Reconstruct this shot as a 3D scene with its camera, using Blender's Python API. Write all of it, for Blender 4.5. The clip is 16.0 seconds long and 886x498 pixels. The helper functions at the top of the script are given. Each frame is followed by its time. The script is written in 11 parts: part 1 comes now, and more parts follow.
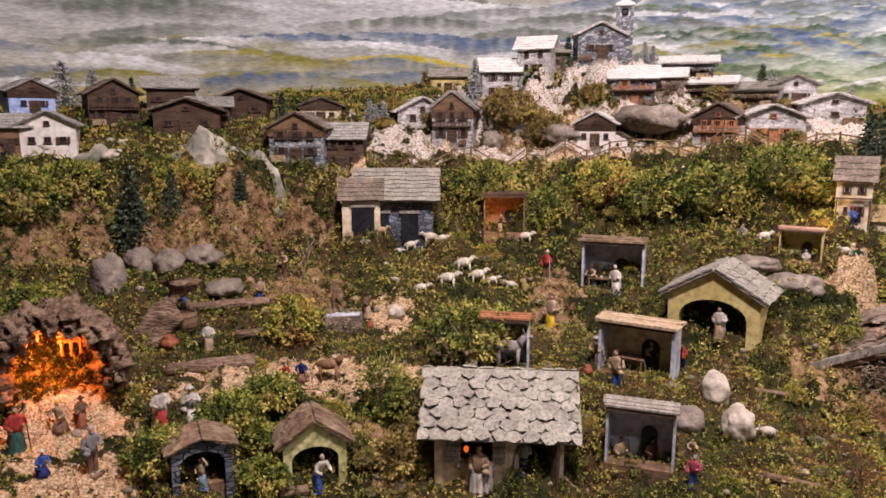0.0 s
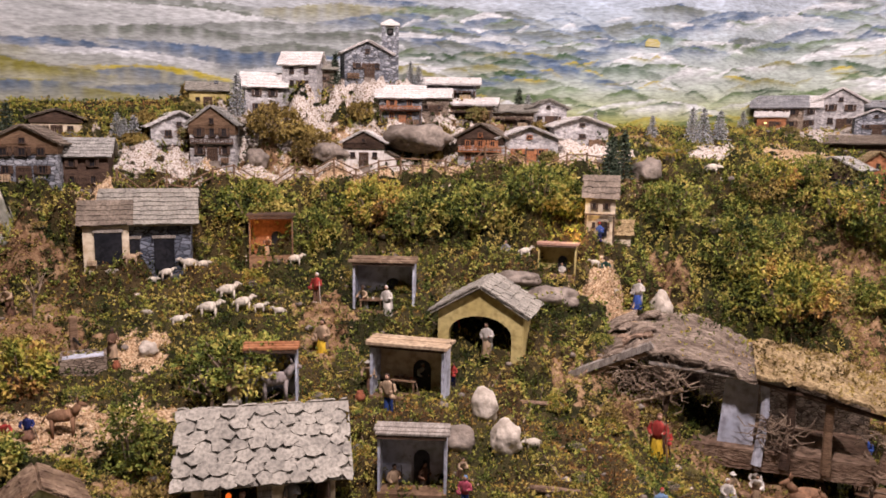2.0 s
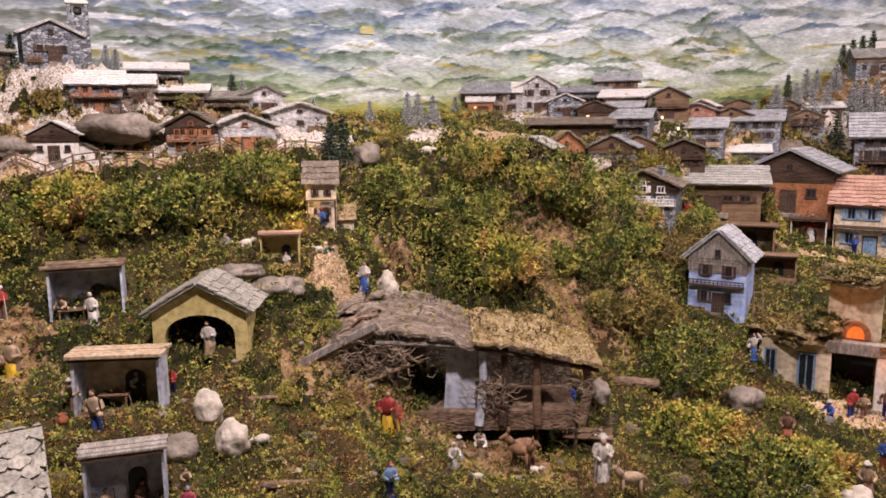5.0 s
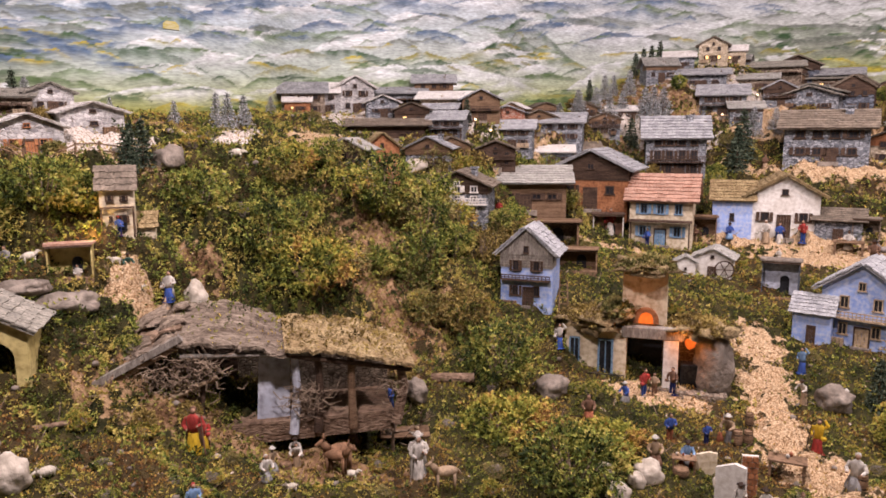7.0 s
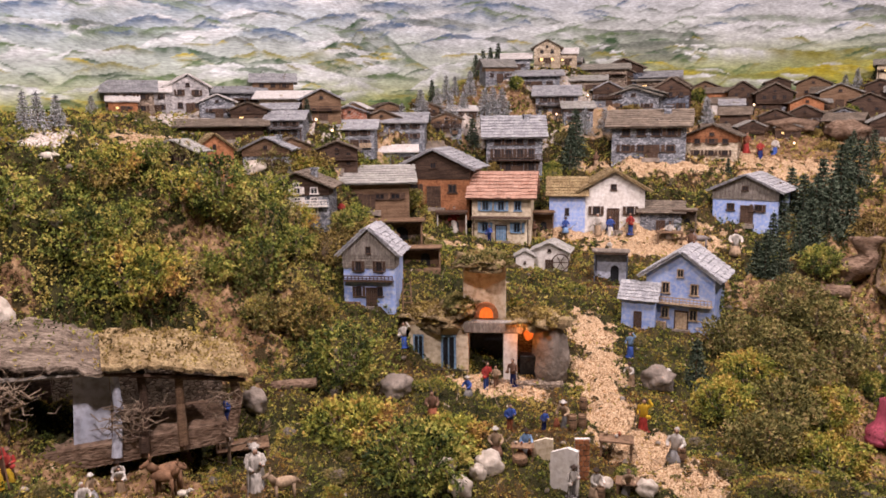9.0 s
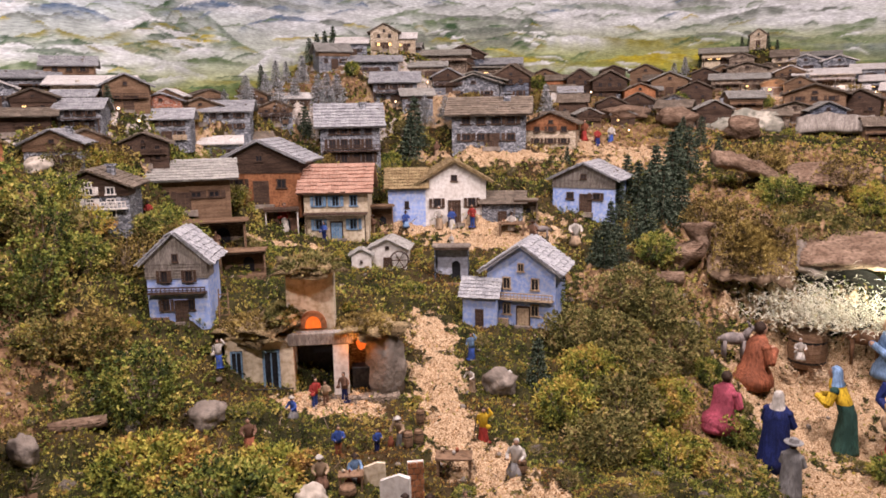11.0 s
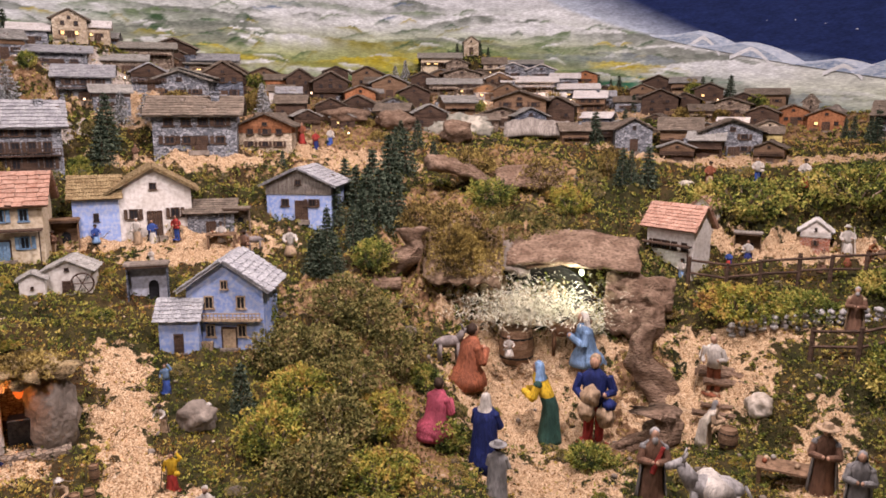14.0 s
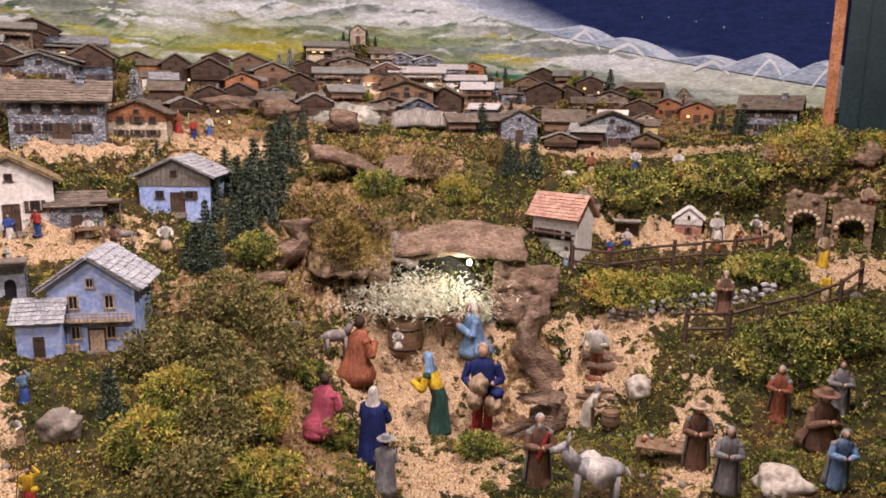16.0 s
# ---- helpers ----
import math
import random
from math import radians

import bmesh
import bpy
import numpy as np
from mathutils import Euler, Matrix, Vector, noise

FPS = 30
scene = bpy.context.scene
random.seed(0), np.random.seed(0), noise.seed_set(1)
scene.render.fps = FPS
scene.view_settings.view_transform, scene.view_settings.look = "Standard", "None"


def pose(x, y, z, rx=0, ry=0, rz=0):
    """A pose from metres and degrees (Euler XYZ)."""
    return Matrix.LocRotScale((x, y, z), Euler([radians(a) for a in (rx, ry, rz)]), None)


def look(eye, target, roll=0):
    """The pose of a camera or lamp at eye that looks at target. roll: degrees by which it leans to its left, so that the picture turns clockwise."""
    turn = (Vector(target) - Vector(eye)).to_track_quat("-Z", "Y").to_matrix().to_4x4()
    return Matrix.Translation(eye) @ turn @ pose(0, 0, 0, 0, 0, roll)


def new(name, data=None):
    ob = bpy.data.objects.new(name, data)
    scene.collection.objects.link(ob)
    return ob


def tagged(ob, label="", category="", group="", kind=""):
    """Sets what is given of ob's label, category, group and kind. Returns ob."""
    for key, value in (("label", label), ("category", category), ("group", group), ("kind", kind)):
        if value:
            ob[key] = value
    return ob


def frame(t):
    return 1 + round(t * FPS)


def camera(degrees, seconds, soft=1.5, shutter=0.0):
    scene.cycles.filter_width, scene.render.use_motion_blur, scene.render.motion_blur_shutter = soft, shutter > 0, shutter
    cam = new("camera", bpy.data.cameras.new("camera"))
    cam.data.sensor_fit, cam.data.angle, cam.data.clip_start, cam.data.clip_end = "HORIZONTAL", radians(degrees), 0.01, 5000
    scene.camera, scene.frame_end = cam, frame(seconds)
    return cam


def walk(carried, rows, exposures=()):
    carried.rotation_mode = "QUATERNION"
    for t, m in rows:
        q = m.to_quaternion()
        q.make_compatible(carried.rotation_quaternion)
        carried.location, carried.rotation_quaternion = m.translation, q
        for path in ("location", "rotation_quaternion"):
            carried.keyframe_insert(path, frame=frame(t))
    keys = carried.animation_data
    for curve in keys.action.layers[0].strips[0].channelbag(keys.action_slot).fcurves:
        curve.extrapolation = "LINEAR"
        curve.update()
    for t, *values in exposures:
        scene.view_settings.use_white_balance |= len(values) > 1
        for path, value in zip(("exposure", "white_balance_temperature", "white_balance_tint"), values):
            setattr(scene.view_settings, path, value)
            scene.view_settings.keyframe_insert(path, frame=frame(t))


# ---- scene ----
cam = camera(62.3, 16.0, soft=1.7)
METRES, EYE, TILT, LEAN, TURN = 1.0, 1.5, -10.0, 0.0, 0.0
ROWS = [
    (0.0, 0.0, 0.0, 0.0, 0.0, 0.0, -0.0),
    (0.5, 0.0437, -0.0056, -0.0055, -2.09, 0.36, 0.16),
    (1.0, 0.0718, 0.0038, -0.0084, -6.34, 0.44, 0.44),
    (1.5, 0.0587, 0.0367, 0.0082, -12.04, 0.79, 1.11),
    (2.0, 0.0566, 0.071, 0.0127, -16.67, 1.08, 2.09),
    (2.5, 0.0571, 0.0842, 0.0126, -19.71, 1.26, 3.0),
    (3.0, 0.0616, 0.093, 0.0104, -21.9, 1.12, 3.75),
    (3.5, 0.079, 0.0923, 0.0074, -25.17, 0.82, 4.47),
    (4.0, 0.0993, 0.0854, 0.0044, -29.26, 0.23, 5.21),
    (4.5, 0.1128, 0.0766, 0.0027, -32.73, -0.42, 5.92),
    (5.0, 0.1287, 0.0657, 0.0, -36.34, -1.21, 6.56),
    (7.5, 0.1922, 0.0093, 0.004, -52.27, -3.32, 8.26),
    (8.0, 0.2037, -0.0031, 0.0004, -55.11, -3.72, 8.58),
    (8.5, 0.2163, -0.0126, -0.0032, -57.64, -4.09, 8.99),
    (9.0, 0.2362, -0.0242, -0.0064, -60.46, -4.63, 9.37),
    (11.5, 0.5906, -0.0353, -0.0073, -75.75, -8.45, 10.39),
    (12.0, 0.6601, -0.0695, -0.0021, -80.13, -9.41, 10.3),
    (12.5, 0.6995, -0.1183, -0.0055, -82.17, -9.76, 10.52),
    (13.0, 0.7055, -0.1436, -0.0106, -85.13, -10.2, 10.48),
    (13.5, 0.7026, -0.1627, -0.0123, -88.81, -10.71, 10.15),
    (14.0, 0.7104, -0.1708, -0.0171, -91.23, -11.02, 9.93),
    (14.5, 0.7239, -0.1786, -0.022, -93.29, -11.4, 9.75),
    (15.0, 0.7363, -0.1834, -0.028, -95.39, -11.8, 9.57),
    (15.5, 0.7398, -0.1917, -0.0304, -97.44, -12.35, 9.4),
    (16.0, 0.7485, -0.2015, -0.0356, -99.61, -13.0, 9.11),
]
walk(cam, [(t, pose(0, 0, EYE, TILT, LEAN, TURN) @ pose(METRES * x, METRES * y, METRES * z, 90 + pitch, roll, yaw)) for t, x, y, z, yaw, pitch, roll in ROWS])

# ---- light: ceiling lamps assumed over the hall, one aimed towards the snowy hamlet ----
world = bpy.data.worlds.new("hall")
scene.world = world
world.use_nodes = True
world.node_tree.nodes["Background"].inputs[0].default_value = (1.0, 0.88, 0.8, 1)
world.node_tree.nodes["Background"].inputs[1].default_value = 0.022


def area_lamp(name, eye, target, size, watts, colour):
    data = bpy.data.lights.new(name, "AREA")
    data.shape, data.size, data.energy, data.color = "DISK", size, watts, colour
    ob = new(name, data)
    ob.matrix_world = look(eye, target)
    return ob


def point_lamp(name, x, y, z, watts, colour, radius=0.02):
    data = bpy.data.lights.new(name, "POINT")
    data.energy, data.color, data.shadow_soft_size = watts, colour, radius
    ob = new(name, data)
    ob.location = (x, y, z)
    return ob


WARM = (1.0, 0.84, 0.87)
area_lamp("assumed_ceiling_light", (0.2, 0.6, 3.4), (0.2, 2.4, 1.2), 0.18, 112, WARM)
area_lamp("assumed_ceiling_light", (1.9, 0.9, 3.5), (2.4, 2.2, 0.8), 0.18, 66, WARM)
area_lamp("assumed_ceiling_light", (3.2, 0.3, 3.6), (4.0, 0.8, 1.0), 0.18, 46, WARM)
area_lamp("assumed_ceiling_light", (2.4, -1.3, 3.6), (3.9, -1.7, 0.9), 0.18, 136, WARM)
# extra lamp, added to brighten the eastern mural and the middle town
area_lamp("assumed_ceiling_light", (3.6, -0.5, 3.6), (6.0, -0.6, 1.7), 0.18, 46, WARM)

# ---- the lie of the land: contour lines round the middle of the walk, every 6 degrees from 40 to -140 ----
CX, CY = 0.35, -0.08
CONTOURS = []


def contour(name, radii, heights):
    CONTOURS.append((radii, heights))


contour("front_edge",
        (1.77, 1.74, 1.71, 1.67, 1.64, 1.60, 1.56, 1.53, 1.49, 1.45, 1.46, 1.57, 1.65, 1.70, 1.75, 1.79, 1.82, 1.85, 1.87, 1.89, 1.92, 1.95, 2.08, 2.56, 2.56, 2.52, 2.49, 2.44, 2.40, 2.39, 2.39),
        (0.79, 0.76, 0.72, 0.70, 0.69, 0.68, 0.70, 0.71, 0.74, 0.77, 0.77, 0.67, 0.62, 0.58, 0.56, 0.52, 0.49, 0.47, 0.47, 0.47, 0.48, 0.51, 0.48, 0.26, 0.30, 0.33, 0.37, 0.45, 0.51, 0.52, 0.52))
contour("lower_terrace",
        (2.01, 1.97, 1.92, 1.89, 1.88, 1.86, 1.82, 1.78, 1.77, 1.78, 1.80, 1.86, 2.00, 2.06, 2.10, 2.13, 2.16, 2.15, 2.13, 2.19, 2.35, 2.48, 2.74, 3.09, 3.22, 3.15, 3.04, 2.95, 2.90, 2.89, 2.89),
        (0.83, 0.83, 0.84, 0.84, 0.84, 0.84, 0.85, 0.85, 0.85, 0.82, 0.79, 0.73, 0.64, 0.61, 0.60, 0.58, 0.56, 0.53, 0.49, 0.49, 0.47, 0.44, 0.33, 0.20, 0.19, 0.26, 0.34, 0.43, 0.50, 0.51, 0.51))
contour("middle_terrace",
        (2.26, 2.24, 2.21, 2.18, 2.15, 2.11, 2.07, 2.04, 2.03, 2.03, 2.09, 2.34, 2.37, 2.33, 2.32, 2.37, 2.49, 2.59, 2.66, 2.75, 2.88, 2.83, 3.22, 3.50, 3.47, 3.40, 3.40, 3.40, 3.40, 3.39, 3.39),
        (0.98, 0.96, 0.94, 0.93, 0.94, 0.94, 0.92, 0.90, 0.92, 0.96, 0.99, 0.94, 0.86, 0.77, 0.69, 0.65, 0.63, 0.59, 0.58, 0.58, 0.57, 0.58, 0.42, 0.34, 0.35, 0.40, 0.53, 0.62, 0.66, 0.67, 0.67))
contour("upper_meadow",
        (2.56, 2.55, 2.52, 2.50, 2.50, 2.50, 2.48, 2.44, 2.40, 2.34, 2.31, 2.43, 2.55, 2.57, 2.61, 2.73, 2.86, 3.01, 3.08, 3.15, 3.26, 3.31, 3.56, 3.72, 3.71, 3.66, 3.64, 3.69, 3.74, 3.74, 3.74),
        (1.11, 1.10, 1.09, 1.08, 1.09, 1.10, 1.10, 1.11, 1.12, 1.15, 1.17, 1.14, 1.08, 0.99, 0.87, 0.80, 0.83, 0.83, 0.75, 0.67, 0.69, 0.73, 0.59, 0.50, 0.52, 0.56, 0.61, 0.69, 0.75, 0.76, 0.76))
contour("bank_top",
        (2.81, 2.79, 2.74, 2.71, 2.72, 2.74, 2.73, 2.69, 2.65, 2.60, 2.57, 2.69, 2.77, 2.80, 2.90, 3.20, 3.54, 3.71, 3.79, 3.84, 3.84, 3.78, 3.80, 3.90, 3.98, 4.07, 4.14, 4.15, 4.14, 4.14, 4.14),
        (1.35, 1.35, 1.34, 1.33, 1.33, 1.34, 1.35, 1.36, 1.37, 1.39, 1.41, 1.43, 1.42, 1.33, 1.20, 1.09, 0.99, 0.92, 0.90, 0.91, 0.94, 0.91, 0.92, 0.91, 0.86, 0.79, 0.80, 0.84, 0.86, 0.87, 0.87))
contour("plateau",
        (2.91, 2.91, 2.91, 2.90, 2.88, 2.86, 2.83, 2.79, 2.76, 2.72, 2.71, 2.83, 2.99, 3.12, 3.35, 3.52, 3.98, 4.19, 4.27, 4.30, 4.34, 4.45, 4.65, 4.63, 4.55, 4.57, 4.59, 4.54, 4.50, 4.50, 4.50),
        (1.39, 1.41, 1.43, 1.43, 1.42, 1.41, 1.40, 1.41, 1.42, 1.43, 1.45, 1.47, 1.46, 1.38, 1.30, 1.30, 1.25, 1.22, 1.22, 1.25, 1.27, 1.23, 1.25, 1.24, 1.16, 1.13, 1.15, 1.18, 1.19, 1.20, 1.20))
contour("hill_crest",
        (3.16, 3.15, 3.12, 3.09, 3.06, 3.02, 2.99, 3.01, 3.00, 2.97, 2.95, 3.04, 3.31, 3.78, 3.83, 3.84, 4.26, 4.74, 5.04, 5.08, 5.26, 5.23, 5.15, 5.16, 5.06, 5.02, 5.01, 5.00, 5.00, 5.00, 5.00),
        (1.52, 1.52, 1.50, 1.50, 1.52, 1.55, 1.61, 1.67, 1.66, 1.60, 1.56, 1.54, 1.55, 1.55, 1.55, 1.52, 1.51, 1.70, 1.81, 1.67, 1.55, 1.50, 1.44, 1.39, 1.30, 1.26, 1.27, 1.30, 1.31, 1.31, 1.31))
contour("back_edge",
        (3.56, 3.55, 3.52, 3.49, 3.45, 3.42, 3.41, 3.42, 3.41, 3.37, 3.35, 3.40, 3.66, 4.09, 4.18, 4.37, 4.82, 5.24, 5.50, 5.74, 5.75, 6.15, 6.33, 6.33, 6.23, 6.08, 5.89, 5.61, 5.51, 5.50, 5.50),
        (1.53, 1.53, 1.56, 1.58, 1.61, 1.63, 1.66, 1.68, 1.67, 1.61, 1.57, 1.54, 1.56, 1.57, 1.58, 1.58, 1.57, 1.74, 1.83, 1.76, 1.66, 1.71, 1.82, 1.78, 1.66, 1.55, 1.48, 1.48, 1.48, 1.48, 1.48))

RAD = np.array([c[0] for c in CONTOURS])
HEI = np.array([c[1] for c in CONTOURS])


def polar(x, y):
    return math.degrees(math.atan2(-(x - CX), y - CY)), math.hypot(x - CX, y - CY)


def plan(az, r):
    a = math.radians(az)
    return CX - r * math.sin(a), CY + r * math.cos(a)


def column(az):
    i = min(max((40 - az) / 6, 0), 29.999)
    k = int(i)
    f = i - k
    f = f * f * (3 - 2 * f) * 0.5 + f * 0.5
    return RAD[:, k] * (1 - f) + RAD[:, k + 1] * f, HEI[:, k] * (1 - f) + HEI[:, k + 1] * f


KNOLLS = []


def knoll(az, r, h, wide):
    x, y = plan(az, r)
    KNOLLS.append((x, y, h, wide))


knoll(-5, 3.02, 0.06, 0.22)
knoll(-12, 3.02, 0.04, 0.15)
knoll(-46, 4.25, 0.06, 0.2)
knoll(-64, 5.15, 0.12, 0.26)
knoll(-70, 5.15, 0.08, 0.3)
knoll(-94, 6.33, 0.13, 0.22)
knoll(-110, 6.1, 0.07, 0.3)


def knolls(x, y):
    z = 0.0
    for kx, ky, h, w in KNOLLS:
        d = ((x - kx) ** 2 + (y - ky) ** 2) / (w * w)
        if d < 6:
            z += h * math.exp(-d)
    return z


def ground(x, y):
    az, r = polar(x, y)
    rr, zz = column(az)
    return float(np.interp(r, rr, zz)) + knolls(x, y)


def steep(x, y):
    """The slope of the land, away from the walk."""
    az, r = polar(x, y)
    a, b = plan(az, r + 0.04), plan(az, r - 0.04)
    return (ground(*a) - ground(*b)) / 0.08

# ---- materials ----
MATS = {}


def link(nt, a, b):
    nt.links.new(a, b)


def mat(name, c1, c2, scale=20.0, rough=0.85, bump=0.3, fine=120.0, c3=None, metal=0.0, stretch=(1, 1, 1), dist=0.004, island=0.0, glow=None):
    """A painted, mossy, wooden or plaster surface: two colours in patches, a third in fine grain, with relief."""
    m = bpy.data.materials.new(name)
    m.use_nodes = True
    nt = m.node_tree
    bsdf = nt.nodes["Principled BSDF"]
    geo = nt.nodes.new("ShaderNodeTexCoord")
    mp = nt.nodes.new("ShaderNodeMapping")
    mp.inputs["Scale"].default_value = stretch
    link(nt, geo.outputs["Object"], mp.inputs[0])
    n1 = nt.nodes.new("ShaderNodeTexNoise")
    n1.inputs["Scale"].default_value, n1.inputs["Detail"].default_value = scale, 5
    n2 = nt.nodes.new("ShaderNodeTexNoise")
    n2.inputs["Scale"].default_value, n2.inputs["Detail"].default_value = fine, 4
    for n in (n1, n2):
        link(nt, mp.outputs[0], n.inputs["Vector"])
    r1 = nt.nodes.new("ShaderNodeValToRGB")
    r1.color_ramp.elements[0].position, r1.color_ramp.elements[1].position = 0.36, 0.64
    r1.color_ramp.elements[0].color, r1.color_ramp.elements[1].color = (*c1, 1), (*c2, 1)
    link(nt, n1.outputs["Fac"], r1.inputs[0])
    r2 = nt.nodes.new("ShaderNodeValToRGB")
    r2.color_ramp.elements[0].position, r2.color_ramp.elements[1].position = 0.42, 0.72
    r2.color_ramp.elements[0].color, r2.color_ramp.elements[1].color = (0, 0, 0, 1), (1, 1, 1, 1)
    link(nt, n2.outputs["Fac"], r2.inputs[0])
    mix = nt.nodes.new("ShaderNodeMix")
    mix.data_type = "RGBA"
    link(nt, r2.outputs[0], mix.inputs["Factor"])
    link(nt, r1.outputs[0], mix.inputs["A"])
    c3 = c3 or tuple(v * 0.55 for v in c1)
    mix.inputs["B"].default_value = (*c3, 1)
    out = mix.outputs["Result"]
    if island:
        g = nt.nodes.new("ShaderNodeNewGeometry")
        oi = nt.nodes.new("ShaderNodeObjectInfo")
        add = nt.nodes.new("ShaderNodeMath")
        add.operation = "ADD"
        link(nt, g.outputs["Random Per Island"], add.inputs[0])
        link(nt, oi.outputs["Random"], add.inputs[1])
        mr = nt.nodes.new("ShaderNodeMapRange")
        mr.inputs["From Max"].default_value = 2.0
        mr.inputs["To Min"].default_value, mr.inputs["To Max"].default_value = 1 - island, 1 + island
        link(nt, add.outputs[0], mr.inputs["Value"])
        hsv = nt.nodes.new("ShaderNodeHueSaturation")
        link(nt, mr.outputs[0], hsv.inputs["Value"])
        link(nt, out, hsv.inputs["Color"])
        out = hsv.outputs[0]
    link(nt, out, bsdf.inputs["Base Color"])
    bsdf.inputs["Roughness"].default_value = rough
    bsdf.inputs["Metallic"].default_value = metal
    bsdf.inputs["Specular IOR Level"].default_value = 0.25
    if bump:
        b = nt.nodes.new("ShaderNodeBump")
        b.inputs["Strength"].default_value, b.inputs["Distance"].default_value = bump, dist
        link(nt, n2.outputs["Fac"], b.inputs["Height"])
        link(nt, b.outputs[0], bsdf.inputs["Normal"])
    if glow:
        bsdf.inputs["Emission Color"].default_value = (*glow[:3], 1)
        bsdf.inputs["Emission Strength"].default_value = glow[3]
    MATS[name] = m
    return m


def stone_mat(name, c1, c2, mortar, size=60.0, squash=2.0):
    """Small rubble masonry in relief."""
    m = bpy.data.materials.new(name)
    m.use_nodes = True
    nt = m.node_tree
    bsdf = nt.nodes["Principled BSDF"]
    tc = nt.nodes.new("ShaderNodeTexCoord")
    mp = nt.nodes.new("ShaderNodeMapping")
    mp.inputs["Scale"].default_value = (1, 1, squash)
    link(nt, tc.outputs["Object"], mp.inputs[0])
    v1 = nt.nodes.new("ShaderNodeTexVoronoi")
    v1.inputs["Scale"].default_value = size
    v2 = nt.nodes.new("ShaderNodeTexVoronoi")
    v2.feature = "DISTANCE_TO_EDGE"
    v2.inputs["Scale"].default_value = size
    n = nt.nodes.new("ShaderNodeTexNoise")
    n.inputs["Scale"].default_value, n.inputs["Detail"].default_value = 90, 4
    for a in (v1, v2):
        link(nt, mp.outputs[0], a.inputs["Vector"])
    link(nt, tc.outputs["Object"], n.inputs["Vector"])
    sep = nt.nodes.new("ShaderNodeSeparateColor")
    link(nt, v1.outputs["Color"], sep.inputs[0])
    ramp = nt.nodes.new("ShaderNodeValToRGB")
    ramp.color_ramp.elements[0].color, ramp.color_ramp.elements[1].color = (*c1, 1), (*c2, 1)
    link(nt, sep.outputs[0], ramp.inputs[0])
    edge = nt.nodes.new("ShaderNodeValToRGB")
    edge.color_ramp.elements[0].position, edge.color_ramp.elements[1].position = 0.02, 0.10
    link(nt, v2.outputs["Distance"], edge.inputs[0])
    mix = nt.nodes.new("ShaderNodeMix")
    mix.data_type = "RGBA"
    link(nt, edge.outputs[0], mix.inputs["Factor"])
    mix.inputs["A"].default_value = (*mortar, 1)
    link(nt, ramp.outputs[0], mix.inputs["B"])
    mul = nt.nodes.new("ShaderNodeMix")
    mul.data_type, mul.blend_type = "RGBA", "OVERLAY"
    mul.inputs["Factor"].default_value = 0.6
    link(nt, mix.outputs["Result"], mul.inputs["A"])
    link(nt, n.outputs["Fac"], mul.inputs["B"])
    link(nt, mul.outputs["Result"], bsdf.inputs["Base Color"])
    bsdf.inputs["Roughness"].default_value = 0.9
    bsdf.inputs["Specular IOR Level"].default_value = 0.2
    b = nt.nodes.new("ShaderNodeBump")
    b.inputs["Strength"].default_value, b.inputs["Distance"].default_value = 0.8, 0.004
    link(nt, edge.outputs[0], b.inputs["Height"])
    link(nt, b.outputs[0], bsdf.inputs["Normal"])
    MATS[name] = m
    return m


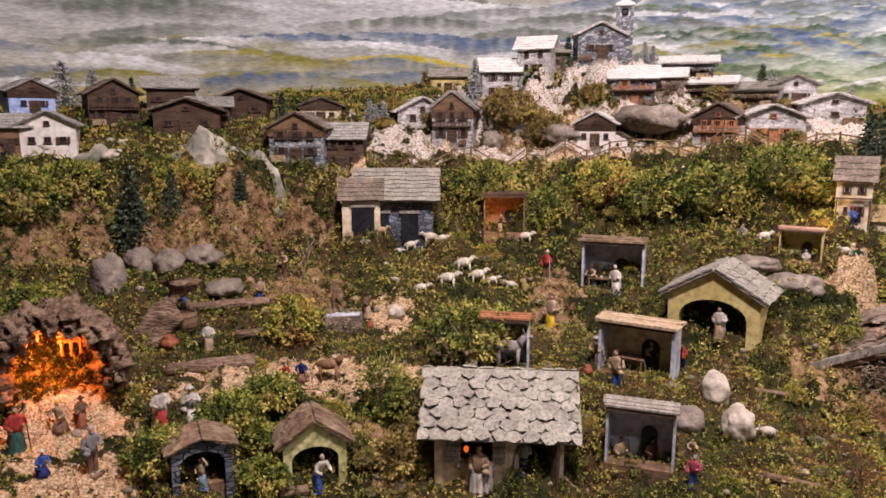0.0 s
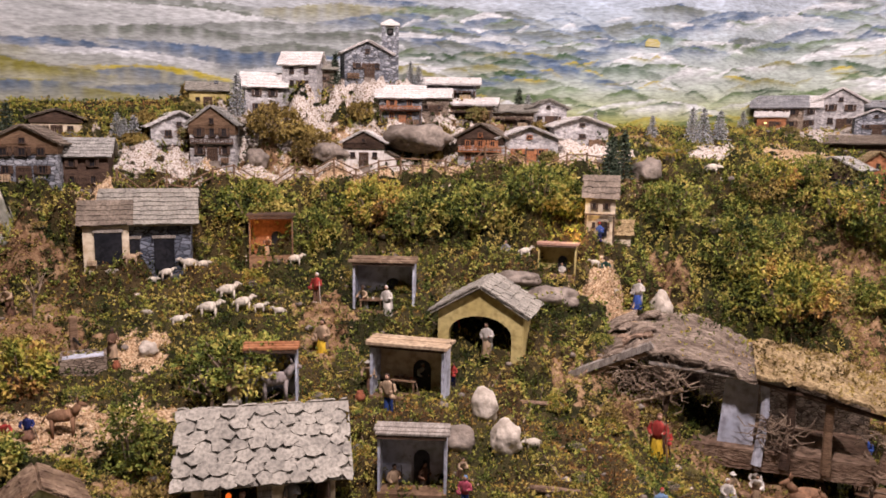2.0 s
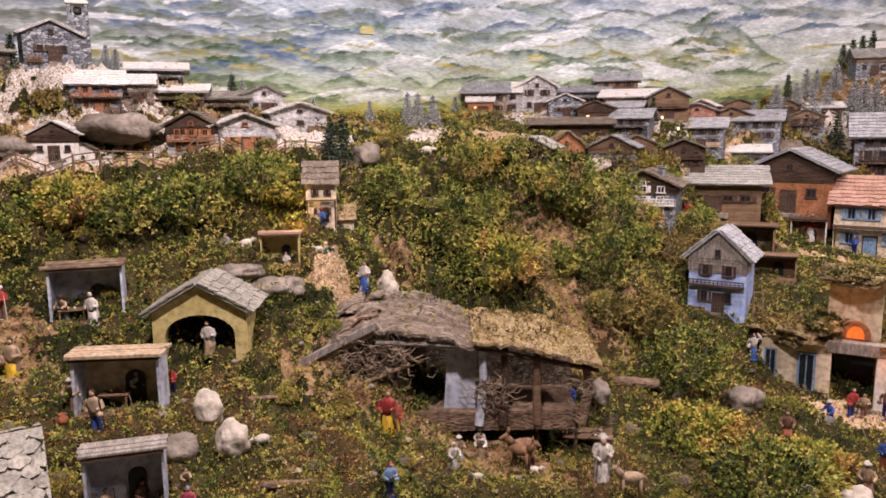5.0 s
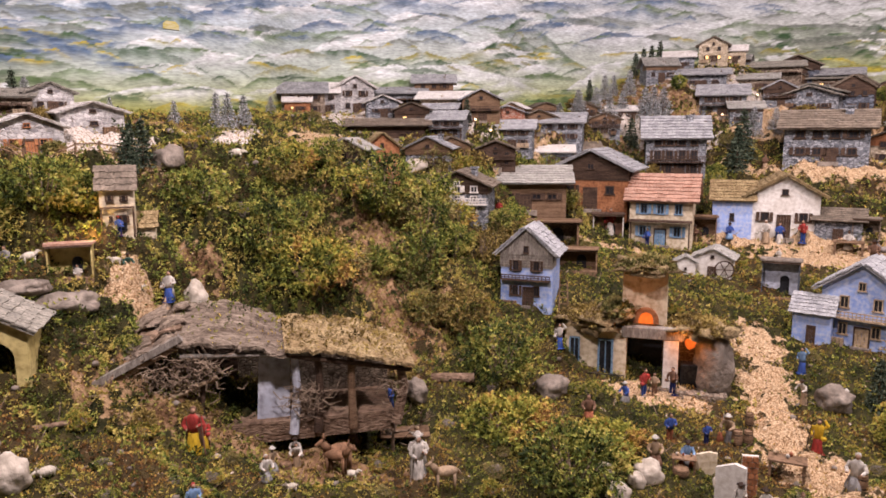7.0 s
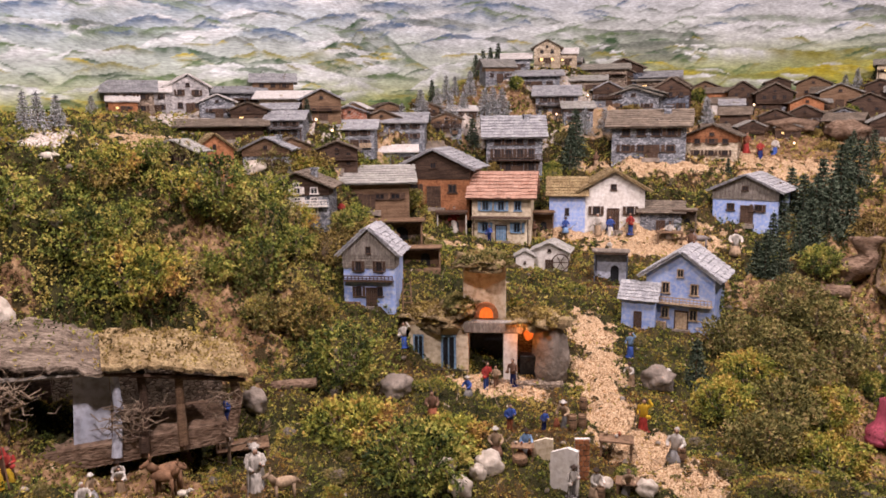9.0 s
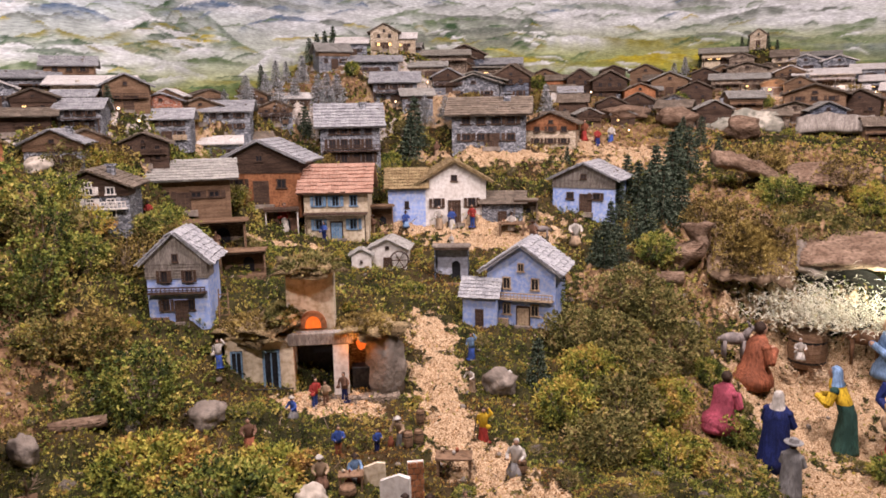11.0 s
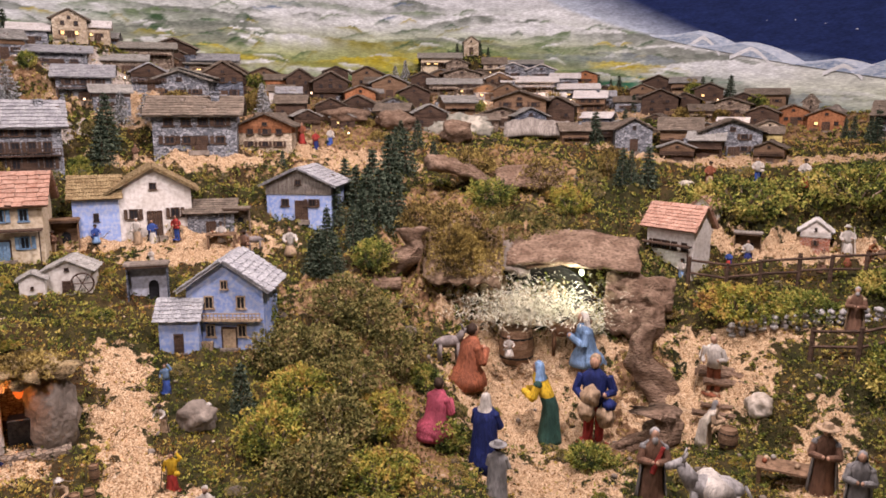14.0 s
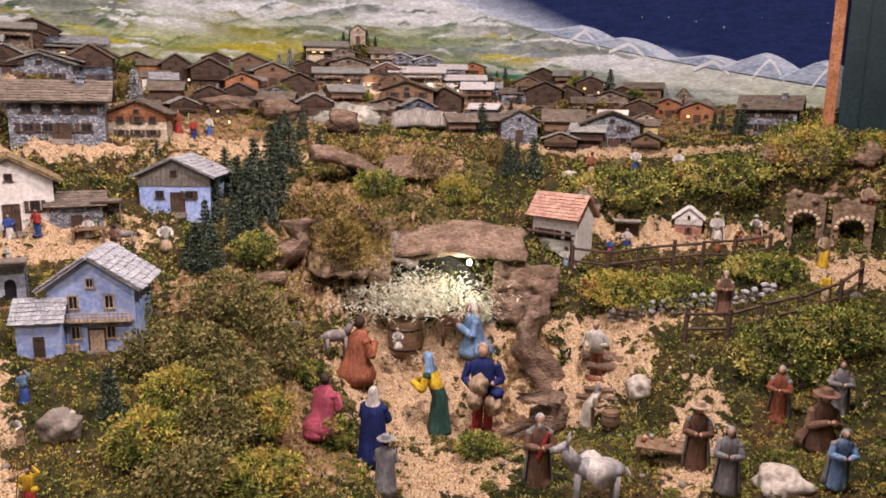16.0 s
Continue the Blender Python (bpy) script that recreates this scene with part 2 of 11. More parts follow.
def ground_mat():
    """Moss, dry moss, wood chips and flock snow, laid out by the land's cover."""
    m = bpy.data.materials.new("ground_cover")
    m.use_nodes = True
    nt = m.node_tree
    bsdf = nt.nodes["Principled BSDF"]
    tc = nt.nodes.new("ShaderNodeTexCoord")
    at = nt.nodes.new("ShaderNodeAttribute")
    at.attribute_name = "cover"
    sep = nt.nodes.new("ShaderNodeSeparateColor")
    link(nt, at.outputs["Color"], sep.inputs[0])

    def noise_tex(scale, detail=5):
        n = nt.nodes.new("ShaderNodeTexNoise")
        n.inputs["Scale"].default_value, n.inputs["Detail"].default_value = scale, detail
        link(nt, tc.outputs["Object"], n.inputs["Vector"])
        return n

    def ramp(src, stops):
        r = nt.nodes.new("ShaderNodeValToRGB")
        while len(r.color_ramp.elements) < len(stops):
            r.color_ramp.elements.new(0.5)
        for e, (p, c) in zip(r.color_ramp.elements, stops):
            e.position, e.color = p, (*c, 1)
        link(nt, src, r.inputs[0])
        return r.outputs[0]

    def mixed(f, a, b):
        x = nt.nodes.new("ShaderNodeMix")
        x.data_type = "RGBA"
        link(nt, f, x.inputs["Factor"])
        link(nt, a, x.inputs["A"])
        link(nt, b, x.inputs["B"])
        return x.outputs["Result"]

    big, mid, fine = noise_tex(4.5), noise_tex(30), noise_tex(170)
    # moss ground kept near black: the shade between tufts is in its colour
    moss = ramp(big.outputs["Fac"], [(0.3, (0.012, 0.016, 0.006)), (0.45, (0.028, 0.030, 0.010)), (0.56, (0.06, 0.042, 0.018)), (0.7, (0.055, 0.032, 0.016))])
    moss_gap_shade = ramp(mid.outputs["Fac"], [(0.35, (0.008, 0.008, 0.005)), (0.6, (0.07, 0.055, 0.022))])
    half = nt.nodes.new("ShaderNodeMix")
    half.data_type = "RGBA"
    half.inputs["Factor"].default_value = 0.4
    link(nt, moss, half.inputs["A"])
    link(nt, moss_gap_shade, half.inputs["B"])
    chips = ramp(fine.outputs["Fac"], [(0.35, (0.24, 0.14, 0.07)), (0.5, (0.48, 0.33, 0.19)), (0.65, (0.64, 0.49, 0.32))])
    snow = ramp(fine.outputs["Fac"], [(0.36, (0.20, 0.14, 0.09)), (0.46, (0.46, 0.39, 0.32)), (0.6, (0.68, 0.63, 0.57))])
    dry = ramp(mid.outputs["Fac"], [(0.35, (0.10, 0.055, 0.028)), (0.5, (0.22, 0.13, 0.07)), (0.65, (0.33, 0.22, 0.12))])

    def edge(chan):
        a = nt.nodes.new("ShaderNodeMath")
        a.operation = "MULTIPLY_ADD"
        a.inputs[1].default_value, a.inputs[2].default_value = 2.2, -1.1
        link(nt, mid.outputs["Fac"], a.inputs[0])
        b = nt.nodes.new("ShaderNodeMath")
        b.operation = "ADD"
        link(nt, a.outputs[0], b.inputs[0])
        link(nt, chan, b.inputs[1])
        return ramp(b.outputs[0], [(0.42, (0, 0, 0)), (0.58, (1, 1, 1))])

    c = mixed(edge(sep.outputs[2]), half.outputs["Result"], dry)
    c = mixed(edge(sep.outputs[0]), c, chips)
    c = mixed(edge(sep.outputs[1]), c, snow)
    link(nt, c, bsdf.inputs["Base Color"])
    bsdf.inputs["Roughness"].default_value = 0.95
    bsdf.inputs["Specular IOR Level"].default_value = 0.1
    b = nt.nodes.new("ShaderNodeBump")
    b.inputs["Strength"].default_value, b.inputs["Distance"].default_value = 0.9, 0.008
    link(nt, fine.outputs["Fac"], b.inputs["Height"])
    link(nt, b.outputs[0], bsdf.inputs["Normal"])
    MATS["ground_cover"] = m


def leaf_mat(name, stops, scale=4.5):
    """Moss and shrub leaves: patches of colour over the land, and leaf by leaf."""
    m = bpy.data.materials.new(name)
    m.use_nodes = True
    nt = m.node_tree
    bsdf = nt.nodes["Principled BSDF"]
    tc = nt.nodes.new("ShaderNodeTexCoord")
    n = nt.nodes.new("ShaderNodeTexNoise")
    n.inputs["Scale"].default_value, n.inputs["Detail"].default_value = scale, 4
    link(nt, tc.outputs["Object"], n.inputs["Vector"])
    g = nt.nodes.new("ShaderNodeNewGeometry")
    add = nt.nodes.new("ShaderNodeMath")
    add.operation = "MULTIPLY_ADD"
    link(nt, g.outputs["Random Per Island"], add.inputs[0])
    add.inputs[1].default_value = 0.10
    sub = nt.nodes.new("ShaderNodeMath")
    sub.operation = "SUBTRACT"
    n2 = nt.nodes.new("ShaderNodeTexNoise")
    n2.inputs["Scale"].default_value, n2.inputs["Detail"].default_value = scale * 5, 3
    link(nt, tc.outputs["Object"], n2.inputs["Vector"])
    both = nt.nodes.new("ShaderNodeMix")
    both.inputs["Factor"].default_value = 0.42
    link(nt, n.outputs["Fac"], both.inputs["A"])
    link(nt, n2.outputs["Fac"], both.inputs["B"])
    wide = nt.nodes.new("ShaderNodeMath")
    wide.operation = "MULTIPLY_ADD"
    wide.inputs[1].default_value, wide.inputs[2].default_value = 1.75, -0.375
    link(nt, both.outputs["Result"], wide.inputs[0])
    link(nt, wide.outputs[0], sub.inputs[0])
    sub.inputs[1].default_value = 0.05
    link(nt, sub.outputs[0], add.inputs[2])
    r = nt.nodes.new("ShaderNodeValToRGB")
    while len(r.color_ramp.elements) < len(stops):
        r.color_ramp.elements.new(0.5)
    for e, (p, c) in zip(r.color_ramp.elements, stops):
        e.position, e.color = p, (*c, 1)
    link(nt, add.outputs[0], r.inputs[0])
    link(nt, r.outputs[0], bsdf.inputs["Base Color"])
    bsdf.inputs["Roughness"].default_value = 0.8
    bsdf.inputs["Specular IOR Level"].default_value = 0.2
    MATS[name] = m


ground_mat()
leaf_mat("moss_leaf", [(0.32, (0.030, 0.045, 0.008)), (0.42, (0.20, 0.22, 0.036)), (0.50, (0.38, 0.34, 0.062)), (0.58, (0.50, 0.34, 0.082)), (0.66, (0.30, 0.15, 0.05)), (0.74, (0.16, 0.08, 0.03))])
leaf_mat("hedge_leaf", [(0.34, (0.022, 0.034, 0.009)), (0.45, (0.12, 0.15, 0.028)), (0.53, (0.29, 0.30, 0.058)), (0.64, (0.46, 0.36, 0.10))], 7.0)
leaf_mat("dry_leaf", [(0.34, (0.06, 0.042, 0.012)), (0.48, (0.22, 0.155, 0.045)), (0.62, (0.42, 0.32, 0.10))], 9.0)
leaf_mat("lichen_leaf", [(0.36, (0.06, 0.06, 0.016)), (0.46, (0.18, 0.165, 0.05)), (0.55, (0.32, 0.27, 0.10)), (0.66, (0.28, 0.18, 0.08))], 9.0)
leaf_mat("spruce_needle", [(0.38, (0.014, 0.024, 0.014)), (0.50, (0.045, 0.066, 0.038)), (0.64, (0.16, 0.19, 0.13))], 14.0)
leaf_mat("snowy_needle", [(0.36, (0.035, 0.045, 0.035)), (0.47, (0.16, 0.17, 0.17)), (0.58, (0.66, 0.66, 0.66))], 30.0)
leaf_mat("wood_chip", [(0.38, (0.28, 0.17, 0.085)), (0.5, (0.50, 0.35, 0.20)), (0.62, (0.70, 0.55, 0.37))], 20.0)
leaf_mat("straw", [(0.3, (0.45, 0.42, 0.30)), (0.5, (0.66, 0.62, 0.46)), (0.7, (0.8, 0.78, 0.62))], 30.0)
leaf_mat("twig", [(0.3, (0.10, 0.07, 0.05)), (0.5, (0.22, 0.16, 0.11)), (0.7, (0.36, 0.28, 0.2))], 30.0)
stone_mat("rubble_grey", (0.10, 0.11, 0.13), (0.42, 0.43, 0.45), (0.07, 0.07, 0.07))
stone_mat("rubble_snowy", (0.22, 0.21, 0.21), (0.62, 0.6, 0.58), (0.5, 0.47, 0.44), 55)
stone_mat("rubble_brown", (0.16, 0.12, 0.09), (0.40, 0.32, 0.24), (0.09, 0.07, 0.05))
stone_mat("rubble_cream", (0.42, 0.33, 0.22), (0.66, 0.56, 0.42), (0.30, 0.24, 0.17), 50)
stone_mat("rubble_dark", (0.055, 0.065, 0.085), (0.20, 0.22, 0.26), (0.04, 0.04, 0.05), 45)
stone_mat("brick_red", (0.30, 0.10, 0.06), (0.42, 0.18, 0.10), (0.5, 0.42, 0.36), 70)
mat("slate", (0.30, 0.29, 0.26), (0.42, 0.40, 0.36), 25, 0.8, 0.5, 140, island=0.3)
mat("slate_pale", (0.27, 0.25, 0.21), (0.39, 0.36, 0.30), 25, 0.8, 0.5, 140, island=0.22)
mat("slate_brown", (0.15, 0.12, 0.09), (0.26, 0.21, 0.16), 25, 0.8, 0.5, 140, island=0.35)
mat("snow_roof", (0.66, 0.63, 0.59), (0.82, 0.79, 0.75), 25, 0.9, 0.7, 140, (0.5, 0.46, 0.42), island=0.06)
mat("grey_roof", (0.30, 0.30, 0.31), (0.48, 0.48, 0.48), 30, 0.85, 0.5, 150, island=0.2)
mat("red_tile", (0.30, 0.15, 0.10), (0.42, 0.24, 0.17), 25, 0.8, 0.3, 130, (0.5, 0.34, 0.26), island=0.25)
mat("dark_wood", (0.055, 0.033, 0.022), (0.12, 0.075, 0.05), 14, 0.8, 0.6, 90, stretch=(1, 1, 6), island=0.2)
mat("brown_wood", (0.15, 0.09, 0.05), (0.26, 0.165, 0.10), 14, 0.8, 0.6, 90, stretch=(1, 1, 6), island=0.25)
mat("orange_wood", (0.28, 0.11, 0.045), (0.42, 0.19, 0.09), 14, 0.8, 0.5, 90, island=0.25)
mat("grey_wood", (0.22, 0.19, 0.16), (0.40, 0.36, 0.31), 16, 0.85, 0.6, 100, stretch=(5, 1, 1), island=0.25)
mat("pale_wood", (0.40, 0.29, 0.18), (0.55, 0.42, 0.28), 16, 0.8, 0.5, 100, island=0.2)
mat("bark", (0.16, 0.10, 0.065), (0.33, 0.23, 0.16), 12, 0.9, 1.0, 60, (0.08, 0.05, 0.03), stretch=(1, 1, 3), dist=0.012)
mat("bark_grey", (0.16, 0.12, 0.09), (0.36, 0.29, 0.22), 12, 0.95, 1.0, 60, (0.07, 0.05, 0.035), stretch=(1, 4, 2), dist=0.012, island=0.3)
mat("cork", (0.15, 0.10, 0.06), (0.32, 0.23, 0.15), 18, 0.95, 1.0, 55, (0.10, 0.06, 0.04), dist=0.012, island=0.2)
mat("plaster_cream", (0.60, 0.50, 0.35), (0.75, 0.66, 0.50), 9, 0.9, 0.4, 60, (0.40, 0.30, 0.18))
mat("plaster_white", (0.66, 0.62, 0.56), (0.78, 0.75, 0.70), 9, 0.9, 0.4, 60, (0.50, 0.45, 0.39))
mat("plaster_yellow", (0.50, 0.40, 0.15), (0.66, 0.55, 0.25), 9, 0.9, 0.4, 60, (0.34, 0.26, 0.1))
mat("plaster_blue", (0.22, 0.32, 0.64), (0.36, 0.46, 0.74), 8, 0.9, 0.4, 60, (0.52, 0.57, 0.68))
mat("plaster_grey", (0.44, 0.47, 0.55), (0.64, 0.66, 0.72), 8, 0.9, 0.4, 60, (0.26, 0.26, 0.3))
mat("moss_plaster", (0.42, 0.42, 0.16), (0.62, 0.56, 0.3), 20, 0.95, 0.7, 70, (0.17, 0.2, 0.07))
mat("rock", (0.15, 0.12, 0.095), (0.32, 0.27, 0.22), 10, 0.9, 0.9, 50, (0.13, 0.11, 0.09), dist=0.01)
# near black in place of the shade deep in the crib cave
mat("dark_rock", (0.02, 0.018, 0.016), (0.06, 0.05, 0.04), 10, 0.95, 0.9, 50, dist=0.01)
mat("pale_rock", (0.46, 0.40, 0.32), (0.62, 0.55, 0.46), 10, 0.9, 0.8, 50, (0.26, 0.22, 0.17), dist=0.008)
mat("painted_rock", (0.20, 0.20, 0.16), (0.52, 0.47, 0.38), 9, 0.9, 0.5, 30, (0.12, 0.12, 0.09), dist=0.01)
# near black: unlit window glass, and the painted shade in doorways
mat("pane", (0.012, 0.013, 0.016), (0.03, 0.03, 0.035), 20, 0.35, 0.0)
mat("pane_lit", (0.5, 0.3, 0.1), (0.6, 0.4, 0.15), 20, 0.5, 0.0, glow=(1.0, 0.62, 0.25, 2.2))
mat("ember", (0.25, 0.05, 0.015), (0.6, 0.2, 0.03), 60, 0.7, 0.0, glow=(1.0, 0.16, 0.02, 0.9))
mat("thatch", (0.26, 0.18, 0.09), (0.42, 0.32, 0.17), 30, 0.95, 1.0, 130, (0.13, 0.09, 0.04), dist=0.01)
# grotto lining: the lamp's orange glow is put into the rock's colour
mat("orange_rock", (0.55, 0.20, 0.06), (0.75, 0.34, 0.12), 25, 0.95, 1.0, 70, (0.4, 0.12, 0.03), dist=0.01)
mat("iron", (0.03, 0.03, 0.03), (0.06, 0.055, 0.05), 30, 0.5, 0.2, 100, metal=0.7)
mat("bluish_trim", (0.16, 0.28, 0.42), (0.24, 0.36, 0.50), 15, 0.8, 0.2)
mat("yellow_paint", (0.52, 0.36, 0.06), (0.62, 0.46, 0.1), 15, 0.8, 0.2)
for nm, c in dict(skin=(0.50, 0.30, 0.20), cloth_white=(0.62, 0.57, 0.50), cloth_red=(0.40, 0.05, 0.04), cloth_blue=(0.05, 0.10, 0.35), cloth_navy=(0.015, 0.025, 0.12),
                  cloth_brown=(0.20, 0.11, 0.07), cloth_tan=(0.42, 0.30, 0.19), cloth_grey=(0.26, 0.25, 0.24), cloth_green=(0.035, 0.09, 0.07), cloth_yellow=(0.66, 0.42, 0.03),
                  cloth_pink=(0.42, 0.08, 0.12), cloth_sky=(0.20, 0.32, 0.50), cloth_rust=(0.30, 0.10, 0.05), wool=(0.66, 0.58, 0.47), fur_grey=(0.28, 0.24, 0.22),
                  fur_brown=(0.24, 0.13, 0.07), hair=(0.05, 0.03, 0.02), beard=(0.4, 0.38, 0.36)).items():
    mat(nm, tuple(v * 0.62 for v in c), tuple(min(v * 1.25, 0.8) for v in c), 28, 0.75, 0.8, 120, tuple(v * 0.45 for v in c), stretch=(1, 1, 0.35), dist=0.006)

# ---- helpers for building ----
def part(name, bm, material, parent=None, label="", smooth=False):
    """Links a bmesh as one mesh object, under a thing or a part."""
    me = bpy.data.meshes.new(name)
    bm.to_mesh(me)
    bm.free()
    for m in material if isinstance(material, (list, tuple)) else (material,):
        me.materials.append(MATS[m])
    if smooth:
        me.polygons.foreach_set("use_smooth", [True] * len(me.polygons))
    ob = new(name, me)
    ob.parent = parent
    if label:
        tagged(ob, label)
    return ob


def thing(name, x, y, z, yaw, label, category, group=""):
    ob = new(name)
    ob.empty_display_size = 0.02
    ob.matrix_world = pose(x, y, z, 0, 0, yaw)
    return tagged(ob, label, category, group)


def box(bm, x0, x1, y0, y1, z0, z1, mi=0, bevel=0.0, turn=None):
    m = Matrix.Translation(((x0 + x1) / 2, (y0 + y1) / 2, (z0 + z1) / 2))
    if turn is not None:
        m = turn @ m
    m = m @ Matrix.Diagonal((x1 - x0, y1 - y0, z1 - z0, 1))
    g = bmesh.ops.create_cube(bm, size=1.0, matrix=m)
    fs = {f for v in g["verts"] for f in v.link_faces}
    for f in fs:
        f.material_index = mi
    if bevel:
        es = list({e for f in fs for e in f.edges})
        r = bmesh.ops.bevel(bm, geom=es, offset=bevel, segments=1, affect="EDGES", profile=0.5)
        for f in r["faces"]:
            f.material_index = mi
    return g["verts"]


def prism(bm, pts, y0, y1, mi=0):
    """A solid from an outline in x and z, from y0 to y1."""
    a = [bm.verts.new((x, y0, z)) for x, z in pts]
    b = [bm.verts.new((x, y1, z)) for x, z in pts]
    n = len(pts)
    fs = [bm.faces.new(a), bm.faces.new(b[::-1])]
    for i in range(n):
        fs.append(bm.faces.new((a[i], b[i], b[(i + 1) % n], a[(i + 1) % n])))
    for f in fs:
        f.material_index = mi
    bmesh.ops.recalc_face_normals(bm, faces=fs)
    return a + b


def rod(bm, a, b, r0, r1, seg=7, mi=0):
    a, b = Vector(a), Vector(b)
    d = b - a
    m = Matrix.Translation((a + b) / 2) @ d.to_track_quat("Z", "Y").to_matrix().to_4x4()
    g = bmesh.ops.create_cone(bm, cap_ends=True, segments=seg, radius1=r0, radius2=r1, depth=d.length, matrix=m)
    for f in {f for v in g["verts"] for f in v.link_faces}:
        f.material_index = mi
    return g["verts"]


def blob(bm, c, r, seed=0, amp=0.25, sub=2, mi=0, freq=2.0):
    """A lumpy stone or clump, with radii r along x, y and z."""
    g = bmesh.ops.create_icosphere(bm, subdivisions=sub, radius=1.0)
    for v in g["verts"]:
        k = 1 + amp * noise.noise(v.co * freq + Vector((seed * 3.1, seed * 1.7, seed)))
        v.co = Vector((c[0] + v.co.x * r[0] * k, c[1] + v.co.y * r[1] * k, c[2] + v.co.z * r[2] * k))
    for f in {f for v in g["verts"] for f in v.link_faces}:
        f.material_index = mi
        f.smooth = True
    return g["verts"]


# ---- the land ----
PATCHES = {"chips": [], "snow": [], "dry": []}


def patch(cover, x, y, rx, ry, yaw):
    PATCHES[cover].append((x, y, rx, ry, math.cos(radians(yaw)), math.sin(radians(yaw))))


def covered(cover, x, y):
    v = np.zeros_like(x)
    ragged = 0.32 * np.sin(23 * x + 3 * np.sin(17 * y)) * np.sin(29 * y + 2 * np.sin(19 * x)) + 0.22 * np.sin(71 * x + 3 * np.sin(53 * y)) * np.sin(67 * y + 2 * np.sin(59 * x))
    for px, py, rx, ry, c, s in PATCHES[cover]:
        dx, dy = x - px, y - py
        u, w = (dx * c + dy * s) / rx, (-dx * s + dy * c) / ry
        v = np.maximum(v, np.clip(1.15 - 0.5 * (u * u + w * w) ** 0.75 + ragged, 0, 1))
    return v


patch("snow", -0.13, 2.75, 0.16, 0.07, 3)
patch("snow", 0.25, 2.83, 0.18, 0.05, -5)
patch("snow", 0.70, 2.85, 0.24, 0.06, -14)
patch("snow", 0.94, 2.65, 0.30, 0.08, -20)
patch("snow", 1.26, 2.49, 0.17, 0.09, -27)
patch("snow", 0.44, 2.65, 0.34, 0.03, -9)
patch("snow", 1.86, 2.43, 0.10, 0.10, -36)
patch("snow", 2.95, 2.77, 0.38, 0.21, -46)
patch("snow", 4.89, 1.81, 0.37, 0.08, -68)
patch("snow", 4.36, 1.89, 0.26, 0.08, -65)
patch("snow", 6.09, -0.88, 0.45, 0.25, -97)
patch("chips", 0.53, 2.60, 0.72, 0.02, -12)
patch("chips", 1.11, 2.43, 0.28, 0.03, -24)
patch("chips", 0.55, 2.70, 0.21, 0.06, -11)
patch("chips", -0.33, 1.75, 0.24, 0.06, 11)
patch("chips", -0.48, 1.69, 0.08, 0.04, 16)
patch("chips", -0.85, 1.51, 0.12, 0.09, 29)
patch("chips", -0.72, 1.38, 0.15, 0.06, 28)
patch("chips", -0.15, 2.02, 0.05, 0.06, 4)
patch("chips", 1.15, 1.95, 0.09, 0.03, -31)
patch("chips", -0.28, 2.52, 0.06, 0.05, 6)
patch("chips", 1.21, 1.98, 0.08, 0.03, -29)
patch("chips", 2.32, 2.51, 0.12, 0.15, -42)
patch("chips", 3.10, 0.87, 0.07, 0.12, -73)
patch("chips", 2.85, 0.76, 0.08, 0.18, -73)
patch("chips", 2.57, 0.63, 0.07, 0.12, -74)
patch("chips", 2.42, 0.48, 0.08, 0.11, -77)
patch("chips", 2.28, 0.32, 0.07, 0.10, -80)
patch("chips", 2.54, 1.04, 0.13, 0.06, -65)
patch("chips", 3.95, 0.85, 0.27, 0.07, -77)
patch("chips", 4.00, 1.07, 0.39, 0.05, -74)
patch("chips", 4.80, 0.49, 0.42, 0.10, -84)
patch("chips", 3.20, 1.96, 0.37, 0.03, -56)
patch("chips", 3.64, 2.17, 0.40, 0.06, -57)
patch("chips", 4.50, 0.99, 0.39, 0.03, -77)
patch("chips", 4.92, 1.28, 0.54, 0.15, -74)
patch("chips", 3.86, -0.66, 0.31, 0.15, -99)
patch("chips", 3.53, -0.57, 0.26, 0.18, -98)
patch("chips", 3.04, -0.60, 0.21, 0.22, -100)
patch("chips", 3.68, -0.58, 0.26, 0.16, -98)
patch("chips", 4.13, -1.90, 0.47, 0.05, -117)
patch("chips", 3.65, -1.47, 0.31, 0.06, -114)
patch("chips", 3.48, -1.25, 0.21, 0.15, -111)
patch("chips", 3.51, -2.46, 0.15, 0.13, -129)
patch("chips", 4.86, -1.93, 0.68, 0.07, -113)
patch("chips", 2.82, -1.41, 0.08, 0.32, -120)
patch("chips", 5.87, -1.01, 0.59, 0.36, -99)
patch("dry", -0.77, 2.17, 0.16, 0.04, 20)
patch("dry", -0.65, 2.29, 0.21, 0.06, 16)
patch("dry", -0.41, 2.10, 0.11, 0.10, 11)
patch("dry", 0.33, 2.09, 0.06, 0.10, -9)
patch("dry", -0.11, 1.59, 0.06, 0.07, 4)
patch("dry", 0.31, 2.78, 0.18, 0.06, -6)
patch("dry", 0.88, 2.81, 0.53, 0.08, -17)
patch("dry", -1.14, 2.07, 0.12, 0.07, 29)
patch("dry", 2.18, 1.96, 0.15, 0.31, -47)
patch("dry", 1.95, 1.72, 0.07, 0.13, -48)
patch("dry", 1.43, 2.07, 0.06, 0.02, -33)
patch("dry", 1.22, 1.54, 0.30, 0.06, -36)
patch("dry", 4.10, -0.12, 0.14, 0.25, -91)
patch("dry", 5.11, 0.53, 0.52, 0.46, -83)
patch("dry", 4.51, 2.08, 0.36, 0.32, -64)
patch("dry", 3.48, 2.82, 0.64, 0.22, -49)
patch("dry", 4.24, -0.26, 0.26, 0.26, -91)
patch("dry", 4.80, -0.68, 0.25, 0.23, -97)
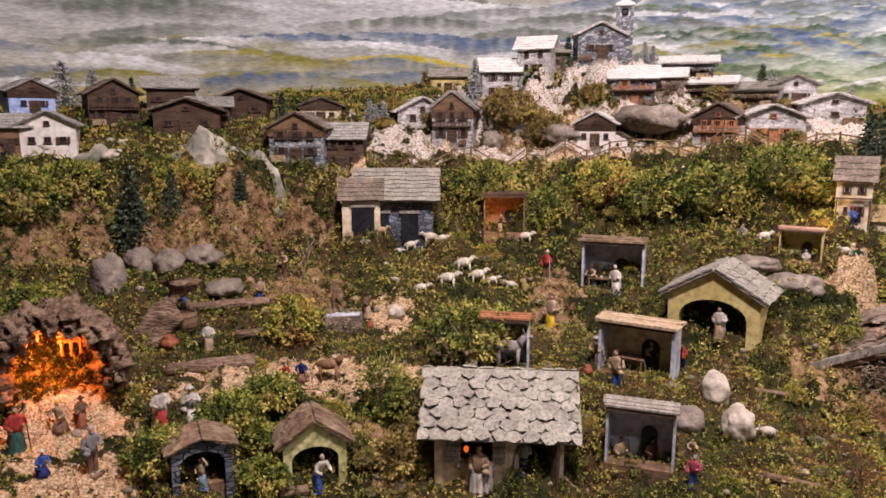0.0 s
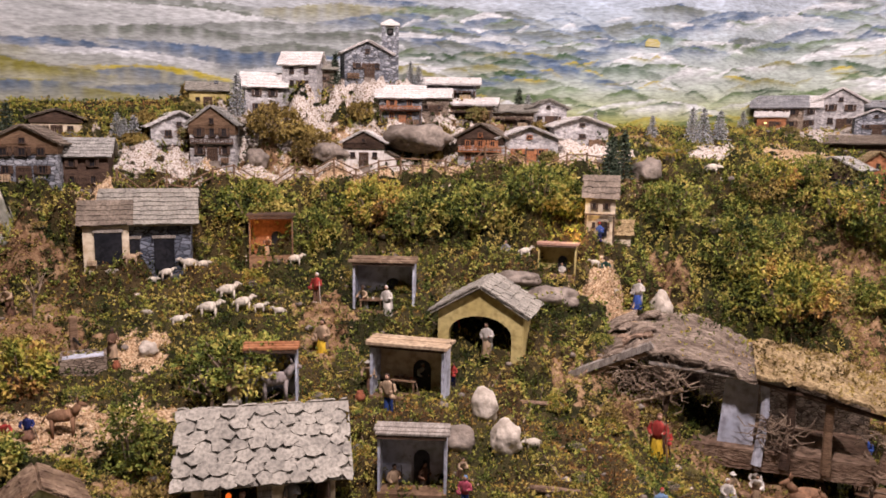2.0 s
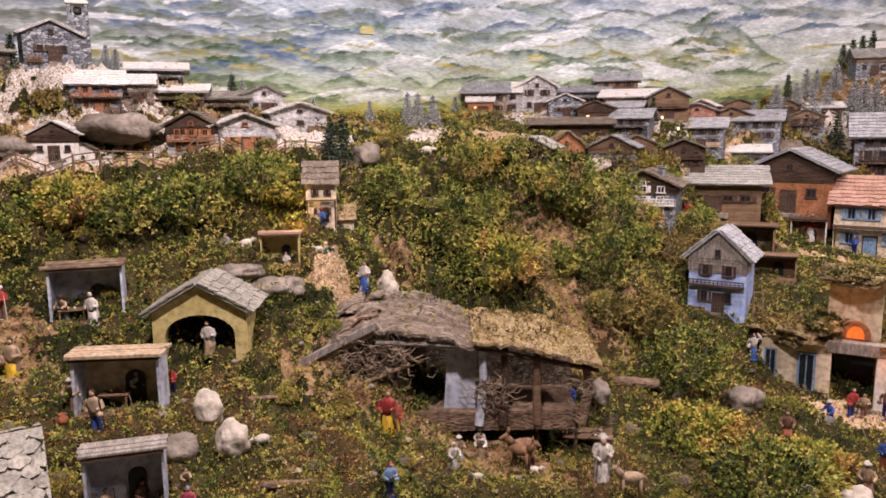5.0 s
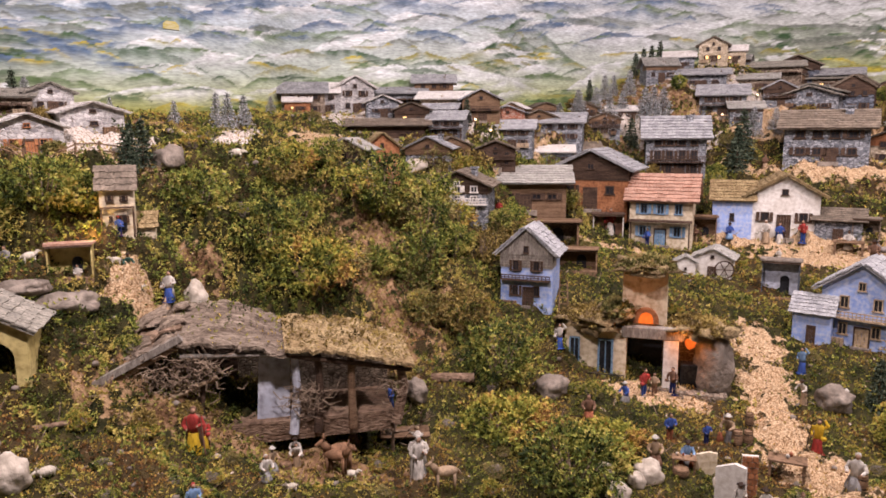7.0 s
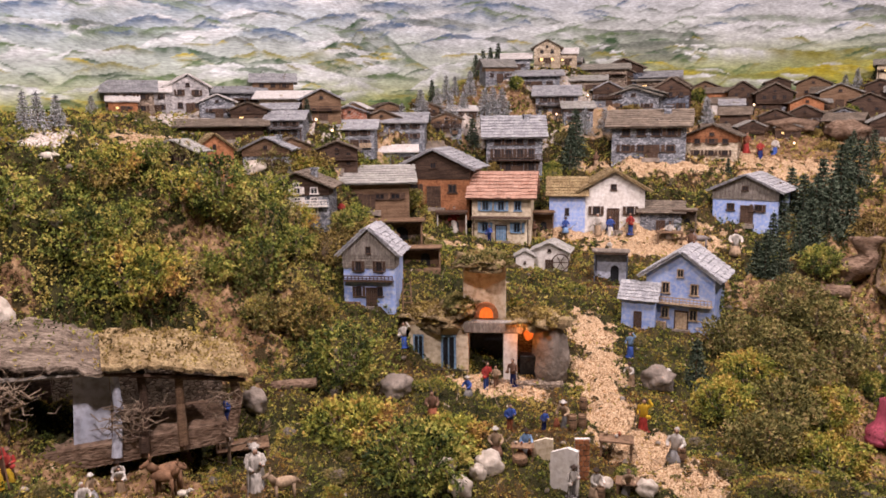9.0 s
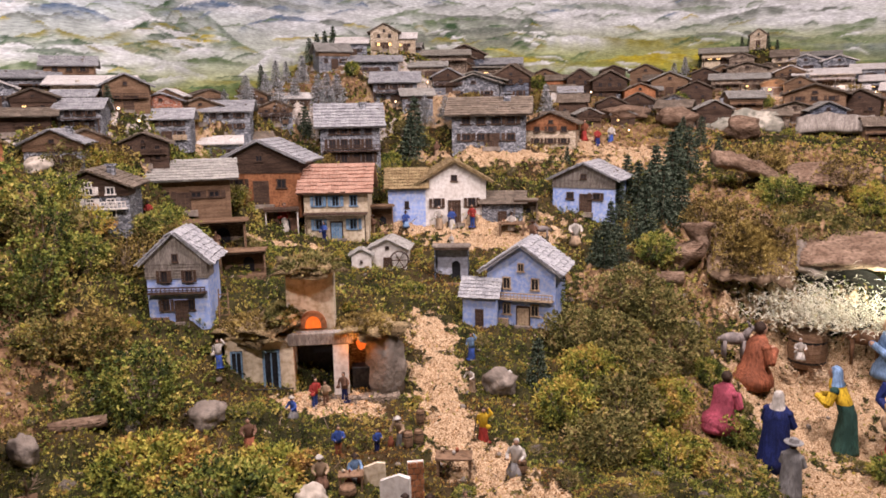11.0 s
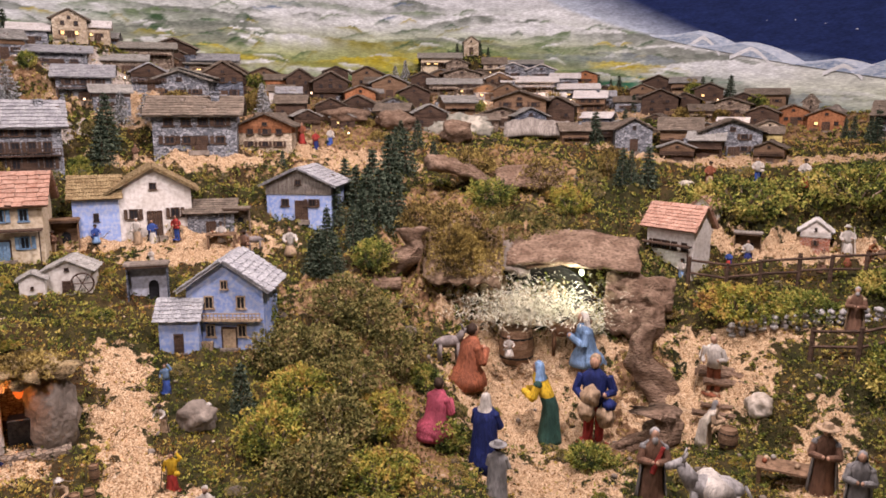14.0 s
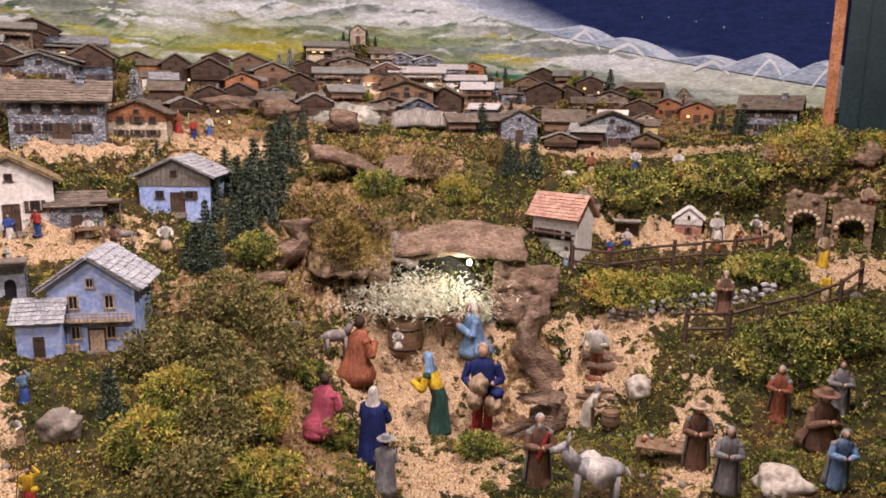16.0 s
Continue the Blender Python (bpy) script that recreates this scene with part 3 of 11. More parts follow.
patch("dry", 3.44, -0.02, 0.08, 0.22, -87)
patch("dry", 3.71, 0.20, 0.19, 0.12, -83)
patch("dry", 3.58, -1.05, 0.13, 0.44, -107)
patch("dry", 5.66, 0.22, 0.93, 0.42, -85)
patch("dry", 5.64, -2.24, 0.80, 0.43, -113)
patch("dry", 4.16, -2.90, 0.29, 0.27, -128)
patch("dry", 3.10, -0.15, 0.10, 0.28, -89)


def lumps(x, y, z, st):
    """Hummocks of moss and bushes: higher where the land is steep."""
    p = Vector((x, y, z))
    amp = 0.017 + 0.065 * min(max(st - 0.35, 0) / 0.8, 1.0)
    return amp * (2.4 * abs(noise.noise(p * 7.5)) + 1.2 * abs(noise.noise(p * 17)) - 0.75 + 0.4 * noise.noise(p * 40) + 0.2 * noise.noise(p * 85))


def land(x, y):
    """The height of the ground, hummocks and all."""
    z = ground(x, y)
    return z + lumps(x, y, z, steep(x, y))


LAND_AZ = np.linspace(42, -139, 700)
LAND_R = np.linspace(0, 1, 220)


def build_land():
    na, nr = len(LAND_AZ), len(LAND_R)
    co = np.zeros((na, nr, 3))
    for i, az in enumerate(LAND_AZ):
        rr, zz = column(az)
        r0, r1 = rr[0] - 0.22, rr[-1] + 0.25
        for j, u in enumerate(LAND_R):
            r = r0 + (r1 - r0) * u
            x, y = plan(az, r)
            z = float(np.interp(r, rr, zz)) + knolls(x, y) if r > rr[0] else zz[0] - (rr[0] - r) * 0.8
            st = (np.interp(r + 0.05, rr, zz) - np.interp(r - 0.05, rr, zz)) / 0.1
            co[i, j] = (x, y, z + lumps(x, y, z, st))
    idx = np.arange(na * nr).reshape(na, nr)
    f = np.stack([idx[:-1, :-1], idx[1:, :-1], idx[1:, 1:], idx[:-1, 1:]], -1).reshape(-1, 4)
    me = bpy.data.meshes.new("ground")
    me.from_pydata(co.reshape(-1, 3).tolist(), [], f[:, ::-1].tolist())
    x, y = co[..., 0].ravel(), co[..., 1].ravel()
    col = np.stack([covered("chips", x, y), covered("snow", x, y), covered("dry", x, y), np.ones_like(x)], -1)
    a = me.color_attributes.new("cover", "FLOAT_COLOR", "POINT")
    a.data.foreach_set("color", col.astype(np.float32).ravel())
    me.materials.append(MATS["ground_cover"])
    me.polygons.foreach_set("use_smooth", [True] * len(me.polygons))
    tagged(new("ground", me), "hilly diorama ground of moss, wood chips and snow", "ground", kind="structure")
    return co


LAND = build_land()


def leaves(name, label, category, places, normals, sizes, material, count=4, long=1.6, spread=0.9, seed=1):
    """Tufts of small leaves, as one object of many loose pieces."""
    rng = np.random.default_rng(seed)
    n = len(places)
    p = np.repeat(places, count, 0)
    nn = np.repeat(normals, count, 0)
    s = np.repeat(sizes, count) * rng.uniform(0.6, 1.3, n * count)
    d = nn + rng.normal(0, spread, p.shape)
    d /= np.linalg.norm(d, axis=1)[:, None]
    side = np.cross(d, rng.normal(0, 1, p.shape))
    side /= np.linalg.norm(side, axis=1)[:, None] + 1e-9
    p = p + rng.normal(0, 0.35, p.shape) * s[:, None]
    a, tip = p, p + d * (s * long)[:, None]
    mid = p + d * (s * long * 0.5)[:, None] + np.cross(side, d) * (s * 0.15)[:, None]
    w = side * (s * 0.42)[:, None]
    v = np.stack([a, mid + w, tip, mid - w], 1).reshape(-1, 3)
    m = n * count
    me = bpy.data.meshes.new(name)
    me.vertices.add(4 * m)
    me.vertices.foreach_set("co", v.astype(np.float32).ravel())
    me.loops.add(4 * m)
    me.loops.foreach_set("vertex_index", np.arange(4 * m, dtype=np.int32))
    me.polygons.add(m)
    me.polygons.foreach_set("loop_start", np.arange(0, 4 * m, 4, dtype=np.int32))
    me.update()
    me.validate()
    me.materials.append(MATS[material])
    return tagged(new(name, me), label, category, kind="stuff")


def scatter():
    rng = np.random.default_rng(5)
    c00, c10, c01, c11 = LAND[:-1, :-1], LAND[1:, :-1], LAND[:-1, 1:], LAND[1:, 1:]
    nrm = np.cross(c10 - c00, c01 - c00)
    area = np.linalg.norm(nrm, axis=-1)
    nrm = nrm / (area[..., None] + 1e-12)
    nrm *= np.sign(nrm[..., 2:3])
    mid = (c00 + c11) / 2
    d2 = (mid[..., 0] - CX) ** 2 + (mid[..., 1] - CY) ** 2
    x, y = mid[..., 0], mid[..., 1]
    chips, snow, dry = covered("chips", x, y), covered("snow", x, y), covered("dry", x, y)
    slope = np.sqrt(1 - nrm[..., 2] ** 2)

    def pick(weight, count):
        w = (weight * area / d2).ravel()
        k = rng.choice(len(w), count, p=w / w.sum())
        u = rng.random((count, 2, 1))
        p = (c00.reshape(-1, 3)[k] * (1 - u[:, 0]) + c10.reshape(-1, 3)[k] * u[:, 0]) * (1 - u[:, 1]) + (c01.reshape(-1, 3)[k] * (1 - u[:, 0]) + c11.reshape(-1, 3)[k] * u[:, 0]) * u[:, 1]
        return p, nrm.reshape(-1, 3)[k], np.sqrt(d2.ravel()[k])

    bare = np.clip(1.25 - 1.6 * np.maximum(chips, snow * 0.85), 0.05, 1)
    p, n, d = pick(bare * (1 - dry * 0.8) * np.clip(1.2 - slope, 0.15, 1), 90000)
    leaves("moss", "dense green and ochre moss tufts over the slopes", "moss", p, n, 0.0012 + 0.0015 * d, "moss_leaf", 4, 1.5, 0.5, 2)
    p, n, d = pick(bare * (1 - dry * 0.8) * np.clip(slope * 2.2 - 0.7, 0, 1.5), 90000)
    leaves("shrubbery", "bushy dark green shrub foliage on the steep banks", "shrub", p + n * 0.012, n, 0.0016 + 0.0016 * d, "hedge_leaf", 4, 1.7, 0.6, 3)
    p, n, d = pick(bare * (dry + 0.16), 40000)
    leaves("dry_moss", "dry rust-brown moss and lichen tufts", "moss", p, n, 0.0015 + 0.0015 * d, "dry_leaf", 4, 1.5, 0.6, 4)
    p, n, d = pick(np.clip(chips * 1.6 - 0.55, 0, 1) + 0.004, 36000)
    leaves("wood_chips", "cream wood chips strewn on paths and clearings", "wood chips", p, n, 0.0020 + 0.0014 * d, "wood_chip", 2, 1.2, 2.0, 5)


scatter()

# ---- the painted backdrop ----
def wall_point(az, z, off=0.0):
    rr, _ = column(az)
    x, y = plan(az, rr[-1] + 0.2 - off)
    return (x, y, z)


def mural_mat():
    """Pigment from the mural's own colours, broken up by the bristles of the brush."""
    m = bpy.data.materials.new("mural")
    m.use_nodes = True
    nt = m.node_tree
    bsdf = nt.nodes["Principled BSDF"]
    at = nt.nodes.new("ShaderNodeAttribute")
    at.attribute_name = "pigment"
    tc = nt.nodes.new("ShaderNodeTexCoord")
    mp = nt.nodes.new("ShaderNodeMapping")
    mp.inputs["Scale"].default_value = (1, 1, 4.5)
    link(nt, tc.outputs["Object"], mp.inputs[0])
    out = at.outputs["Color"]
    for sc, lo, hi in ((7, 0.80, 1.18), (32, 0.74, 1.22)):
        n = nt.nodes.new("ShaderNodeTexNoise")
        n.inputs["Scale"].default_value, n.inputs["Detail"].default_value = sc, 5
        link(nt, mp.outputs[0], n.inputs["Vector"])
        mr = nt.nodes.new("ShaderNodeMapRange")
        mr.inputs["From Min"].default_value, mr.inputs["From Max"].default_value = 0.32, 0.68
        mr.inputs["To Min"].default_value, mr.inputs["To Max"].default_value = lo, hi
        link(nt, n.outputs["Fac"], mr.inputs["Value"])
        hsv = nt.nodes.new("ShaderNodeHueSaturation")
        link(nt, mr.outputs[0], hsv.inputs["Value"])
        link(nt, out, hsv.inputs["Color"])
        out = hsv.outputs[0]
    link(nt, out, bsdf.inputs["Base Color"])
    bsdf.inputs["Roughness"].default_value = 0.85
    bsdf.inputs["Specular IOR Level"].default_value = 0.15
    MATS["mural"] = m


mural_mat()
# the mural's ground colours, by height over the horizon, at a few bearings
WASH = [(30, [(0, (0.30, 0.28, 0.16)), (1.6, (0.42, 0.40, 0.27)), (3.6, (0.52, 0.51, 0.43)), (6, (0.54, 0.55, 0.52)), (10, (0.56, 0.58, 0.57))]),
        (-6, [(0, (0.28, 0.27, 0.13)), (1.6, (0.42, 0.41, 0.26)), (3.6, (0.50, 0.51, 0.43)), (6, (0.50, 0.53, 0.52)), (10, (0.52, 0.56, 0.58))]),
        (-22, [(0, (0.16, 0.22, 0.05)), (1.2, (0.36, 0.37, 0.10)), (2.4, (0.46, 0.51, 0.32)), (4, (0.50, 0.57, 0.50)), (7, (0.46, 0.54, 0.57)), (10, (0.46, 0.54, 0.62))]),
        (-58, [(0, (0.08, 0.18, 0.06)), (1.2, (0.32, 0.38, 0.10)), (2.4, (0.46, 0.50, 0.26)), (4, (0.54, 0.59, 0.50)), (7, (0.58, 0.63, 0.61)), (10, (0.56, 0.61, 0.66))]),
        (-72, [(0, (0.03, 0.15, 0.08)), (1.8, (0.06, 0.21, 0.10)), (2.8, (0.30, 0.36, 0.10)), (4.2, (0.47, 0.50, 0.28)), (6.0, (0.58, 0.61, 0.55)), (9, (0.62, 0.65, 0.67))]),
        (-96, [(0, (0.04, 0.16, 0.08)), (1.8, (0.08, 0.23, 0.09)), (2.8, (0.34, 0.38, 0.08)), (4.2, (0.40, 0.44, 0.20)), (5.6, (0.56, 0.60, 0.52)), (7.5, (0.64, 0.66, 0.67))]),
        (-112, [(0, (0.40, 0.46, 0.28)), (1.6, (0.60, 0.63, 0.54)), (4, (0.66, 0.68, 0.68)), (8, (0.66, 0.68, 0.71))])]


def wash(az, el):
    def column_of(stops):
        es = [q[0] for q in stops]
        return np.array([np.interp(el, es, [q[1][k] for q in stops]) for k in range(3)])
    i = 0
    while i < len(WASH) - 2 and az < WASH[i + 1][0]:
        i += 1
    f = min(max((WASH[i][0] - az) / (WASH[i][0] - WASH[i + 1][0]), 0), 1)
    c = column_of(WASH[i][1]) * (1 - f) + column_of(WASH[i + 1][1]) * f
    return c * 0.88 * (1 + 0.16 * noise.noise(Vector((az * 0.33, el * 1.1, 3))))


def pigmented(ob, colours):
    a = ob.data.color_attributes.new("pigment", "FLOAT_COLOR", "POINT")
    a.data.foreach_set("color", np.concatenate([np.array(colours), np.ones((len(colours), 1))], 1).astype(np.float32).ravel())


mat("paint_olive", (0.36, 0.31, 0.06), (0.52, 0.45, 0.16), 5, 0.8, 0.1, 30, (0.55, 0.52, 0.36), stretch=(1, 1, 5))
mat("paint_blue", (0.16, 0.22, 0.32), (0.32, 0.38, 0.46), 5, 0.8, 0.1, 30, (0.50, 0.54, 0.58), stretch=(1, 1, 5))
mat("paint_white", (0.60, 0.61, 0.60), (0.72, 0.73, 0.73), 5, 0.8, 0.1, 30, (0.50, 0.52, 0.52), stretch=(1, 1, 5))
mat("paint_ice", (0.30, 0.37, 0.48), (0.48, 0.54, 0.62), 5, 0.8, 0.1, 30, (0.62, 0.66, 0.70), stretch=(1, 1, 3))

PAINT = {}


def wall_height(az, el):
    rr, _ = column(az)
    return 1.5 + (rr[-1] + 0.2) * math.tan(radians(el))


def painted_hills():
    """Hill behind hill, each with a dark brushed crest that fades down its flank into the ground colour."""
    rng = random.Random(4)
    hills = []
    green, moss, grey, blue, olive, gold, teal, snow = (0.03, 0.075, 0.025), (0.10, 0.16, 0.06), (0.13, 0.15, 0.12), (0.08, 0.13, 0.22), (0.24, 0.22, 0.04), (0.46, 0.37, 0.02), (0.015, 0.12, 0.06), (0.70, 0.72, 0.72)
    for k in range(64):
        e = rng.uniform(0.3, 10)
        hills.append((rng.uniform(38, -10), e, rng.uniform(4, 9), rng.uniform(0.3, 1.0), rng.uniform(0.7, 1.7), rng.uniform(-0.6, 0.6), rng.choice([grey, grey, snow, snow, olive, grey, blue] if e > 3 else [olive, grey, snow, gold]), rng.uniform(0.4, 0.85)))
    for a, e, w, c in ((26, 8.2, 8, grey), (24, 5.4, 9, grey), (8, 7.4, 8, grey), (0, 6.0, 8, blue), (17, 4.5, 6, olive), (8, 4.7, 6, gold), (3, 2.8, 7, olive), (-5, 7.6, 7, grey), (-9, 4.8, 6, grey), (6, 8.8, 7, grey)):
        hills.append((a, e, w, 0.7, 1.1, rng.uniform(-0.4, 0.4), c, 0.85))
    for k in range(230):
        a, e = rng.uniform(-8, -66), rng.uniform(0.5, 10)
        c = rng.choice([blue, grey, snow, blue, moss] if e > 6.6 else ([green, moss, snow, green, olive, snow] if e > 2.6 else [moss, green, gold, olive, moss]))
        hills.append((a, e, rng.uniform(1.5, 4.2), rng.uniform(0.2, 0.9), rng.uniform(0.35, 0.9), rng.uniform(-0.5, 0.5), c, rng.uniform(0.5, 0.95)))
    for a0, e0, a1, e1 in ((-10, 9.0, -24, 4.5), (-19, 6.0, -33, 9.0), (-12, 4.0, -22, 6.0)):
        for k in range(6):
            f = k / 5
            hills.append((a0 + (a1 - a0) * f, e0 + (e1 - e0) * f, 2.2, 0.3, 0.6, (e1 - e0) / 12, blue, 0.9))
    for k in range(150):
        a = rng.uniform(-62, -112)
        top = 7.8 if a > -98 else 7.8 - (-98 - a) * 0.30
        e = rng.uniform(0.4, top)
        c = rng.choice([teal, green, moss, teal]) if e < 2.6 else (rng.choice([moss, gold, green, olive, snow, gold]) if e < top * 0.62 else rng.choice([snow, moss, grey, snow, grey]))
        hills.append((a, e, rng.uniform(2, 5.5), rng.uniform(0.2, 0.8), rng.uniform(0.4, 1.0), rng.uniform(-0.5, 0.2), c, rng.uniform(0.4, 0.85)))
    for k in range(16):
        a = rng.uniform(-102, -126)
        hills.append((a, rng.uniform(0.3, 0.9) * max(0.6, 6.2 - (-98 - a) * 0.22), rng.uniform(3, 7), 0.4, 0.7, -0.8, rng.choice([snow, blue, grey]), 0.35))
    # sharp peaks with lines down their flanks
    for a, e, w, low in ((-53.6, 8.1, 4.6, 4.2), (-78.2, 6.6, 2.4, 4.6), (-72.5, 6.3, 2.8, 4.6), (-67.5, 5.8, 4.5, 3.0)):
        hills.append((a, e, w, e - low, 1.0, 0, green, 1.0))
        for k in range(22):
            f = rng.uniform(0.15, 1)
            hills.append((a + rng.uniform(-0.75, 0.75) * w * f, e - (e - low) * f * 1.05, rng.uniform(0.4, 1.0), rng.uniform(0.15, 0.5), 0.35, rng.uniform(-0.4, 0.4), rng.choice([green, moss, snow, grey, olive]), 0.9))
    # short dabs of the brush
    for k in range(420):
        a = rng.uniform(-6, -108)
        e = rng.uniform(0.5, 9.5 if a > -90 else 7)
        c = rng.choice([blue, grey, moss, snow] if e > 6.5 else ([green, moss, olive, green, snow, gold] if e > 2.2 else [teal, gold, moss, green]))
        hills.append((a, e, rng.uniform(0.5, 1.6), rng.uniform(0.05, 0.4), rng.uniform(0.12, 0.3), rng.uniform(-0.35, 0.35), c, rng.uniform(0.6, 1.0)))
    hills.sort(key=lambda q: -q[1])
    return hills


def night_edge(az):
    """The line where the painted night sky begins."""
    f = min(max((-97 - az) / 28, 0), 1)
    return 9.6 - 8.2 * f ** 0.55


def build_backdrop():
    """The wall behind the land, and the mural on it: washes, hills from the farthest down, then the night sky."""
    az = np.linspace(45, -140, 1500)
    el = np.concatenate([np.linspace(-5, -0.4, 5), np.linspace(0, 10.8, 125), np.linspace(11.3, 14, 4), [15.0]])
    reach = np.array([column(a)[0][-1] + 0.2 for a in az])
    z = 1.5 + reach[:, None] * np.tan(np.radians(el))[None, :]
    z[:, -1] = 3.3
    a = np.radians(az)
    co = np.stack([np.repeat((CX - reach * np.sin(a))[:, None], len(el), 1), np.repeat((CY + reach * np.cos(a))[:, None], len(el), 1), z], -1)
    # washes, laid on broadly
    ca, ce = np.linspace(45, -140, 200), np.linspace(-5, 15, 50)
    coarse = np.array([[wash(p, q) for q in ce] for p in ca])
    base = np.zeros((len(az), len(el), 3))
    for k in range(3):
        rows = np.stack([np.interp(el, ce, coarse[i, :, k]) for i in range(len(ca))])
        base[..., k] = np.stack([np.interp(-az, -ca, rows[:, j]) for j in range(len(el))], 1)
    tint = base.copy()
    fv, fq = (0.0, 0.05, 0.22, 0.42, 0.7, 1.0), (0.8, 1.0, 0.85, 0.4, 0.12, 0.0)
    for k, (ha, he, w, drop, deep, tilt, c, force) in enumerate(painted_hills()):
        cols = np.where(np.abs(az - ha) < w)[0]
        if len(cols) < 2:
            continue
        u = (ha - az[cols]) / w
        crest = he - drop * np.abs(u) ** 1.25 + tilt * u + np.array([0.16 * noise.noise(Vector((q * 0.9, k, 0))) + 0.08 * noise.noise(Vector((q * 3.5, k, 4))) for q in az[cols]])
        thin = (1 - u * u) ** 0.4 * np.clip(0.9 + 0.9 * np.array([noise.noise(Vector((q * 1.3, k, 9))) for q in az[cols]]), 0.35, 1.0) * min(1.0, force * 1.4)
        v = (crest[:, None] - el[None, :]) / (1.9 * deep * (0.3 + 0.7 * (1 - u * u)))[:, None]
        inside = (v >= 0) & (v <= 1)
        q = np.interp(v, fv, fq) * thin[:, None] * inside
        cover = inside * 0.5 * (1 - np.clip(v, 0, 1))
        here = tint[cols]
        here = here + (base[cols] - here) * cover[..., None]
        tint[cols] = here + (np.array(c) - here) * q[..., None]
    for i, p in enumerate(az):
        if p > -95:
            continue
        edge, t = night_edge(p), min(max((-104 - p) / 16, 0), 1)
        glow = 0.8 + 3.4 * max(0.0, 1 - (-95 - p) / 16)
        f = np.clip((el - edge) / glow, 0, 1) ** 0.7
        pale = np.array((0.50, 0.56, 0.64)) * (1 - t) + np.array((0.14, 0.21, 0.36)) * t
        sky = pale * (1 - f[:, None]) + np.array((0.012, 0.022, 0.085)) * f[:, None]
        m = np.clip((el - edge + 0.12) / 0.24, 0, 1)[:, None]
        tint[i] = tint[i] * (1 - m) + sky * m
    idx = np.arange(len(az) * len(el)).reshape(len(az), len(el))
    me = bpy.data.meshes.new("backdrop")
    me.from_pydata(co.reshape(-1, 3).tolist(), [], np.stack([idx[:-1, :-1], idx[1:, :-1], idx[1:, 1:], idx[:-1, 1:]], -1).reshape(-1, 4).tolist())
    me.materials.append(MATS["mural"])
    me.polygons.foreach_set("use_smooth", [True] * len(me.polygons))
    ob = tagged(new("backdrop", me), "painted backdrop wall of pale wavy hills", "backdrop", kind="structure")
    pigmented(ob, tint.reshape(-1, 3))
    return ob


backdrop = build_backdrop()
# blue mountains under the night sky
for k, (az, el, w) in enumerate([(-109.5, 5.3, 3.2), (-112.5, 4.5, 3.6), (-118, 3.3, 3.2), (-121.5, 3.4, 2.8), (-125, 2.9, 2.6)]):
    for c, s, d in (("paint_ice", 1.0, 0.0), ("paint_blue", 0.75, 0.5), ("paint_white", 0.35, -0.25)):
        bm = PAINT.setdefault(c, bmesh.new())
        prev = None
        for i in range(17):
            u = -1 + 2 * i / 16
            a = az + u * w * s + d
            top = el - (1 - s) * 0.5 - (abs(u) ** 1.3) * (el - night_edge(a)) * 0.9
            low = min(top - 0.05, night_edge(a) - 0.1) if c != "paint_white" else top - 0.25
            off = 0.010 + 0.0015 * k + {"paint_ice": 0, "paint_blue": 0.0006, "paint_white": 0.0012}[c]
            cur = (bm.verts.new(wall_point(a, wall_height(a, low), off)), bm.verts.new(wall_point(a, wall_height(a, top), off)))
            if prev:
                bm.faces.new((prev[0], cur[0], cur[1], prev[1]))
            prev = cur
bm = PAINT["paint_white"]
srng = random.Random(8)
for k in range(45):
    az, el, q = srng.uniform(-103, -134), srng.uniform(4.5, 12), srng.uniform(0.02, 0.06)
    if el > night_edge(az) + 1.5:
        bm.faces.new([bm.verts.new(wall_point(az + q * dx, wall_height(az, el + q * dy), 0.008)) for dx, dy in ((-1, 0), (0, -1), (1, 0), (0, 1))])
for c, bm in PAINT.items():
    part("painted_hills", bm, c, backdrop)

# a painted hut on the far hillside
stroke_hut = bmesh.new()
for az, el, q in ((-27.0, 6.9, 0.55), (-72, 9.2, 0.5)):
    stroke_hut.faces.new([stroke_hut.verts.new(wall_point(az + q * dx, wall_height(az, el + q * dy), 0.008)) for dx, dy in ((1, 0), (-1, 0), (-1, 0.6), (-0.6, 1), (0.6, 1), (1, 0.6))])
part("painted_hut", stroke_hut, "paint_olive", backdrop)


# ---- builders ----
RNG = random.Random(11)


def jit(a):
    return RNG.uniform(-a, a)


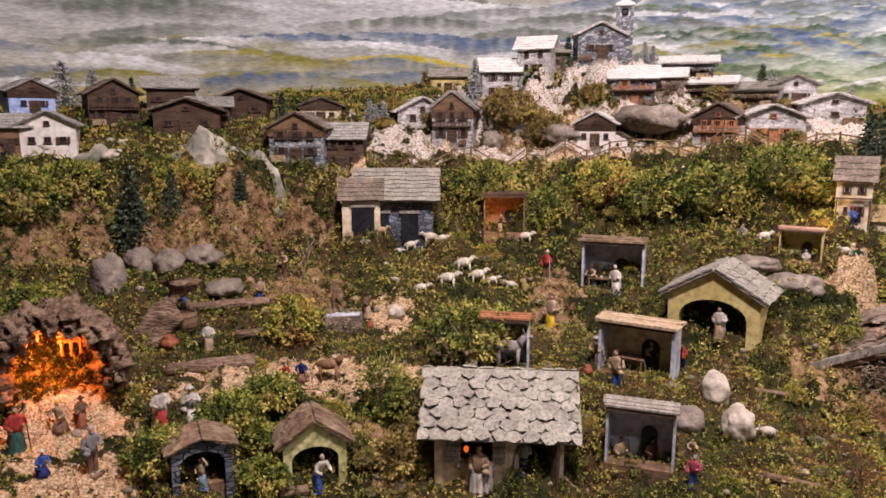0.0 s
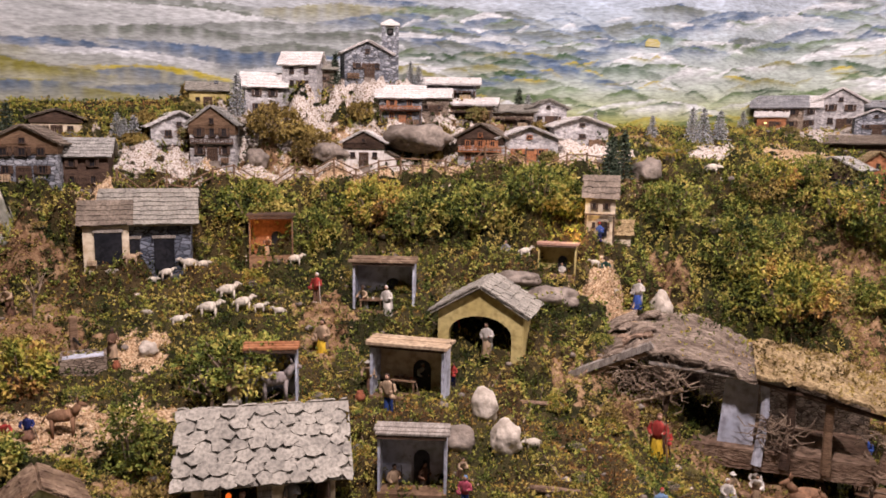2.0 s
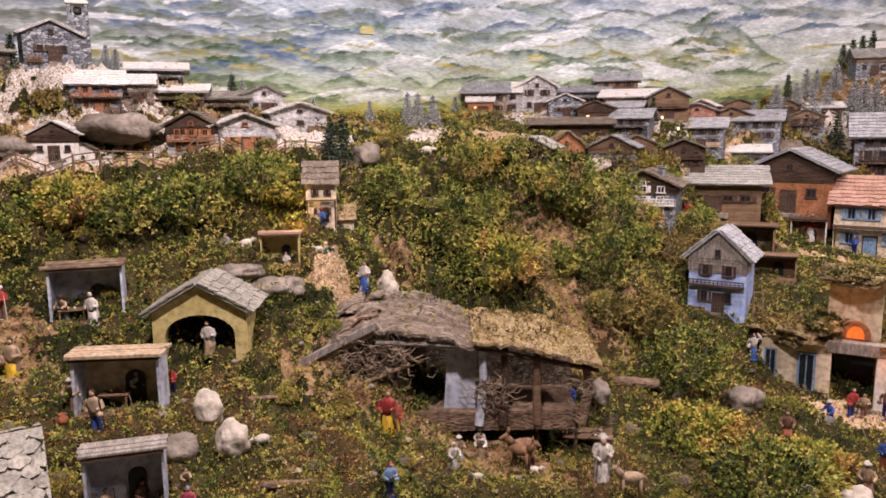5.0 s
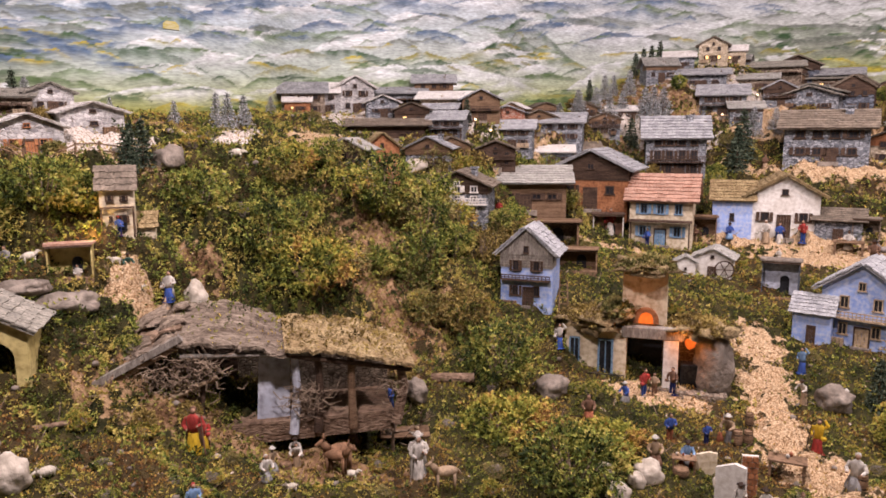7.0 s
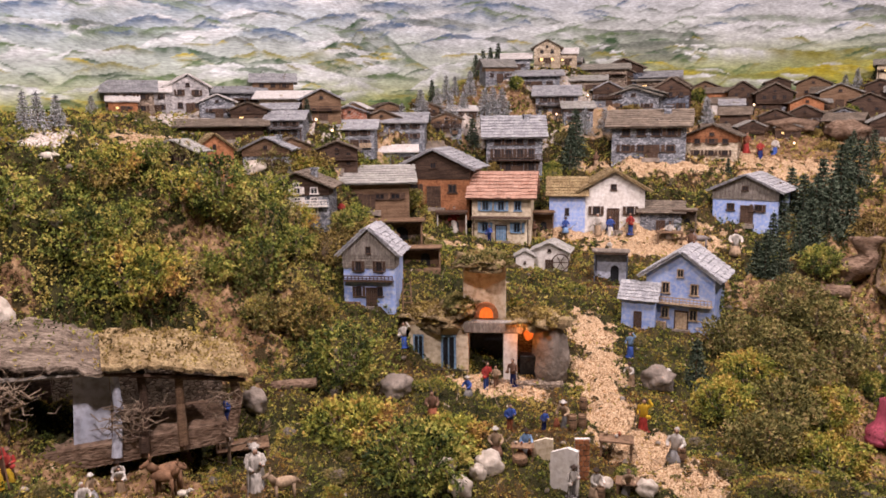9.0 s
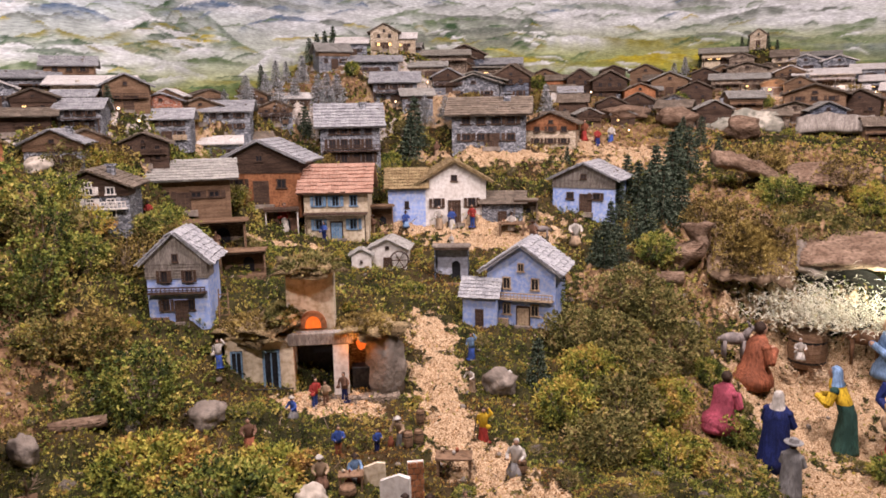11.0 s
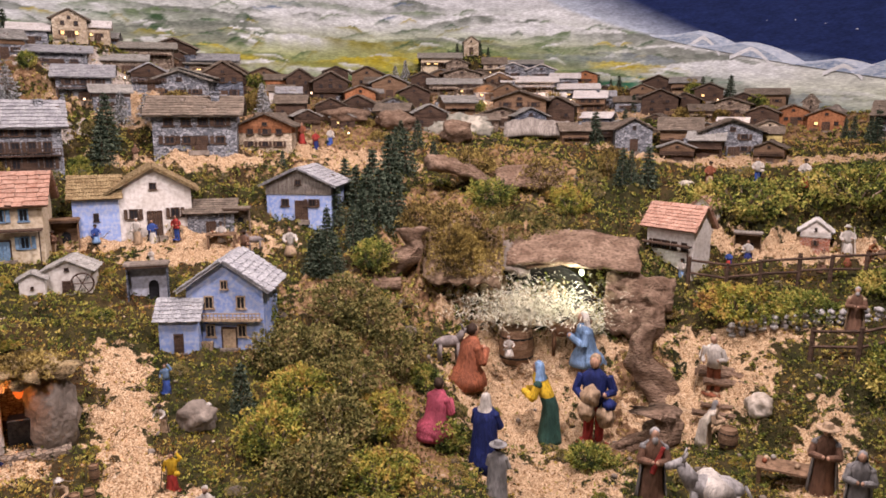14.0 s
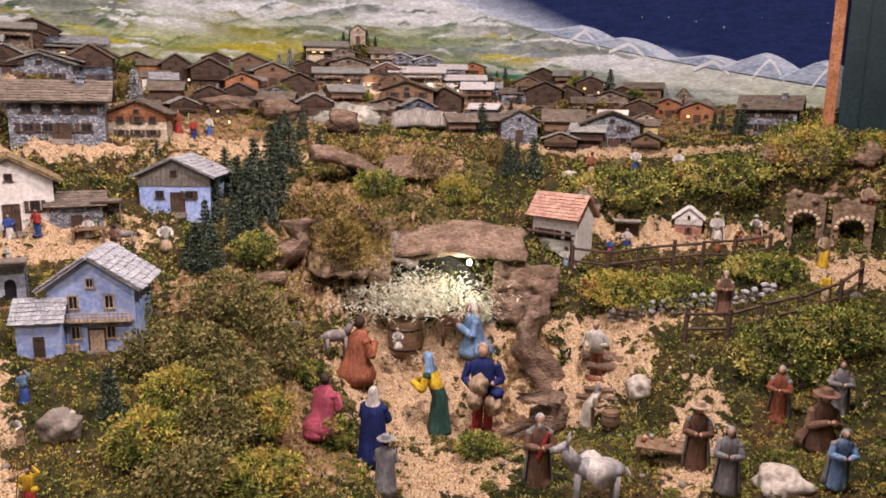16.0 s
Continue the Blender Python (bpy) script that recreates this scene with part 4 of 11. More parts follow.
def slabs(bm, p0, u, v, wide, high, rows, cols, th, mi=0, keep=None):
    """Overlapping roof slabs, course by course, from the eaves at p0 along u, up the slope along v."""
    u, v = Vector(u).normalized(), Vector(v).normalized()
    n = u.cross(v)
    if n.z < 0:
        n = -n
    made = []
    for r in range(rows):
        x = -wide / cols * RNG.uniform(0, 0.6)
        y0 = high * r / rows
        step = high / rows
        while x < wide:
            w = wide / cols * RNG.uniform(0.65, 1.35)
            a, b = max(x, -0.004), min(x + w * 0.98, wide + 0.004)
            x += w
            if b - a < wide / cols * 0.2:
                continue
            lo, hi = y0 - step * RNG.uniform(0.05, 0.22), min(y0 + step * 1.12, high)
            c = [(a, lo + jit(step * 0.12)), (b, lo + jit(step * 0.12)), (b - w * RNG.uniform(0, 0.1), hi), (a + w * RNG.uniform(0, 0.1), hi)]
            lift = th * RNG.uniform(0.9, 1.5)
            tb = bm if keep is None else bmesh.new()
            vs = []
            for k, (cx, cy) in enumerate(c):
                base = Vector(p0) + u * cx + v * cy + n * (lift if k < 2 else th * 0.15)
                vs.append((tb.verts.new(base), tb.verts.new(base + n * th)))
            fs = [tb.faces.new([p[1] for p in vs]), tb.faces.new([p[0] for p in vs][::-1])]
            for k in range(4):
                l = (k + 1) % 4
                fs.append(tb.faces.new((vs[k][0], vs[l][0], vs[l][1], vs[k][1])))
            for f in fs:
                f.material_index = mi
            if keep is not None:
                bmesh.ops.recalc_face_normals(tb, faces=tb.faces[:])
                made.append(tb)
    return made


def flags(p0, u, v, wide, high, size, th):
    """Irregular flat stones that cover a slope like crazy paving, each a piece of its own."""
    u, v = Vector(u).normalized(), Vector(v).normalized()
    n = u.cross(v)
    n = n if n.z > 0 else -n
    made = []
    nx, ny = max(2, round(wide / size)), max(2, round(high / (size * 0.72)))
    for j in range(ny):
        for i in range(nx + 1):
            cx = (i + (0.5 if j % 2 else 0.0)) * wide / nx + jit(size * 0.16)
            cy = (j + 0.5) * high / ny + jit(size * 0.12)
            k = RNG.randint(5, 7)
            a0 = RNG.uniform(0, 6.28)
            tb = bmesh.new()
            lo, hi = [], []
            lift = th * RNG.uniform(0.2, 1.6)
            for q in range(k):
                t = a0 + 2 * math.pi * q / k + jit(0.25)
                r = size * RNG.uniform(0.50, 0.66)
                x = min(max(cx + r * math.cos(t), -0.006), wide + 0.006)
                y = min(max(cy + r * 0.78 * math.sin(t), -0.008), high)
                b = Vector(p0) + u * x + v * y + n * (lift + th * 0.8 * (1 - y / high))
                lo.append(tb.verts.new(b))
                hi.append(tb.verts.new(b + n * th))
            tb.faces.new(hi), tb.faces.new(lo[::-1])
            for q in range(k):
                w = (q + 1) % k
                tb.faces.new((lo[q], lo[w], hi[w], hi[q]))
            bmesh.ops.remove_doubles(tb, verts=tb.verts[:], dist=1e-5)
            bmesh.ops.recalc_face_normals(tb, faces=tb.faces[:])
            made.append(tb)
    return made


def gable_roof(w, d, eave, apex, over, front_gable, th, rows, cols, roof, parent, pieces=False, stones=0.0):
    """A roof of two slopes. w along x, d along y from the front at y = 0; slabs joined, or each a part."""
    bm = bmesh.new()
    if front_gable:
        half, rise, length = w / 2, apex - eave, d + 2 * over
        k = over * rise / half
        sides = [((-half - over, -over, eave - k), (0, 1, 0), (half, 0, rise)), ((half + over, -over, eave - k), (0, 1, 0), (-half, 0, rise))]
    else:
        half, rise, length = d / 2, apex - eave, w + 2 * over
        k = over * rise / half
        sides = [((-w / 2 - over, -over, eave - k), (1, 0, 0), (0, half, rise)), ((-w / 2 - over, d + over, eave - k), (1, 0, 0), (0, -half, rise))]
    slope = math.hypot(half + over, rise + k)
    loose = []
    for p0, u, v in sides:
        uu, vv = Vector(u).normalized(), Vector(v).normalized()
        n = uu.cross(vv)
        n = n if n.z > 0 else -n
        q = [Vector(p0), Vector(p0) + uu * length, Vector(p0) + uu * length + vv * slope, Vector(p0) + vv * slope]
        lo = [bm.verts.new(c) for c in q]
        hi = [bm.verts.new(c + n * th) for c in q]
        bm.faces.new(lo[::-1]), bm.faces.new(hi)
        for a in range(4):
            b = (a + 1) % 4
            bm.faces.new((lo[a], lo[b], hi[b], hi[a]))
        got = flags(Vector(p0) + n * th, u, v, length, slope, stones, th * 0.6) if stones else slabs(bm, Vector(p0) + n * th, u, v, length, slope, rows, cols, th * 0.7, keep=[] if pieces else None)
        loose += got
    bmesh.ops.recalc_face_normals(bm, faces=bm.faces[:])
    ob = part("roof", bm, roof, parent)
    for tb in loose:
        part("slab", tb, roof, ob)
    return ob


def window(parent, x, z, w, h, frame="brown_wood", lit=False, y=0.0, cross=True):
    """A window in a front wall: frame and glazing bars, and the pane behind them."""
    bm = bmesh.new()
    t = max(w * 0.13, 0.002)
    for a, b, c, e in ((-w / 2, w / 2, h - t, h), (-w / 2 - t, w / 2 + t, -t * 0.6, t * 0.7), (-w / 2, -w / 2 + t, 0, h), (w / 2 - t, w / 2, 0, h)):
        box(bm, x + a, x + b, y - 0.006, y + 0.002, z + c, z + e)
    if cross:
        box(bm, x - t * 0.3, x + t * 0.3, y - 0.004, y + 0.002, z, z + h)
    ob = part("window", bm, frame, parent)
    bm = bmesh.new()
    box(bm, x - w / 2, x + w / 2, y - 0.0025, y + 0.003, z, z + h)
    part("pane", bm, "pane_lit" if lit else "pane", ob)
    return ob


def door(parent, x, w, h, colour="brown_wood", y=0.0):
    bm = bmesh.new()
    n = 4
    for i in range(n):
        box(bm, x - w / 2 + w * i / n + 0.0006, x - w / 2 + w * (i + 1) / n - 0.0006, y - 0.005, y + 0.003, 0, h)
    ob = part("door", bm, colour, parent)
    bm = bmesh.new()
    box(bm, x - w / 2 - 0.005, x + w / 2 + 0.005, y - 0.007, y + 0.003, h, h + 0.007)
    box(bm, x - w / 2 - 0.005, x - w / 2, y - 0.007, y + 0.003, 0, h)
    box(bm, x + w / 2, x + w / 2 + 0.005, y - 0.007, y + 0.003, 0, h)
    part("door_frame", bm, "dark_wood", ob)
    return ob


def balcony(parent, w, z, deep, wood="brown_wood"):
    bm = bmesh.new()
    box(bm, -w / 2, w / 2, -deep, 0, z - 0.004, z)
    top = z + deep * 0.9
    box(bm, -w / 2, w / 2, -deep, -deep + 0.004, top - 0.004, top)
    box(bm, -w / 2, w / 2, -deep, -deep + 0.003, (z + top) / 2 - 0.002, (z + top) / 2 + 0.001)
    n = max(int(w / 0.014), 4)
    for i in range(n + 1):
        x = -w / 2 + 0.002 + (w - 0.004) * i / n
        box(bm, x - 0.0015, x + 0.0015, -deep, -deep + 0.003, z, top)
    return part("balcony", bm, wood, parent)


def chimney(parent, x, y, z, s, stone="rubble_grey"):
    bm = bmesh.new()
    box(bm, x - s / 2, x + s / 2, y - s / 2, y + s / 2, z - s * 1.6, z + s, bevel=s * 0.06)
    box(bm, x - s * 0.68, x + s * 0.68, y - s * 0.68, y + s * 0.68, z + s, z + s * 1.25)
    return part("chimney", bm, stone, parent)


LOOKS = {"rubble_grey": "grey stone", "rubble_snowy": "frosted grey stone", "rubble_brown": "brown stone", "rubble_cream": "cream stone", "rubble_dark": "dark grey stone", "dark_wood": "dark timber",
         "brown_wood": "brown timber", "orange_wood": "reddish timber", "grey_wood": "weathered timber", "plaster_cream": "cream plaster", "plaster_white": "white plaster", "brick_red": "red brick",
         "plaster_yellow": "yellow plaster", "plaster_blue": "pale blue plaster", "plaster_grey": "grey plaster", "slate": "slate roof", "slate_pale": "pale slab roof", "slate_brown": "brown shingle roof",
         "snow_roof": "snow-covered roof", "grey_roof": "frosted grey roof", "red_tile": "red tiled roof", "thatch": "thatched roof"}


def dress(top, x, y, w, d, h, eave, over, front, roof, wood, cols, floor_h, ww, wh, rows, gate):
    """What a model house carries: shutters, stones on the roof, beam ends, stacked firewood, a doorstep."""
    r = random.Random(int(abs(x * 5077 + y * 9001) * 100))
    if cols and wh > 0.012:
        for q in range(rows):
            for c in range(cols):
                if q == 0 and gate and c == cols // 2 and cols % 2 or r.random() < 0.45:
                    continue
                cx, z = (c - (cols - 1) / 2) * w * 0.82 / cols, floor_h * q + floor_h * 0.42
                for side in (-1, 1):
                    bm = bmesh.new()
                    box(bm, cx + side * ww * 0.82 - ww * 0.2, cx + side * ww * 0.82 + ww * 0.2, -0.009, -0.004, z, z + wh)
                    part("shutter", bm, wood, top)
    half, rise = (w / 2, h - eave) if front else (d / 2, h - eave)
    for k in range(r.randint(1, 3)):
        f, g = r.uniform(0.05, 0.9), r.uniform(0.0, 1.0)
        side = r.choice((-1, 1)) if front else -1
        z = eave + rise * f + 0.02 * h + 0.004
        px, py = (side * half * (1 - f), d * g) if front else (w * (g - 0.5), half * f)
        bm = bmesh.new()
        q = w * r.uniform(0.018, 0.035)
        blob(bm, (px, py, z + q * 0.3), (q, q, q * 0.6), r.random() * 30, 0.5, 1)
        part("roof_stone", bm, "rock" if roof != "snow_roof" else "pale_rock", top)
    if r.random() < 0.55:
        bm = bmesh.new()
        side, n = r.choice((-1, 1)), r.randint(4, 7)
        for i in range(n):
            for j in range(3):
                q = w * 0.022
                rod(bm, (side * (w * 0.30) + (i - n / 2) * q * 2, -0.004 - w * 0.07, q * (1 + 1.8 * j) - 0.002), (side * (w * 0.30) + (i - n / 2) * q * 2, -0.004, q * (1 + 1.8 * j) - 0.002), q, q * 0.9, 6)
        tagged(part("firewood", bm, "pale_wood" if r.random() < 0.4 else "brown_wood", top), kind="stuff")
    if gate:
        bm = bmesh.new()
        box(bm, w * 0.04 - w * 0.12, w * 0.04 + w * 0.12, -w * 0.07, 0, -0.02, 0.004, bevel=0.001)
        part("doorstep", bm, "rock", top)
    if not front and r.random() < 0.4:
        bm = bmesh.new()
        box(bm, -w * 0.5, w * 0.5, -over * 1.6, -over * 0.2, eave * 0.52, eave * 0.55, turn=Matrix.Rotation(0.06, 4, "X"))
        for side in (-1, 1):
            rod(bm, (side * w * 0.46, -over * 1.4, -0.02), (side * w * 0.46, -over * 1.4, eave * 0.5), 0.003, 0.003, 5)
        part("porch", bm, "dark_wood", top)


def house(x, y, yaw, w, h, wall="rubble_grey", roof="slate", front=True, cols=2, rows=1, d=None, timber="", rail=0, stack=0, lit=0, gate=1, label="", group="model houses", pieces=False, wood="dark_wood", name="model_house", sink=0.0, pitch=0.30, dark=()):
    """A model house: walls, roof of slabs, windows, door; with a timber gable, a balcony or a chimney."""
    d = d or w * 0.8
    z = land(x, y) - sink
    top = thing(name, x, y, z, yaw, label or "model house with " + LOOKS[wall] + " and a " + LOOKS[roof], "house", group)
    eave, low = h * (1 - pitch), -0.06
    bm = bmesh.new()
    if front:
        prism(bm, [(-w / 2, low), (w / 2, low), (w / 2, eave), (0, h * 0.985), (-w / 2, eave)], 0, d)
    else:
        for f in [((-w / 2, 0, low), (w / 2, d, eave))]:
            box(bm, f[0][0], f[1][0], f[0][1], f[1][1], f[0][2], f[1][2])
        for s in (-1, 1):
            a = [bm.verts.new((s * w / 2, q, r)) for q, r in ((0, eave), (d, eave), (d / 2, h * 0.985))]
            b = [bm.verts.new((s * w / 2 - s * 0.006, q, r)) for q, r in ((0, eave), (d, eave), (d / 2, h * 0.985))]
            bm.faces.new(a), bm.faces.new(b[::-1])
            for i in range(3):
                j = (i + 1) % 3
                bm.faces.new((a[i], b[i], b[j], a[j]))
        bmesh.ops.recalc_face_normals(bm, faces=bm.faces[:])
    body = part("wall", bm, wall, top)
    if timber:
        bm = bmesh.new()
        k = h * 0.5
        if front:
            prism(bm, [(-w / 2 - 0.002, k), (w / 2 + 0.002, k), (w / 2 + 0.002, eave), (0, h * 0.985), (-w / 2 - 0.002, eave)], -0.004, d * 0.5)
        else:
            box(bm, -w / 2 - 0.002, w / 2 + 0.002, -0.004, d * 0.5, k, eave)
        for i in range(1, 6):
            zz = k + (eave - k) * i / 6
            box(bm, -w / 2 - 0.003, w / 2 + 0.003, -0.006, 0, zz - 0.0012, zz + 0.0012)
        part("timber_gable", bm, timber, top)
    over = w * 0.09
    n = max(3, min(8, int(w / 0.035) + 2))
    gable_roof(w, d, eave, h, over, front, max(h * 0.02, 0.003), n, n + 2, roof, top, pieces)
    yy = -0.004 if timber else 0.0
    ww, wh = w * 0.12, min(h * 0.15, w * 0.2)
    floor_h = eave / (rows + (0.15 if rows > 1 else 0.1))
    k = 0
    for r in range(rows):
        for c in range(cols):
            cx = (c - (cols - 1) / 2) * w * 0.82 / max(cols, 1) + jit(w * 0.01)
            if r == 0 and gate and c == cols // 2 and cols % 2:
                continue
            k += 1
            window(top, cx, floor_h * r + floor_h * 0.42, ww, wh, wood, lit=k <= lit, y=yy if (floor_h * r + floor_h * 0.42) > h * 0.45 else 0.0)
    if front and h > 0.1:
        window(top, 0, eave * 0.98, ww * 0.8, wh * 0.7, wood, y=yy)
    if gate:
        door(top, 0 if cols % 2 else w * 0.04, w * 0.17, min(floor_h * 0.72, h * 0.36), wood)
    # near-black sheets on the front paint the shade inside open doorways
    for gx, gw, gh in dark:
        bm = bmesh.new()
        box(bm, w * (gx - gw / 2), w * (gx + gw / 2), -0.004, 0.003, 0, h * gh)
        shade_sheet = part("doorway", bm, "pane", top)
        bm = bmesh.new()
        box(bm, w * (gx - gw / 2) - 0.004, w * (gx + gw / 2) + 0.004, -0.007, 0.003, h * gh, h * gh + 0.008)
        part("lintel", bm, "grey_wood", shade_sheet)
    dress(top, x, y, w, d, h, eave, over, front, roof, wood, cols, floor_h, ww, wh, rows, gate)
    if rail:
        balcony(top, w * 0.96, eave * (0.50 if rows < 3 else 0.4), w * 0.11, wood)
    if stack:
        chimney(top, w * 0.24, d * 0.35, h * 0.92, w * 0.1)
    return top


def rough_blocks(bm, x0, x1, y0, y1, z0, z1, size, mi=0):
    """Rubble piled as a low wall."""
    z = z0
    while z < z1:
        x = x0
        hh = size * RNG.uniform(0.6, 0.9)
        while x < x1:
            w = size * RNG.uniform(0.7, 1.6)
            blob(bm, (x + w / 2, (y0 + y1) / 2 + jit(size * 0.15), z + hh / 2), (w * 0.56, (y1 - y0) * 0.55, hh * 0.6), RNG.random() * 50, 0.4, 1, mi)
            x += w
        z += hh


def shelter(x, y, yaw, w, h, wall="plaster_grey", roof="brown_wood", d=None, planks=6, label="", lean=0.0, side="plaster_grey", lit=False, floor="brown_wood", sink=0.0, group="open workshops"):
    """An open-fronted stall: back, two sides, floor, plank roof."""
    d = d or w * 0.36
    top = thing("open_stall", x, y, land(x, y) - sink, yaw, label, "stall", group)
    th = w * 0.035
    bm = bmesh.new()
    box(bm, -w / 2, w / 2, d - th, d, -0.05, h * 0.95, bevel=0.002)
    part("back_wall", bm, wall, top)
    for s in (-1, 1):
        bm = bmesh.new()
        xa, xb = sorted((s * w / 2, s * (w / 2 - th)))
        box(bm, xa, xb, 0, d - th, -0.05, h * 0.95)
        part("side_wall", bm, side, top)
    bm = bmesh.new()
    box(bm, -w / 2, w / 2, -w * 0.06, d, -0.05, 0.004)
    part("floor_board", bm, floor, top)
    for i in range(planks):
        bm = bmesh.new()
        yy = -w * 0.07 + (d + w * 0.1) * i / planks
        box(bm, -w * 0.54 + jit(w * 0.03), w * 0.54 + jit(w * 0.03), yy, yy + (d + w * 0.1) / planks * 0.96, h * 0.955 + jit(0.001), h + lean * (1 - i / planks) * 0.04 + RNG.uniform(0, 0.003), bevel=0.001)
        part("roof_plank", bm, roof, top)
    bm = bmesh.new()
    box(bm, -w * 0.5, w * 0.5, -0.008, 0.004, h * 0.9, h * 0.95)
    part("lintel", bm, "dark_wood", top)
    # a doorway drawn on the back wall, its inner shade painted near black
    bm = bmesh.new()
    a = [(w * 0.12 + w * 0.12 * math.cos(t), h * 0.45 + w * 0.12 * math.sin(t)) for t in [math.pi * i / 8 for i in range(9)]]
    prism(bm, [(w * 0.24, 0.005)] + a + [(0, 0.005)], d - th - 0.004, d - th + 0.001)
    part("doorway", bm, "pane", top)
    return top


def arch_outline(w, eave, apex, aw, ah, low=-0.05):
    pts = [(-w / 2, low), (-w / 2, eave), (0, apex), (w / 2, eave), (w / 2, low), (aw / 2, low)]
    spring = ah - aw / 2 * 0.6
    for i in range(13):
        t = math.pi * i / 12
        pts.append((aw / 2 * math.cos(t), spring + aw / 2 * 0.6 * math.sin(t)))
    return pts + [(-aw / 2, low)]


def arch_barn(x, y, yaw, w, h, wall, roof, label, d=None, aw=0.74, inner="plaster_cream", pieces=True, sink=0.0, rows=6, pitch=0.32):
    """An open barn with an arched front under a roof of slabs."""
    d = d or w * 0.7
    top = thing("arched_barn", x, y, land(x, y) - sink, yaw, label, "barn")
    eave = h * (1 - pitch)
    bm = bmesh.new()
    prism(bm, arch_outline(w, eave, h * 0.97, w * aw, eave * 0.93), 0, w * 0.09)
    part("arched_front", bm, wall, top)
    for s in (-1, 1):
        bm = bmesh.new()
        xa, xb = sorted((s * w / 2, s * (w / 2 - w * 0.06)))
        box(bm, xa, xb, w * 0.09, d, -0.05, eave)
        part("side_wall", bm, wall, top)
    bm = bmesh.new()
    prism(bm, [(-w * 0.44, -0.05), (w * 0.44, -0.05), (w * 0.44, eave), (0, h * 0.95), (-w * 0.44, eave)], d - w * 0.06, d)
    part("back_wall", bm, inner, top)
    bm = bmesh.new()
    box(bm, -w * 0.44, w * 0.44, w * 0.09, d - w * 0.06, -0.05, 0.003)
    part("floor_board", bm, "brown_wood", top)
    # flat near-black sheet: the dark beyond the doorway, as colour
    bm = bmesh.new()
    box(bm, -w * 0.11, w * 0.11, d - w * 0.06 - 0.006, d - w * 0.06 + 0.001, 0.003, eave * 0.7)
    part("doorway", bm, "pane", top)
    gable_roof(w, d, eave, h, w * 0.07, True, max(h * 0.025, 0.003), rows, rows + 2, roof, top, True)
    return top


